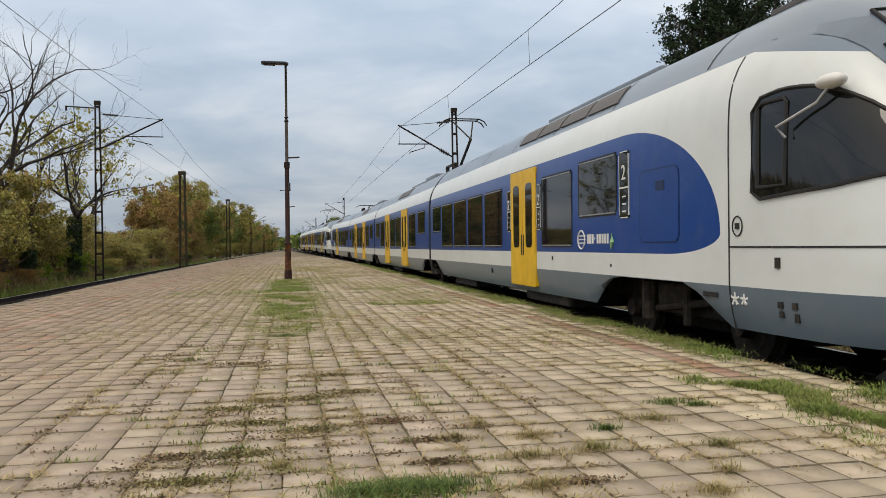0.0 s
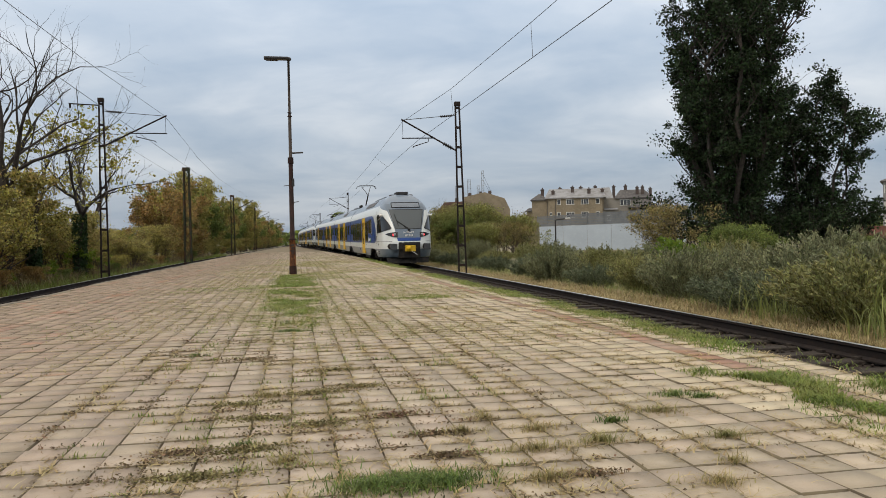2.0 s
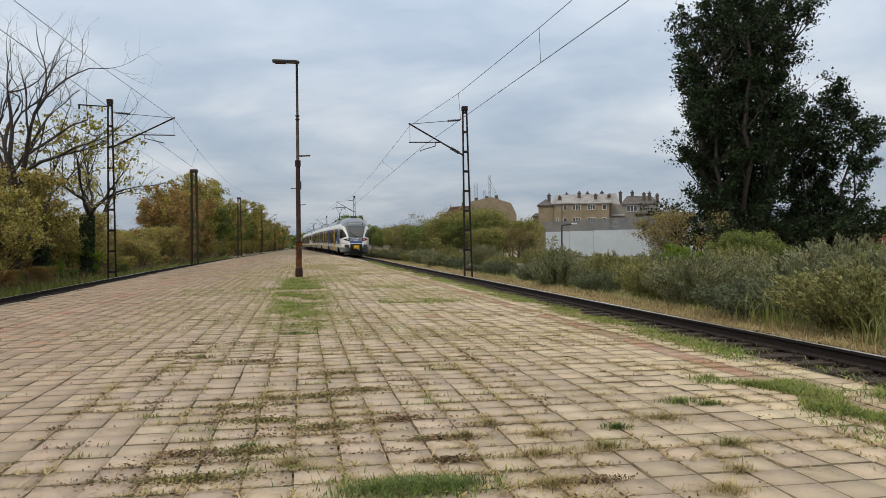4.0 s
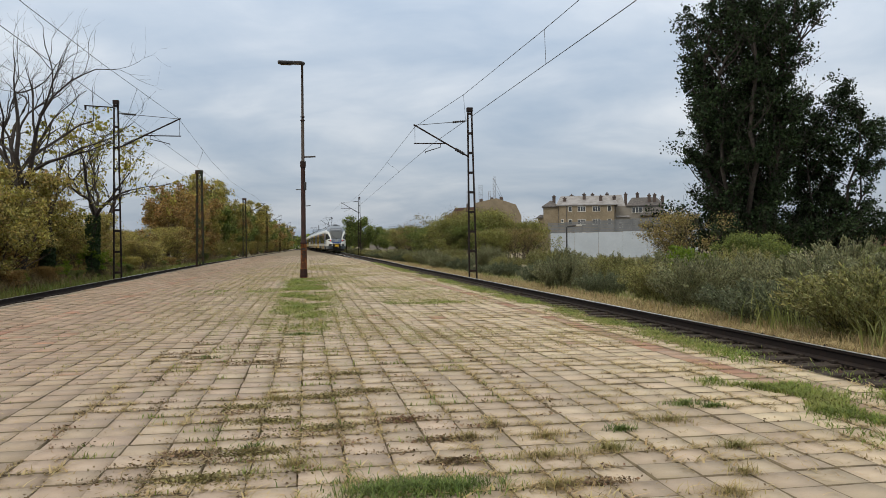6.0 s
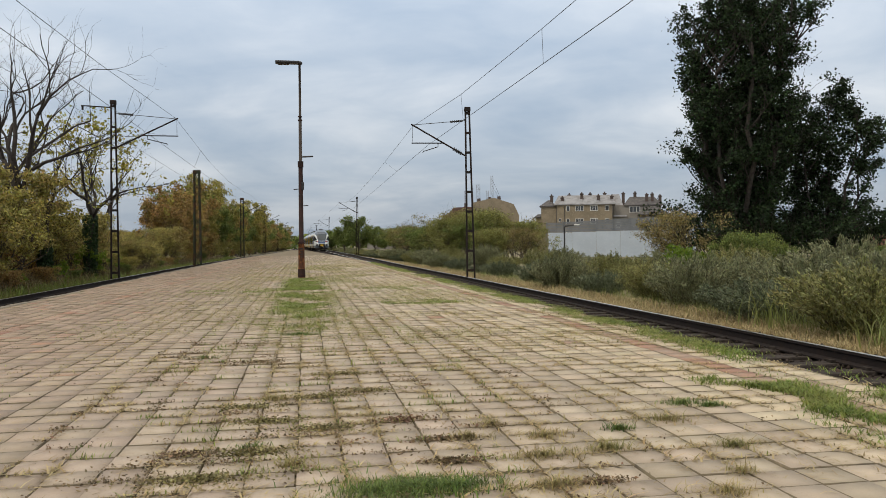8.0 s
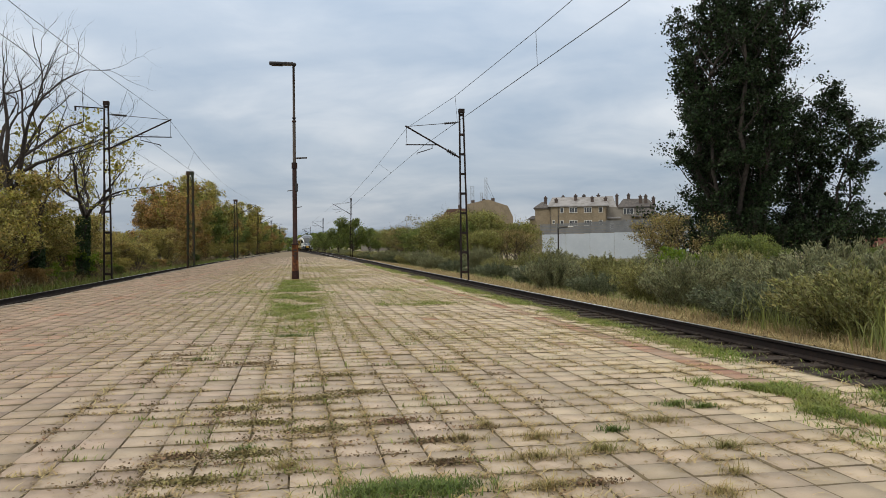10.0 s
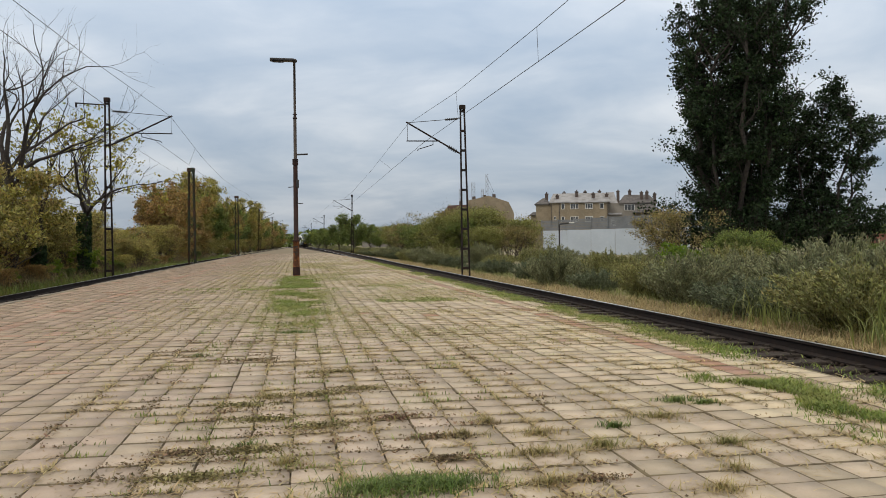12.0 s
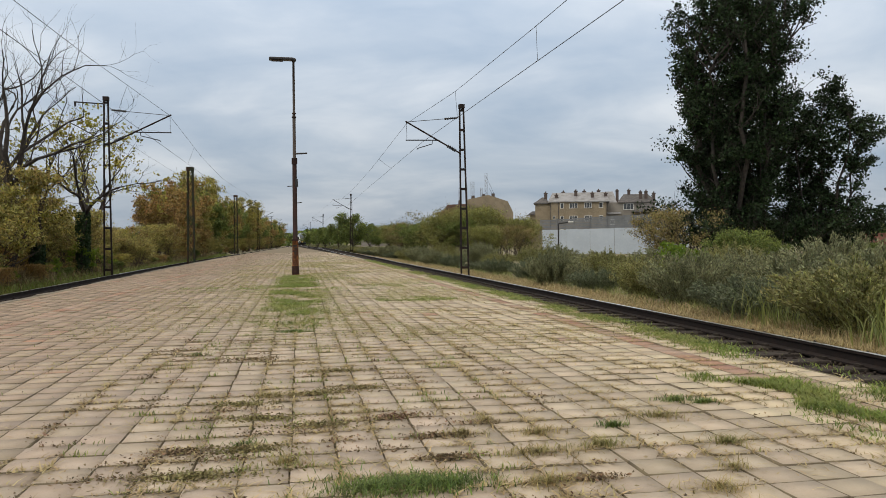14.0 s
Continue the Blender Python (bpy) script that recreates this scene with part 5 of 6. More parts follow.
def place_first(proto, x, y, z, s=1.0, turn=0.0, sz=None):
    proto.matrix_basis = pose(x, y, z, 0, 0, turn) @ Matrix.Diagonal((s, s, sz or s, 1))


def make_poplar():
    """The tall dark poplar with several upright leaders."""
    rng = np.random.default_rng(11)
    ob = thing("poplar_tree", "tall dark green poplar with dense upright branches", "tree", m=pose(25.0, 40, GROUND) )
    env_l = [(0, 3.6), (2, 4.2), (4, 4.5), (6, 4.4), (8, 4.4), (10, 4.3), (11.4, 5.2), (13, 3.6), (16, 3.4), (20, 2.5), (23, 1.0)]
    env_r = [(0, 3.0), (5, 3.0), (8, 2.9), (9.7, 2.4), (11, 3.6), (12.5, 4.9), (14, 4.5), (16, 4.6), (20, 3.0), (23, 1.0)]
    env = lambda a, z: lerp_table(env_r, z) if math.cos(a) > 0.2 else lerp_table(env_l, z) if math.cos(a) < -0.2 else 3.2
    lines, tips = [], []
    for k in range(13):
        a = k * 2.4
        s = 0.12 if k == 0 else rng.uniform(0.5, 1.0)
        top = 22 if k == 0 else rng.uniform(11, 20)
        line, n = [], 12
        for i in range(n + 1):
            z = top * i / n
            w = env(a, z) * 0.72 * s * min(1, (z / 6) ** 0.8)
            p = np.array([math.cos(a) * w, math.sin(a) * w, z - 0.2]) + rng.normal(size=3) * 0.12
            line.append((p, (0.34 if k == 0 else 0.18) * (1 - 0.86 * i / n)))
            if i >= 1:
                for _ in range(3):
                    b = rng.uniform(0, 6.28)
                    out = env(b, z) - p[0] * math.cos(b) - p[1] * math.sin(b)
                    grow(rng, p, (math.cos(b), math.sin(b), 0.9), min(max(0.6, out) * rng.uniform(0.45, 0.75), 2.9), 0.045, 1, lines, tips, 0.5, 0.4)
        lines.append(line)
    # the lower, rounder stem on the side away from the track
    for k in range(7):
        a = k * 2.4
        line = []
        for i in range(8):
            z = (9.4 - 0.35 * k) * i / 7
            p = np.array([5.3 + math.cos(a) * 2.2 * (i / 7) ** 0.7 * (1 if k else 0), math.sin(a) * 2.2 * (i / 7) ** 0.7, z - 0.2]) + rng.normal(size=3) * 0.1
            line.append((p, 0.13 * (1 - 0.85 * i / 7)))
            if i >= 1:
                for _ in range(3):
                    b = rng.uniform(0, 6.28)
                    grow(rng, p, (math.cos(b), math.sin(b), 0.7), rng.uniform(0.7, 1.7), 0.035, 1, lines, tips, 0.5, 0.35)
        lines.append(line)
    # low shoots round the foot
    for k in range(90):
        a = rng.uniform(0, 6.28)
        q = (1.6 * math.cos(a) + rng.uniform(-3.0, 6.5), 1.8 * math.sin(a), 0.2)
        grow(rng, q, (0.5 * math.cos(a), 0.5 * math.sin(a), 1.0), rng.uniform(1.6, 2.8), 0.04, 1, lines, tips, 0.5, 0.4)
    part("trunk", tubes_mesh("trunk", lines, M["bark_dark"], 5), None, ob)
    T_ = np.array(tips)
    T_ = T_[T_[:, 2] > 0.6]
    n = 165000
    c = clumps(T_, n, 50, 0.23, rng)
    v, f = leaf_quads(c, 0.16, 0.125, rng)
    part("crown", arrays("crown", v, f, M["leaf_poplar"]), None, ob, "dark green small-leaved crown")
    return ob


def bare_tree(name, label, x, y, h, lean, seed, leaves=0, leaf_mat="leaf_yellow", trunk=0.16, fork=0.4, ivy=0.0, depth=4, first=0.36):
    rng = np.random.default_rng(seed)
    ob = thing(name, label, "tree", m=pose(x, y, GROUND))
    lines, tips = [], []
    p, line = np.array([0.0, 0, -0.2]), []
    n = 7
    for i in range(n + 1):
        line.append((p.copy(), trunk * (1 - 0.4 * i / n)))
        p = p + np.array([lean * h * fork / n + rng.normal() * 0.04, rng.normal() * 0.04, h * fork / n])
    part("trunk", tubes_mesh("trunk", [line], M["bark_dark"], 8), None, ob)
    top = line[-1][0]
    for k in range(4):
        a = k * 1.57 + rng.uniform(-0.4, 0.4)
        grow(rng, top, (0.55 * math.cos(a) + lean, 0.55 * math.sin(a), 1.0), h * first, trunk * 0.62, depth - 1, lines, tips, 0.46, 0.2, (1, 3), 0.2)
    part("branchwork", tubes_mesh("branchwork", lines, M["bark_dark"], 5), None, ob)
    if leaves:
        T_ = np.array(tips)
        c = clumps(T_, leaves, 9, 0.13, rng)
        v, f = leaf_quads(c, 0.17, 0.10, rng)
        part("foliage", arrays("foliage", v, f, M[leaf_mat]), None, ob, "sparse yellowing leaves")
    if ivy:
        m = 3500
        z = rng.uniform(0, ivy, m)
        a = rng.uniform(0, 6.28, m)
        rr = trunk + 0.05 + rng.random(m) * 0.14
        c = np.stack([lean * z + np.cos(a) * rr, np.sin(a) * rr, z], 1)
        v, f = leaf_quads(c, 0.10, 0.09, rng)
        part("ivy", arrays("ivy", v, f, M["ivy"]), None, ob, "dark ivy round the trunk")
    return ob


def make_left_plants():
    rng = np.random.default_rng(21)
    g = "thicket beside the track"
    protos = [
        shrub("shrub", "olive-green thicket shrub with thin stems", rng, 4.6, 2.2, 17000, "leaf_olive", 0.17, group=g),
        shrub("shrub", "brown autumn shrub with withered leaves", rng, 4.0, 2.0, 13000, "leaf_brown", 0.16, group=g),
        shrub("shrub", "green leafy shrub in the thicket", rng, 3.4, 2.0, 15000, "leaf_green", 0.16, group=g),
        shrub("shrub", "yellow-green shrub with thinning leaves", rng, 4.4, 1.9, 10000, "leaf_shrub", 0.16, group=g, stems=18),
    ]
    spots = []
    for y in np.arange(13.5, 60, 2.3):
        for x0, lo, hi in ((-9.9, 0.28, 0.5), (-11.4, 0.55, 0.9), (-13.6, 0.8, 1.15), (-16.5, 0.95, 1.3)):
            if x0 < -13 and y < 20:
                continue
            k = (1.08 if y < 35 else 0.72 if y > 40 else 0.9) if x0 < -11 else 1.0
            spots.append((x0 + rng.uniform(-0.6, 0.5), y + rng.uniform(-0.9, 0.9), rng.uniform(lo, hi) * k))
    used = set()
    for x, y, s in spots:
        k = int(rng.choice(4, p=[0.36, 0.24, 0.18, 0.22]))
        if -9.7 < x:
            x = -9.7
        if k in used:
            put(protos[k], x, y, GROUND, s)
        else:
            used.add(k)
            place_first(protos[k], x, y, GROUND, s)
    # the tall row of trees further on
    trees = [
        broad_tree("tree", "dense brown and olive autumn tree", rng, 7.4, 3.2, 16000, "leaf_brown", 0.26, group="trees along the track"),
        broad_tree("tree", "dense olive-green tree along the track", rng, 7.2, 3.0, 16000, "leaf_olive", 0.26, group="trees along the track"),
        broad_tree("tree", "dense green tree along the track", rng, 6.8, 3.0, 16000, "leaf_green", 0.26, group="trees along the track"),
    ]
    row = [(0, -11.3, 66, 0.70), (0, -11.4, 72, 0.84), (2, -12.2, 75, 0.78), (0, -11.0, 79, 0.95), (1, -11.6, 84, 0.9), (1, -11.4, 90, 0.95), (2, -11.5, 95, 1.0)]
    y = 100.0
    while y < 330:
        row.append((int(rng.integers(0, 3)), -11.6 + 0.018 * (y - 100) + rng.uniform(-0.8, 0.5), y, rng.uniform(1.0, 1.2) if y < 165 else rng.uniform(0.92, 1.15)))
        y += rng.uniform(5.5, 8.5)
    used = set()
    for k, x, y, s in row:
        if k in used:
            put(trees[k], x, y, GROUND, s)
        else:
            used.add(k)
            place_first(trees[k], x, y, GROUND, s)
    for y in np.arange(60, 300, 3.6):
        put(protos[int(rng.integers(0, 4))], -10.2 + max(0, 0.016 * (y - 100)) + rng.uniform(-0.4, 0.3), y, GROUND, rng.uniform(0.5, 0.75))
    bare_tree("bare_tree", "leafless tree with dark forking branches", -10.9, 32.0, 10.4, 0.03, 5, trunk=0.2, fork=0.36, depth=4, first=0.40)
    bare_tree("bare_tree", "leafless slender tree with dark branches", -12.3, 34.0, 10.6, 0.05, 8, trunk=0.17, fork=0.38, depth=4, first=0.37)
    bare_tree("thin_tree", "slender tree with sparse yellow leaves and an ivy-covered trunk", -9.85, 38.0, 8.4, 0.01, 14, 1200, "leaf_yellow", 0.14, 0.38, 3.1, 4, 0.34)
    bare_tree("thin_tree", "slender leaning tree with sparse yellow leaves", -10.9, 35.0, 8.0, 0.03, 19, 700, "leaf_yellow", 0.10, 0.4, 2.0, 4, 0.33)
    bare_tree("thin_tree", "slender half-bare tree with yellowing leaves", -11.2, 45.0, 7.8, 0.02, 23, 1200, "leaf_yellow", 0.12, 0.38, 0, 4, 0.34)
    for k, x, y, sc in ((0, -10.9, 28.5, 1.0), (3, -11.3, 31.5, 1.1), (1, -11.0, 30.2, 0.85), (0, -12.0, 36.0, 1.0), (3, -11.0, 41.0, 0.8), (1, -11.8, 26.5, 1.0), (3, -10.6, 25.0, 0.8)):
        put(protos[k], x, y, GROUND, sc)
    for y in np.arange(38, 66, 3.0):
        put(protos[int(rng.integers(0, 3))], -14.5 + rng.uniform(-0.6, 0.6), y, GROUND, 0.78)
        put(protos[int(rng.integers(0, 3))], -19.0 + rng.uniform(-0.8, 0.8), y + 1.2, GROUND, 0.95)
    bright = shrub("shrub", "small bright yellow-green sapling", rng, 1.7, 0.8, 1600, "leaf_bright", 0.12, group=g, stems=6)
    place_first(bright, -9.9, 38.0, GROUND, 1.0)
    put(bright, -10.1, 41.5, GROUND, 0.8), put(bright, -9.8, 33.5, GROUND, 0.6), put(bright, -9.9, 29.0, GROUND, 0.5)


def make_right_plants():
    rng = np.random.default_rng(31)
    g = "bushes along the fence"
    protos = [feather_bush("bush", "grey-green feathery bush with fine arching twigs", rng, 1.75, 1.7, "leaf_grey", group=g),
              feather_bush("bush", "dull green feathery bush beside the track", rng, 1.9, 1.6, "leaf_fern", group=g),
              feather_bush("bush", "dark grey-green feathery bush with fine twigs", rng, 1.6, 1.7, "leaf_sage", 130, 110, group=g)]
    spots = [(10.6, 11.0, 1.05), (12.2, 12.6, 1.2), (10.6, 13.9, 0.98), (13.6, 10.6, 1.25), (12.0, 15.4, 1.1), (14.2, 14.2, 1.3), (10.7, 16.8, 0.86), (12.4, 18.2, 1.05), (15, 18, 1.25), (10.8, 19.4, 0.84),
             (12.6, 21.4, 1.0), (10.6, 22.4, 0.84), (11.9, 24.4, 0.95), (14.4, 22.5, 1.15), (10.4, 25.8, 0.84), (12.3, 27.4, 0.95), (10.6, 29.2, 0.86), (11.4, 32.4, 0.9), (13.4, 31, 1.0), (10.8, 35.4, 0.9),
             (12.6, 36.8, 1.0), (10.7, 39, 0.9), (12.0, 42, 0.95), (10.6, 44.5, 0.85), (12.2, 47.5, 0.95), (10.4, 50, 0.85), (11.9, 53.5, 0.95), (10.6, 57, 0.9), (12.4, 60, 1.0), (10.4, 63.5, 0.95),
             (16.5, 16, 1.35), (17.5, 20.5, 1.3), (16.4, 25.5, 1.25), (15.6, 29.5, 1.15), (16.5, 11.5, 1.35), (15.5, 35.5, 1.1), (15, 41, 1.1), (19, 24, 1.4)]
    used = set()
    for x, y, s in spots:
        k = int(rng.choice(3, p=[0.4, 0.3, 0.3]))
        x -= 1.5 if x < 11.2 else 0.8
        tall = 0.80 if x < 10.4 else 0.95 if x < 12.4 else 0.97 if x < 14.7 else 0.98
        tall *= rng.uniform(0.78, 1.2)
        if k in used:
            put(protos[k], x, y, GROUND, s * 0.76, None, tall)
        else:
            used.add(k)
            place_first(protos[k], x, y, GROUND, s * 0.76, 0, tall)
    y = 66.0
    while y < 250:
        put(protos[int(rng.integers(0, 3))], 10.2 + lateral(y) + rng.uniform(-0.5, 0.6), y, GROUND, rng.uniform(0.8, 1.05), None, rng.uniform(0.7, 0.85))
        y += rng.uniform(2.6, 4.6)
    g = "leafy shrubs behind the hedge"
    sh = [shrub("shrub", "yellowing green shrub with dense twigs", rng, 3.7, 2.4, 13000, "leaf_hedge", 0.15, group=g, stems=18),
          shrub("shrub", "fresh green dense leafy shrub", rng, 3.4, 2.2, 11000, "leaf_green", 0.14, group=g, stems=16),
          shrub("shrub", "olive autumn shrub behind the hedge", rng, 3.6, 2.3, 5500, "leaf_tan", 0.14, group=g, stems=18)]
    spots = [(0, 12.6, 68, 1.0), (1, 14.4, 66, 1.0), (0, 16.4, 67, 1.12), (2, 18.4, 69, 1.05), (0, 19.8, 66, 0.9), (2, 13.6, 72, 1.15), (0, 17.5, 74, 1.25), (1, 11.6, 74, 0.95), (1, 15.4, 70, 1.1),
             (2, 11.2, 80, 0.9), (1, 13.2, 88, 1.0), (0, 12.0, 95, 0.9), (0, 15.0, 60, 0.7), (2, 17.4, 61, 0.72),
             (2, 18.9, 36.5, 0.78), (1, 18.0, 29.5, 0.50), (1, 19.4, 31, 0.55), (1, 21.5, 32, 0.42), (1, 25.5, 31, 0.38), (1, 29, 31, 0.4), (2, 31.5, 33, 0.45)]
    used = set()
    for k, x, y, s in spots:
        if k in used:
            put(sh[k], x, y, GROUND, s)
        else:
            used.add(k)
            place_first(sh[k], x, y, GROUND, s)
    bright = shrub("shrub", "low bright yellow-green shrub in the hedge", rng, 1.75, 1.1, 2600, "leaf_bright", 0.15, stems=9)
    place_first(bright, 12.0, 22.6, GROUND + 0.1, 0.8)
    far = [broad_tree("tree", "dense dark green tree beyond the hedge", rng, 5.0, 2.8, 13000, "leaf_green", 0.22, group="trees beyond the hedge", crown_low=0.08)]
    place_first(far[0], 8.4, 118, GROUND, 0.85)
    for x, y, s in ((11.7, 113, 0.8), (11.5, 124, 0.92), (6.6, 128, 0.92), (14.5, 121, 0.75), (9.5, 134, 0.95), (5.2, 150, 0.9), (17.5, 128, 0.72), (21, 130, 0.75), (25, 134, 0.75), (4.2, 175, 0.9), (7.5, 190, 1.0), (2.8, 215, 0.95), (6, 235, 1.1), (29, 140, 0.8)):
        put(far[0], x, y, GROUND, s * 0.84)
    make_poplar()


def blades(name, c, h, lean, width, rng, mat, parent=None):
    """Grass blades: bent strips of two quads ending in a point."""
    n = len(c)
    a = rng.uniform(0, 6.28, n)
    d = np.stack([np.cos(a), np.sin(a), np.zeros(n)], 1)
    s = np.stack([-np.sin(a), np.cos(a), np.zeros(n)], 1) * (width * rng.uniform(0.6, 1.3, n))[:, None] * 0.5
    H = (h * rng.uniform(0.5, 1.25, n))[:, None]
    Ln = (lean * rng.uniform(0.2, 1.4, n))[:, None]
    up = np.array([[0, 0, 1.0]])
    mid = c + up * H * 0.62 + d * Ln * H * 0.3
    tip = c + up * H + d * Ln * H
    v = np.stack([c - s, c + s, mid + s * 0.7, mid - s * 0.7, tip + s * 0.12, tip - s * 0.12], 1).reshape(-1, 3)
    f = (np.array([[0, 1, 2, 3], [3, 2, 4, 5]])[None] + 6 * np.arange(n)[:, None, None]).reshape(-1, 4)
    return part(name, arrays(name, v, f, M[mat]), None, parent)


def make_verge():
    rng = np.random.default_rng(41)
    n = 42000
    y = 7 + 110 * rng.random(n) ** 1.8
    x = 7.55 + 1.1 * rng.random(n) ** 1.3
    dr = np.array([lateral(v) for v in y])
    c = np.stack([x + dr, y, np.full(n, GROUND)], 1)
    tagged(blades("dry_grass", c, np.where(x > 8.2, 0.18, 0.10), 1.1, 0.012, rng, "grass_dry"), "pale dry grass on the verge", "grass", kind="stuff")
    n = 7000
    y = 7 + 60 * rng.random(n) ** 1.6
    c = np.stack([8.3 + 2.2 * rng.random(n), y, np.full(n, GROUND)], 1)
    tagged(blades("verge_grass", c, 0.26, 0.8, 0.013, rng, "grass_reed"), "yellow-green grass on the verge", "grass", kind="stuff")
    for i, (cx, cy, s) in enumerate(((8.35, 12.2, 0.62), (8.5, 12.9, 0.7), (8.3, 9.3, 0.85), (8.5, 9.9, 0.8))):
        m = 45
        c = np.stack([cx + rng.normal(size=m) * 0.22, cy + rng.normal(size=m) * 0.25, np.full(m, GROUND)], 1)
        tagged(blades("reed_clump", c, 1.0 * s, 0.75, 0.022, rng, "grass_reed"), "clump of tall arching yellow-green grass", "grass clump", "tall grass clumps")
    # weeds and grass beside the other track
    n = 12000
    y = 14 + 90 * rng.random(n) ** 1.7
    c = np.stack([-8.8 - 1.6 * rng.random(n), y, np.full(n, GROUND)], 1)
    tagged(blades("weeds", c, 0.32, 0.7, 0.02, rng, "grass_green"), "green weeds at the foot of the thicket", "weeds", kind="stuff")
    n = 30000
    y = 14 + 80 * rng.random(n) ** 1.7
    c = np.stack([-9.4 - 4.0 * rng.random(n), y, np.full(n, GROUND)], 1)
    tagged(blades("underbrush", c, 0.55, 0.9, 0.02, rng, "grass_dead"), "withered brown underbrush", "weeds", kind="stuff")


make_left_plants()
make_right_plants()
make_verge()


# ---- buildings beyond the hedge ----
M["render_tan"] = material("tan_render", (0.255, 0.21, 0.145), 0.9, vary=[(0.5, (0.20, 0.165, 0.115), 0.42, 0.62), (3, (0.28, 0.235, 0.165), 0.5, 0.7)], bump=0.2)
M["render_grey"] = material("grey_render", (0.24, 0.225, 0.20), 0.9, vary=[(0.6, (0.19, 0.175, 0.155), 0.42, 0.62)], bump=0.2)
M["roof_tin"] = material("tin_roof", (0.27, 0.275, 0.285), 0.55, 0.2, vary=[(0.8, (0.18, 0.175, 0.175), 0.42, 0.62)])
M["roof_dark"] = material("dark_roof", (0.055, 0.052, 0.054), 0.8, vary=[(2, (0.13, 0.12, 0.11), 0.45, 0.65)], bump=0.3)
M["roof_green"] = material("green_tin_roof", (0.16, 0.21, 0.20), 0.6, vary=[(0.3, (0.12, 0.16, 0.15), 0.42, 0.62)])
M["roof_brown"] = material("brown_tile_roof", (0.13, 0.075, 0.055), 0.85, vary=[(2, (0.09, 0.05, 0.04), 0.42, 0.62)], bump=0.4)
M["brick"] = material("chimney_brick", (0.085, 0.065, 0.058), 0.9, vary=[(4, (0.09, 0.07, 0.06), 0.42, 0.62)], bump=0.3)
M["white_wall"] = material("pale_panel_wall", (0.44, 0.50, 0.565), 0.6, vary=[(0.4, (0.40, 0.455, 0.52), 0.42, 0.62), (5, (0.48, 0.53, 0.58), 0.5, 0.75)])
M["barrier"] = material("grey_barrier", (0.17, 0.18, 0.19), 0.5, vary=[(1.2, (0.13, 0.14, 0.15), 0.42, 0.62)])
M["pane"] = material("window_pane", (0.05, 0.055, 0.06), 0.08, spec=0.7)
M["frame_white"] = material("white_window_frame", (0.62, 0.62, 0.60), 0.5)
M["red_wall"] = material("red_brick_wall", (0.22, 0.10, 0.075), 0.9, vary=[(3, (0.15, 0.075, 0.06), 0.42, 0.62)], bump=0.4)


def facing(px_angle, dist):
    """A place at dist metres, px_angle degrees to the right of the tracks, turned to face the platform."""
    a = radians(px_angle)
    return pose(dist * math.sin(a), dist * math.cos(a), 0, 0, 0, -px_angle)


def face_window(house, u, z, w, h, leaves=1, v=0.0):
    bm = bmesh.new()
    box(bm, u - w / 2, u + w / 2, v - 0.05, v + 0.12, z - h / 2, z + h / 2)
    win = part("window", bm, M["pane"], house)
    bm = bmesh.new()
    t = 0.09
    box(bm, u - w / 2 - t, u + w / 2 + t, v - 0.09, v - 0.02, z + h / 2, z + h / 2 + t)
    box(bm, u - w / 2 - t, u + w / 2 + t, v - 0.13, v - 0.02, z - h / 2 - t, z - h / 2)
    for k in range(leaves + 1):
        x = u - w / 2 + w * k / leaves
        box(bm, x - t / 2, x + t / 2, v - 0.09, v - 0.02, z - h / 2, z + h / 2)
    part("window_frame", bm, M["frame_white"], win)


def roof_prism(u0, u1, v0, v1, z0, z1, hip=0.0, over=0.35):
    """A ridged roof along u; hip: how far the ridge ends are drawn in."""
    bm = bmesh.new()
    vm = (v0 + v1) / 2
    p = [bm.verts.new(c) for c in ((u0 - over, v0 - over, z0), (u1 + over, v0 - over, z0), (u1 + over, v1 + over, z0), (u0 - over, v1 + over, z0), (u0 + hip, vm, z1), (u1 - hip, vm, z1),
                                   (u0 - over, v0 - over, z0 - 0.2), (u1 + over, v0 - over, z0 - 0.2), (u1 + over, v1 + over, z0 - 0.2), (u0 - over, v1 + over, z0 - 0.2))]
    for f in ((0, 1, 5, 4), (1, 2, 5), (2, 3, 4, 5), (3, 0, 4), (6, 7, 1, 0), (7, 8, 2, 1), (8, 9, 3, 2), (9, 6, 0, 3), (9, 8, 7, 6)):
        bm.faces.new([p[k] for k in f])
    return bm


def chimney(parent, u, v, z0, z1, w=0.7):
    bm = bmesh.new()
    box(bm, u - w / 2, u + w / 2, v - w / 2, v + w / 2, z0, z1)
    box(bm, u - w / 2 - 0.1, u + w / 2 + 0.1, v - w / 2 - 0.1, v + w / 2 + 0.1, z1 - 0.25, z1 - 0.08)
    tube(bm, [(u, v, z1 - 0.1), (u, v, z1 + 0.3)], 0.15, 8)
    part("chimney", bm, M["brick"], parent, "sooty brick chimney")


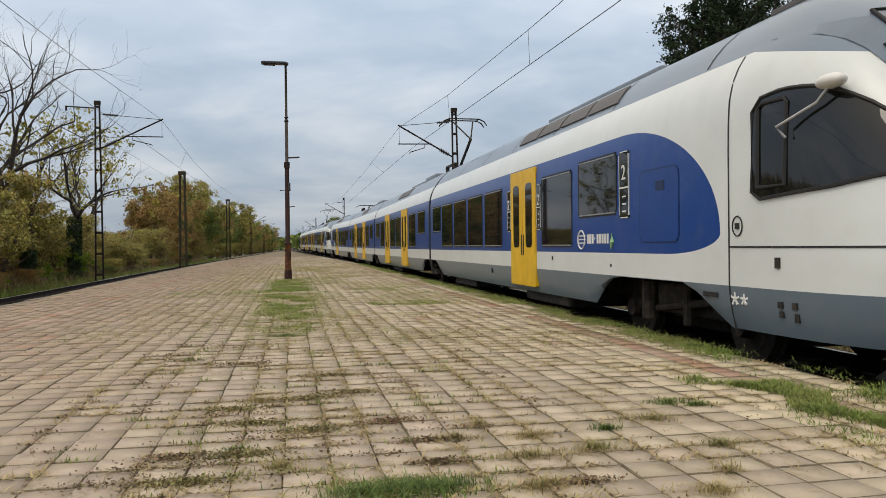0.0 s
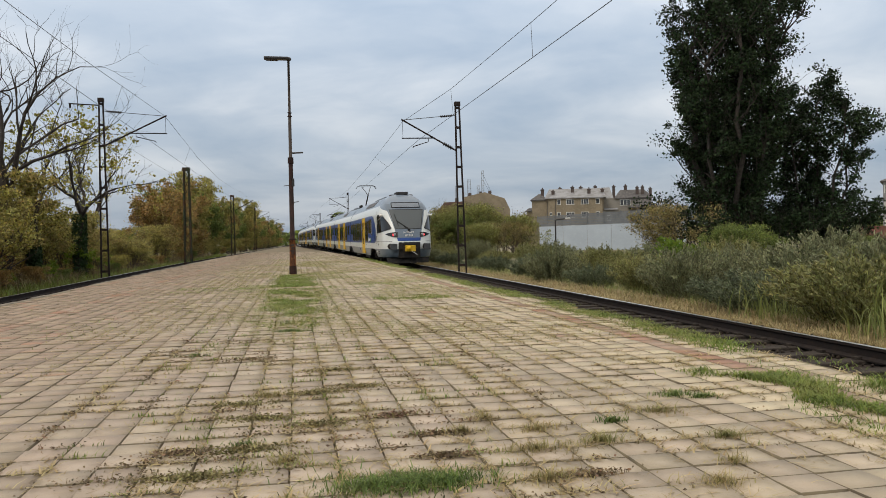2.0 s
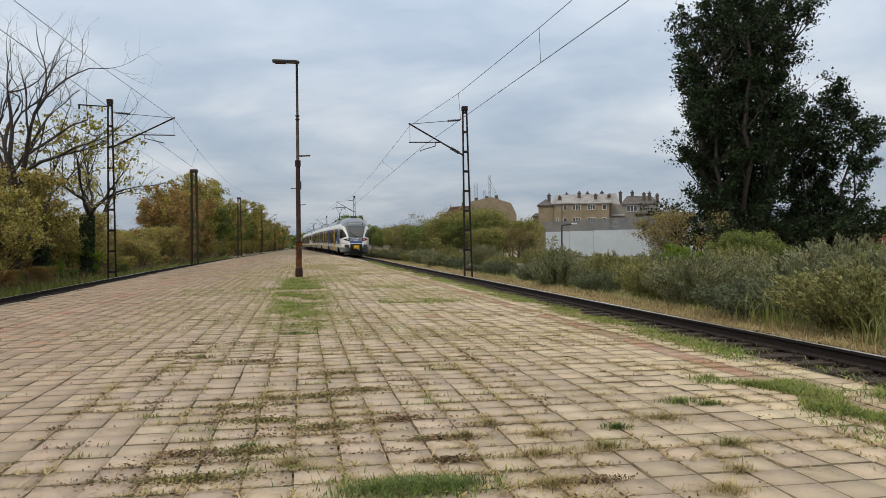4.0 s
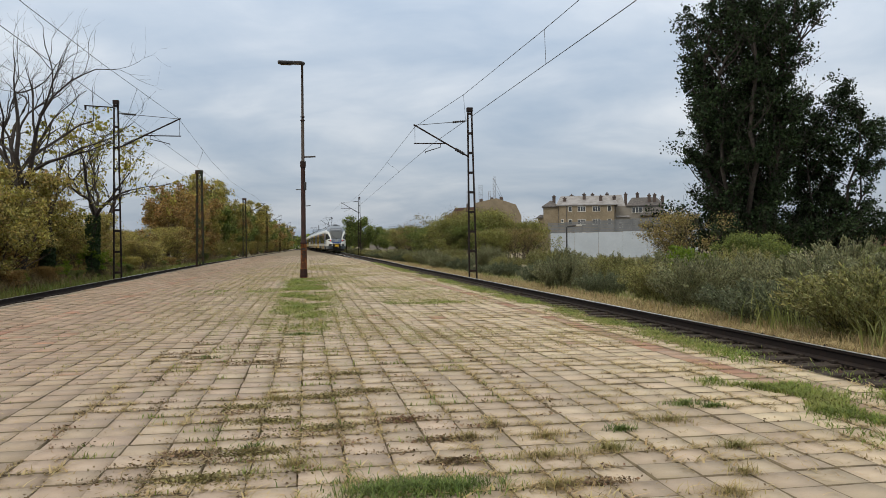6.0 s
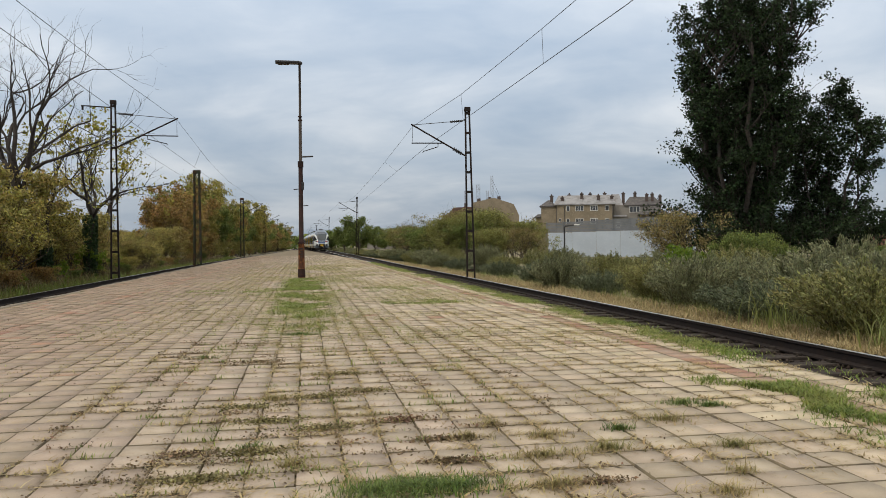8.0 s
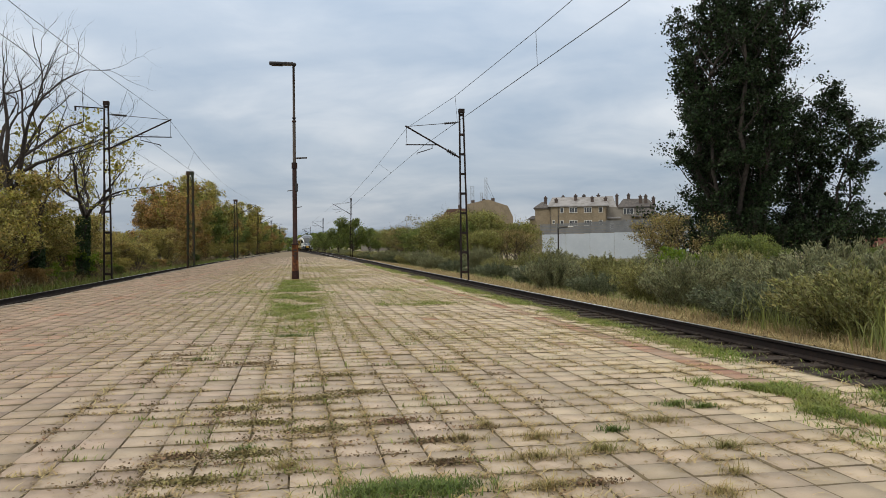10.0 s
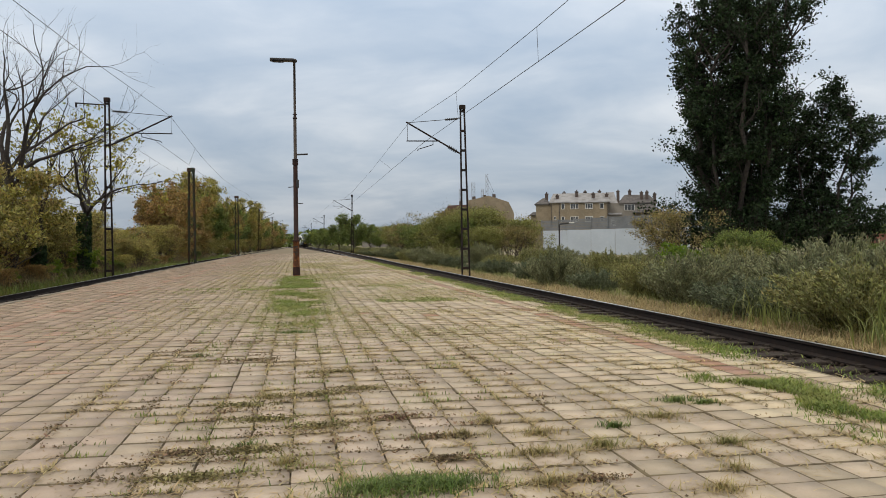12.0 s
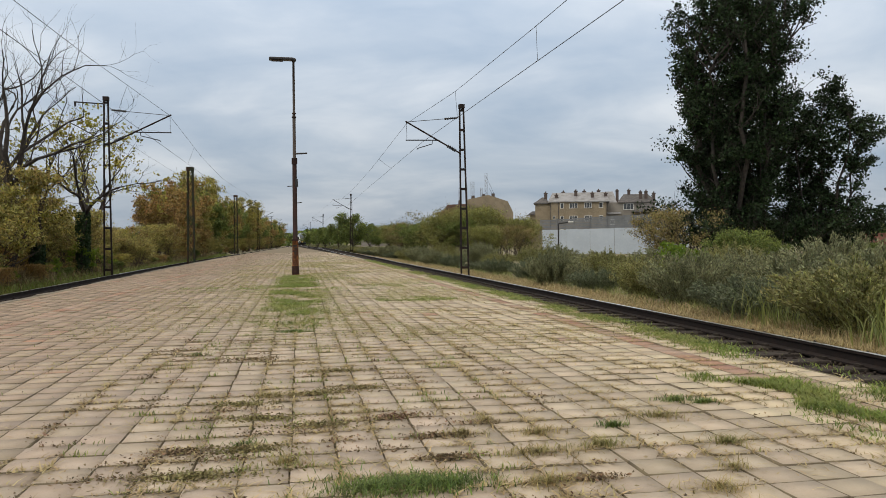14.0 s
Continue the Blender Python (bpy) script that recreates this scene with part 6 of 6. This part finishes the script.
def make_apartments():
    h = thing("apartment_building", "tan rendered apartment building with tin roofs and many chimneys", "apartment building", m=facing(20.8, 175))
    bm = bmesh.new()
    box(bm, -6.35, 6.35, 0, 10, -2, 9.9)
    box(bm, -6.5, 6.5, -0.12, 10.1, 9.6, 9.9)
    part("wall", bm, M["render_tan"], h)
    bm = bmesh.new()
    box(bm, -9.7, -6.35, 0.9, 9, -2, 9.6)
    box(bm, -11.0, -9.7, 2.5, 9, -2, 7.2)
    part("side_wing", bm, M["render_tan"], h)
    bm = roof_prism(-6.4, 6.6, 0, 10, 9.92, 12.2, 0.5)
    r = part("roof", bm, M["roof_tin"], h, "pale tin roof")
    part("wing_roof", roof_prism(-9.7, -6.5, 0.9, 9, 9.65, 11.2, 1.4), M["roof_dark"], h, "dark hipped roof")
    part("annex_roof", roof_prism(-11, -9.7, 2.5, 9, 7.25, 8.0, 0.3), M["roof_dark"], h)
    for u, v, z in ((-7.4, 4, 12.2), (-4.9, 2, 11.6), (-3.4, 6, 12.5), (-0.5, 3, 12.5), (1.4, 5.5, 12.6), (3.2, 2, 11.9), (4.7, 6, 12.7), (6.2, 2.5, 11.8)):
        chimney(r, u, v, 10, z)
    for u, w, n in ((-3.6, 0.7, 1), (-1.05, 1.7, 3), (2.2, 1.6, 3), (5.05, 0.8, 1)):
        face_window(h, u, 8.95, w, 1.05, n)
        face_window(h, u, 6.0, w, 1.1, n)
        face_window(h, u, 3.0, w, 1.1, n)
    face_window(h, -5.4, 6.3, 0.45, 0.6)
    for x in (-6.2, -4.4, 6.2):
        bm = bmesh.new()
        tube(bm, [(x, -0.12, -2), (x, -0.12, 9.7)], 0.06, 6)
        part("downpipe", bm, M["roof_dark"], h)
    g = thing("apartment_building", "grey rendered apartment house with a steep tin gable roof", "apartment building", m=facing(20.8, 175))
    bm = bmesh.new()
    box(bm, 6.5, 17, 2.0, 12, -2, 9.6)
    part("wall", bm, M["render_grey"], g)
    bm = bmesh.new()
    p = [bm.verts.new(c) for c in ((6.5, 1.6, 7.0), (9.6, 1.6, 7.0), (8.0, 7, 12.4), (6.5, 7, 12.4), (6.5, 12, 7.0), (9.6, 12, 7.0))]
    for f in ((0, 1, 2, 3), (3, 2, 5, 4), (1, 5, 2), (0, 3, 4)):
        bm.faces.new([p[k] for k in f])
    part("gable_roof", bm, M["roof_tin"], g, "steep pale tin roof")
    part("roof", roof_prism(9.2, 17, 2, 12, 9.62, 11.7, 1.2), M["roof_dark"], g, "dark tiled roof")
    part("porch_roof", roof_prism(12.2, 18, -1.5, 3, 7.4, 9.2, 2.4), M["roof_dark"], g, "dark hipped roof")
    face_window(g, 11.2, 8.6, 2.2, 1.2, 3, 2.0), face_window(g, 7.6, 5.2, 0.8, 1.1, 1, 2.0), face_window(g, 10.5, 5.2, 0.8, 1.1, 1, 2.0)
    for u, v, z in ((8.9, 6, 12.6), (11.6, 7, 12.7), (14.0, 4, 12.1), (15.2, 4, 12.2), (17.0, 5, 11.8)):
        chimney(g, u, v, 9.8, z, 0.65)


def make_tower_house():
    h = thing("office_building", "tan gabled building with antenna masts on its roof", "building", m=facing(14.3, 230))
    bm = bmesh.new()
    pts = [(-7, -2), (6.9, -2), (6.9, 9.6), (5.3, 13.0), (-0.6, 15.0), (-7, 13.6)]
    a = [bm.verts.new((u, 0, z)) for u, z in pts]
    b = [bm.verts.new((u, 14, z)) for u, z in pts]
    bm.faces.new(a), bm.faces.new(b[::-1])
    for k in range(len(pts)):
        bm.faces.new((a[k], b[k], b[(k + 1) % len(pts)], a[(k + 1) % len(pts)]))
    bmesh.ops.recalc_face_normals(bm, faces=bm.faces)
    part("wall", bm, M["render_tan"], h)
    bm = bmesh.new()
    pts = [(-15.0, 8.5), (-13.0, 12.2), (-7.02, 12.4), (-7.02, 8.5)]
    a = [bm.verts.new((u, 0.6, z)) for u, z in pts]
    b = [bm.verts.new((u, 13, z)) for u, z in pts]
    bm.faces.new(a), bm.faces.new(b[::-1])
    for k in range(4):
        bm.faces.new((a[k], b[k], b[(k + 1) % 4], a[(k + 1) % 4]))
    bmesh.ops.recalc_face_normals(bm, faces=bm.faces)
    part("mansard_roof", bm, M["roof_brown"], h, "brown tiled mansard roof")
    bm = bmesh.new()
    box(bm, -14.2, -7.05, 1.5, 12, -2, 8.5)
    part("side_wall", bm, M["render_grey"], h)
    for u, v, z0, z1, w in ((-1.2, 4, 14.2, 21.8, 0.7), (-5.4, 5, 13.6, 19.3, 1.0), (-9.2, 5, 12.2, 17.4, 0.8), (-2.6, 3, 14.2, 17.2, 0.7), (-7.3, 6, 12.4, 18.4, 0.5)):
        bm = bmesh.new()
        for i in range(4):
            x, y = (1, 1, -1, -1)[i] * w / 2, (1, -1, -1, 1)[i] * w / 2
            tube(bm, [(u + x, v + y, z0), (u + x, v + y, z1)], 0.045, 4)
        n = int((z1 - z0) / 0.7)
        for k in range(n):
            za, zb = z0 + (z1 - z0) * k / n, z0 + (z1 - z0) * (k + 1) / n
            s = 1 if k % 2 else -1
            tube(bm, [(u - s * w / 2, v - w / 2, za), (u + s * w / 2, v - w / 2, zb)], 0.03, 4)
            tube(bm, [(u - w / 2, v - w / 2, zb), (u + w / 2, v - w / 2, zb)], 0.03, 4)
        part("antenna_mast", bm, M["roof_tin"], h, "thin lattice antenna mast")
    for u, z in ((0.9, 15.6), (-2.0, 15.4), (-9.2, 13.6), (-5.2, 15.0)):
        bm = bmesh.new()
        box(bm, u - 0.5, u + 0.5, 3, 4, 12.3, z)
        part("roof_cabinet", bm, M["brick"], h)
    bm = bmesh.new()
    tube(bm, [(-1.2, 4, 21.0), (1.6, 4, 14.6)], 0.03, 4)
    tube(bm, [(-1.2, 4, 19.0), (1.2, 4, 14.6)], 0.03, 4)
    part("guy_wire", bm, M["wire"], h)


def make_wall():
    w = thing("boundary_wall", "pale blue-white panel wall topped by a grey slatted screen", "wall", m=facing(21.4, 90))
    for k in range(6):
        u0 = -5.1 + 2.75 * k
        bm = bmesh.new()
        box(bm, u0 + 0.012, u0 + 2.738, -0.1 + 0.002 * (k % 2), 0.1, -0.7, 2.33 + 0.05 * k)
        part("panel", bm, M["white_wall"], w)
    for k in range(9):
        u0 = -5.3 + 1.9 * k
        top = 3.55 + 0.08 * min(k, 6)
        for j in range(7):
            z = 2.36 + 0.05 * k * 0.7 + (top - 2.36 - 0.035 * k) * j / 7
            bm = bmesh.new()
            box(bm, u0, u0 + 1.88, 0.3, 0.33, z, z + (top - 2.4) / 7 - 0.03)
            part("slat", bm, M["barrier"], w)
        bm = bmesh.new()
        box(bm, u0 - 0.05, u0 + 0.05, 0.2, 0.42, 1.2, top + 0.05)
        part("post", bm, M["barrier"], w)
    lamp = thing("street_lamp", "dark slim street lamp with a bent arm", "street lamp", m=facing(19.35, 62))
    bm = bmesh.new()
    tube(bm, [(0, 0, GROUND), (0, 0, 2.40), (0.06, 0, 2.46), (0.8, 0, 2.55)], 0.06, 8)
    part("pole", bm, M["dark"], lamp)
    bm = bmesh.new()
    box(bm, 0.75, 1.2, -0.09, 0.09, 2.52, 2.62, 0.03)
    part("lantern", bm, M["frame_white"], lamp, "pale flat lantern")


def make_far_buildings():
    h = thing("warehouse", "long low hall with a grey-green tin roof", "warehouse", m=facing(6.8, 290))
    bm = bmesh.new()
    box(bm, -11, 16, 0, 30, -1, 5.4)
    part("wall", bm, M["render_grey"], h)
    part("roof", roof_prism(-11, 16, 0, 30, 5.5, 7.9, 2.0, 0.6), M["roof_green"], h, "grey-green tin roof")
    h = thing("office_block", "grey office block with pale window bands", "building", m=facing(43.4, 140))
    bm = bmesh.new()
    box(bm, -6, 30, 0, 20, -1, 8.9)
    part("wall", bm, M["roof_tin"], h)
    for k in range(3):
        bm = bmesh.new()
        box(bm, -5.8, 30, -0.12, 0.1, 1.6 + 2.7 * k, 2.9 + 2.7 * k)
        part("window_band", bm, M["pane"], h)
        for j in range(12):
            bm = bmesh.new()
            box(bm, -5.8 + 3 * j, -5.65 + 3 * j, -0.2, 0.0, 1.6 + 2.7 * k, 2.9 + 2.7 * k)
            part("mullion", bm, M["frame_white"], h)
    part("roof", roof_prism(-6, 30, 0, 20, 8.95, 11.0, 3, 0.4), M["roof_dark"], h)
    w = thing("brick_wall", "weathered red brick yard wall", "wall", m=facing(41.5, 70))
    bm = bmesh.new()
    box(bm, -2.5, 9, 0, 0.35, -0.8, 1.35)
    box(bm, -2.6, 9, -0.05, 0.4, 1.35, 1.45)
    part("wall", bm, M["red_wall"], w)
    # distant woods close the view
    rng = np.random.default_rng(71)
    n = 26000
    a = rng.uniform(-75, 75, n)
    d = rng.uniform(360, 430, n)
    hh = 7.0 + 2.2 * np.array([noise.noise(Vector((v * 0.35, 0, 0))) for v in a])
    z = GROUND + hh * rng.random(n) ** 0.6
    c = np.stack([d * np.sin(np.radians(a)), d * np.cos(np.radians(a)), z], 1)
    v, f = leaf_quads(c, 2.6, 1.8, rng)
    tagged(part("distant_woods", arrays("distant_woods", v, f, M["leaf_green"]), None), "distant belt of green trees", "woods", kind="stuff")


make_apartments()
make_tower_house()
make_wall()
make_far_buildings()


# ---- pavers, weeds and grass on the platform ----
PAVER_X, PAVER_Y = 0.2305, 0.2275
X_FIRST, Y_FIRST = 0.183, 3.487


def paver_corners(rng, n):
    """Slightly uneven square stones: bevelled tops, 8 corners each."""
    quad = lambda gap: np.array([[-1, -1], [1, -1], [1, 1], [-1, 1]]) * (np.array([PAVER_X, PAVER_Y]) * 0.5 - np.array(gap))
    low, top = quad((0.003, 0.0045)), quad((0.005, 0.0065))
    v = np.zeros((n, 8, 3))
    v[:, :4, :2], v[:, 4:, :2] = low, top
    v[:, :4, 2] = -0.026
    v[:, 4:, 2] = 0.0
    tilt = rng.normal(size=(n, 2)) * 0.010
    v[:, 4:, 2] += (top[None, :, 0] * tilt[:, :1] + top[None, :, 1] * tilt[:, 1:]) + rng.normal(size=(n, 1)) * 0.0025
    v[:, :, :2] += rng.normal(size=(n, 1, 2)) * 0.003
    return v


PAVER_FACES = np.array([[4, 5, 6, 7], [0, 1, 5, 4], [1, 2, 6, 5], [2, 3, 7, 6], [3, 0, 4, 7]])


def is_red(col):
    return col in (14, -18)


def make_pavers():
    rng = np.random.default_rng(51)
    cols = range(-27, 19)
    near, far = [], []
    for j in range(-64, 360):
        y = Y_FIRST + PAVER_Y * (j + 0.5)
        for i in cols:
            x = X_FIRST + PAVER_X * (i + 0.5)
            if x + PAVER_X / 2 > EDGE_R + lateral(y) + 0.01 or x - PAVER_X / 2 < edge_l(y) - 0.01:
                continue
            if -2 <= j < 14 and -7 <= i < 11:
                near.append((x, y, i))
            else:
                far.append((x, y, i))
    shapes = [arrays("paver", paver_corners(rng, 1)[0], PAVER_FACES, [M["paver_one"], M["joint"]], [0, 1, 1, 1, 1]) for _ in range(8)]
    for x, y, i in near:
        ob = part("paver", shapes[int(rng.integers(0, 8))], None, platform)
        ob.matrix_basis = Matrix.Translation((x, y, rng.normal() * 0.0015))
    P = np.array([(x, y) for x, y, _ in far])
    v = paver_corners(rng, len(far))
    v[:, :, :2] += P[:, None]
    reds = np.array([(is_red(i) and rng.random() < 0.9) or rng.random() < (0.10 if i < -12 else 0.003) for _, _, i in far])
    f = (PAVER_FACES[None] + 8 * np.arange(len(far))[:, None, None]).reshape(-1, 4)
    me = arrays("paver_field", v.reshape(-1, 3), f, [M["paver"], M["paver_red"], M["joint"]], np.stack([reds.astype(int)] + [np.full(len(far), 2)] * 4, 1).ravel())
    tagged(part("paver_field", me, None, platform), "worn tan and reddish concrete pavers", kind="stuff")


M["paver_one"] = material("paver_single", (0.39, 0.322, 0.248), 0.85, vary=[(7, (0.44, 0.38, 0.315), 0.45, 0.8), (60, (0.28, 0.23, 0.18), 0.55, 0.8)], bump=0.5, bump_scale=90, obj=0.16, sides=((0.31, 0.24, 0.18), (0.46, 0.39, 0.28)))


def joint_points(rng, n, x0, x1, y0, y1, across=0.75):
    """Points scattered along the joints between the pavers."""
    x, y = rng.uniform(x0, x1, n), rng.uniform(y0, y1, n)
    snap = rng.random(n) < across
    jy = Y_FIRST + PAVER_Y * np.round((y - Y_FIRST) / PAVER_Y)
    jx = X_FIRST + PAVER_X * np.round((x - X_FIRST) / PAVER_X)
    y = np.where(snap, jy + rng.normal(size=n) * 0.016, y)
    x = np.where(snap, x, jx + rng.normal(size=n) * 0.014)
    return np.stack([x, y, np.zeros(n)], 1)


def clumped(rng, pts, scale, cut, seed):
    """Keep the points where a broad noise is high."""
    keep = [noise.noise(Vector((p[0] * scale + seed, p[1] * scale * 0.8, seed))) + g > cut for p, g in zip(pts, rng.normal(size=len(pts)) * 0.13)]
    return pts[np.array(keep)]


def mat_of(rng, c, r, n, flat=0.5):
    a, s = rng.uniform(0, 6.28, n), np.abs(rng.normal(size=n)) * 0.5
    return np.stack([c[0] + np.cos(a) * s * r, c[1] + np.sin(a) * s * r * flat, np.zeros(n)], 1)


def mats(name, pts, size, rng, mat):
    """Low weeds: small leaves lying close over the stones."""
    c = pts + np.stack([np.zeros(len(pts)), np.zeros(len(pts)), 0.004 + 0.022 * rng.random(len(pts)) ** 2], 1)
    axis = rng.normal(size=(len(pts), 3)) * np.array([1, 1, 0.25])
    v, f = leaf_quads(c, size, size * 0.5, rng, 0.1, axis)
    return part(name, arrays(name, v, f, M[mat]), None)


def make_weeds():
    rng = np.random.default_rng(61)
    lay = np.concatenate
    # withered grass lying in the joints, in ragged mats
    pts = lay([clumped(rng, clumped(rng, joint_points(rng, 80000, -1.5, 1.7, 2.9, 9, 0.8), 3.4, 0.30, 3.3), 0.8, -0.1, 8.2),
               clumped(rng, clumped(rng, joint_points(rng, 60000, -4.5, 4.0, 3.0, 14, 0.8), 3.0, 0.38, 7.1), 0.5, -0.1, 1.2),
               clumped(rng, joint_points(rng, 30000, -4.5, 4.0, 9, 34, 0.9), 1.6, 0.30, 1.7)])
    pts[:, :2] += rng.normal(size=(len(pts), 2)) * 0.02
    half = len(pts) // 2
    order = rng.permutation(len(pts))
    tagged(mats("weed_mats", pts[order[: half * 3 // 4]], 0.022, rng, "weed_mat"), "low brown-green weeds lying in the paver joints", "weeds", kind="stuff")
    tagged(blades("dead_grass", pts[order[half:half + half // 3]], 0.012, 4.0, 0.005, rng, "grass_dead"), "withered brown grass in the paver joints", "grass", kind="stuff")
    pts = lay([clumped(rng, joint_points(rng, 36000, -0.3, 4.2, 3.0, 12, 0.5), 2.2, 0.08, 11.1), clumped(rng, joint_points(rng, 60000, -2.5, 4.2, 7, 45, 0.4), 0.9, 0.02, 5.5),
               clumped(rng, joint_points(rng, 18000, -1.5, 1.5, 3.0, 8, 0.6), 2.4, 0.16, 31.0)])
    tagged(blades("straw", pts, 0.016, 4.5, 0.010, rng, "grass_dry"), "pale straw scattered over the pavers", "grass", kind="stuff")
    n = 10000
    pts = np.stack([rng.uniform(-2.5, 4.0, n), 2.8 + 9 * rng.random(n) ** 1.5, np.full(n, 0.002)], 1)
    pts = clumped(rng, pts, 1.2, -0.05, 14.0)
    tagged(blades("straw_stalks", pts, 0.010, 9.0, 0.006, rng, "grass_dry"), "long pale stalks strewn over the pavers", "straw", kind="stuff")
    pts = lay([clumped(rng, joint_points(rng, 14000, -1.2, 1.4, 3, 12, 0.9), 2.8, 0.28, 21.0), clumped(rng, joint_points(rng, 14000, -4.5, 4.0, 3, 30), 2.0, 0.34, 17.0)])
    tagged(blades("joint_grass", pts, 0.03, 1.3, 0.006, rng, "grass_green"), "short green grass in the paver joints", "grass", kind="stuff")
    # green strips: beside the edge, and round the lamp post
    n = 44000
    y = 3.5 + 45 * rng.random(n) ** 1.8
    x = 4.05 + rng.normal(size=n) * 0.13
    pts = clumped(rng, np.stack([x, y, np.zeros(n)], 1), 1.1, -0.22, 2.2)
    tagged(blades("edge_grass", pts, 0.03, 1.8, 0.008, rng, "grass_green"), "green grass along the platform edge", "grass", kind="stuff")
    n = 15000
    y = 3.0 + 2.6 * rng.random(n)
    x = 3.42 + rng.normal(size=n) * 0.17 - 0.04 * (y - 3.2)
    pts = clumped(rng, np.stack([x, y, np.zeros(n)], 1), 2.6, 0.0, 9.2)
    tagged(blades("grass_strip", pts, 0.035, 2.0, 0.008, rng, "grass_green"), "green grass strip over the pavers", "grass", kind="stuff")
    n = 42000
    y = 9.5 + 16 * rng.beta(1.8, 1.4, n)
    x = rng.normal(size=n) * 0.26 - 0.05
    m = n // 7
    x2, y2 = rng.uniform(-2.8, 3.4, m), 18.6 + rng.normal(size=m) * 0.7
    x3, y3 = rng.uniform(1.4, 3.0, m // 3), 14.2 + rng.normal(size=m // 3) * 0.35
    pts = clumped(rng, lay([np.stack([x, y, np.zeros(n)], 1), np.stack([x2, y2, np.zeros(m)], 1), np.stack([x3, y3, np.zeros(m // 3)], 1)]), 1.7, -0.03, 4.4)
    tagged(blades("lamp_grass", pts, 0.03, 2.0, 0.010, rng, "grass_green"), "green grass patch before the lamp post", "grass", kind="stuff")
    # thin yellow-green turf that veils the far pavers
    n = 110000
    y = 6.5 + 62 * rng.beta(1.5, 2.8, n)
    x = rng.normal(size=n) * 1.9 + 0.9
    keep = (x < 4.1) & (x > -3.6)
    pts = clumped(rng, np.stack([x, y, np.zeros(n)], 1)[keep], 0.6, -0.08, 6.6)
    tagged(blades("thin_turf", pts, 0.022, 3.0, 0.009, rng, "grass_turf"), "thin yellow-green turf over the pavers", "grass", kind="stuff")
    # single tufts that stand out
    green = [(0.47, 3.34, 0.30, 1900), (0.31, 3.33, 0.2, 700), (0.63, 3.31, 0.2, 700), (-0.30, 4.19, 0.10, 80), (1.79, 4.16, 0.09, 150), (2.48, 4.74, 0.14, 260), (2.61, 4.62, 0.12, 200), (-0.07, 9.40, 0.22, 420), (-0.96, 7.65, 0.14, 120)]
    straw = [(0.89, 4.15, 0.14, 260), (1.18, 3.70, 0.24, 520), (1.55, 3.77, 0.2, 380), (2.23, 3.69, 0.15, 300), (1.10, 3.25, 0.22, 420), (1.78, 3.01, 0.2, 320), (2.01, 3.27, 0.14, 160), (1.30, 4.09, 0.22, 320), (2.16, 4.32, 0.24, 360), (1.09, 4.44, 0.14, 180), (-0.07, 3.81, 0.16, 260), (-0.22, 5.48, 0.22, 300)]
    brown = [(1.27, 3.25, 0.16, 260), (0.73, 4.14, 0.2, 340), (0.71, 3.71, 0.2, 300), (-0.48, 3.66, 0.34, 620), (-0.27, 4.08, 0.28, 460), (-0.61, 4.10, 0.2, 260), (0.09, 4.52, 0.3, 460), (0.12, 5.50, 0.34, 480), (-0.21, 4.78, 0.34, 480), (0.28, 6.43, 0.36, 420), (0.45, 5.64, 0.3, 380), (0.57, 4.65, 0.26, 320), (-0.37, 5.23, 0.3, 360), (-0.41, 7.23, 0.3, 300)]
    for x, y, r, n in green:
        tagged(blades("grass_tuft", mat_of(rng, (x, y), r * 1.3, n), 0.032, 1.4, 0.006, rng, "grass_tuft"), "low green grass tuft between the pavers", "grass tuft", kind="stuff")
    for x, y, r, n in straw:
        tuft = thing("grass_tuft", "half-withered straw-coloured grass tuft between the pavers", "grass tuft", kind="stuff")
        blades("green_blades", mat_of(rng, (x, y), r * 0.9, n // 2), 0.040, 1.5, 0.005, rng, "grass_mixed", tuft)
        blades("dry_stalks", mat_of(rng, (x, y), r * 1.5, n // 3), 0.014, 6.0, 0.005, rng, "grass_dry", tuft)
    for x, y, r, n in brown:
        tagged(mats("weed_mat", mat_of(rng, (x, y), r * 1.1, int(n * 1.4), 0.32), 0.023, rng, "weed_olive" if n > 350 else "weed_mat"), "low brown-green weed mat on the pavers", "weed mat", kind="stuff")


make_weeds()
make_pavers()


# ---- what moves ----
def motions():
    times = [i * 0.5 for i in range(29)]
    for train, ahead in ((rear_train, 0.0), (front_train, TRAIN)):
        walk(train, [(t, along(train_y(t) + ahead)) for t in times])
        for ob in train.children:
            car = car_of(ob)
            if car:
                walk(ob, [(t, along(train_y(t) + ahead).inverted() @ along(train_y(t) + ahead, car)) for t in times])


motions()
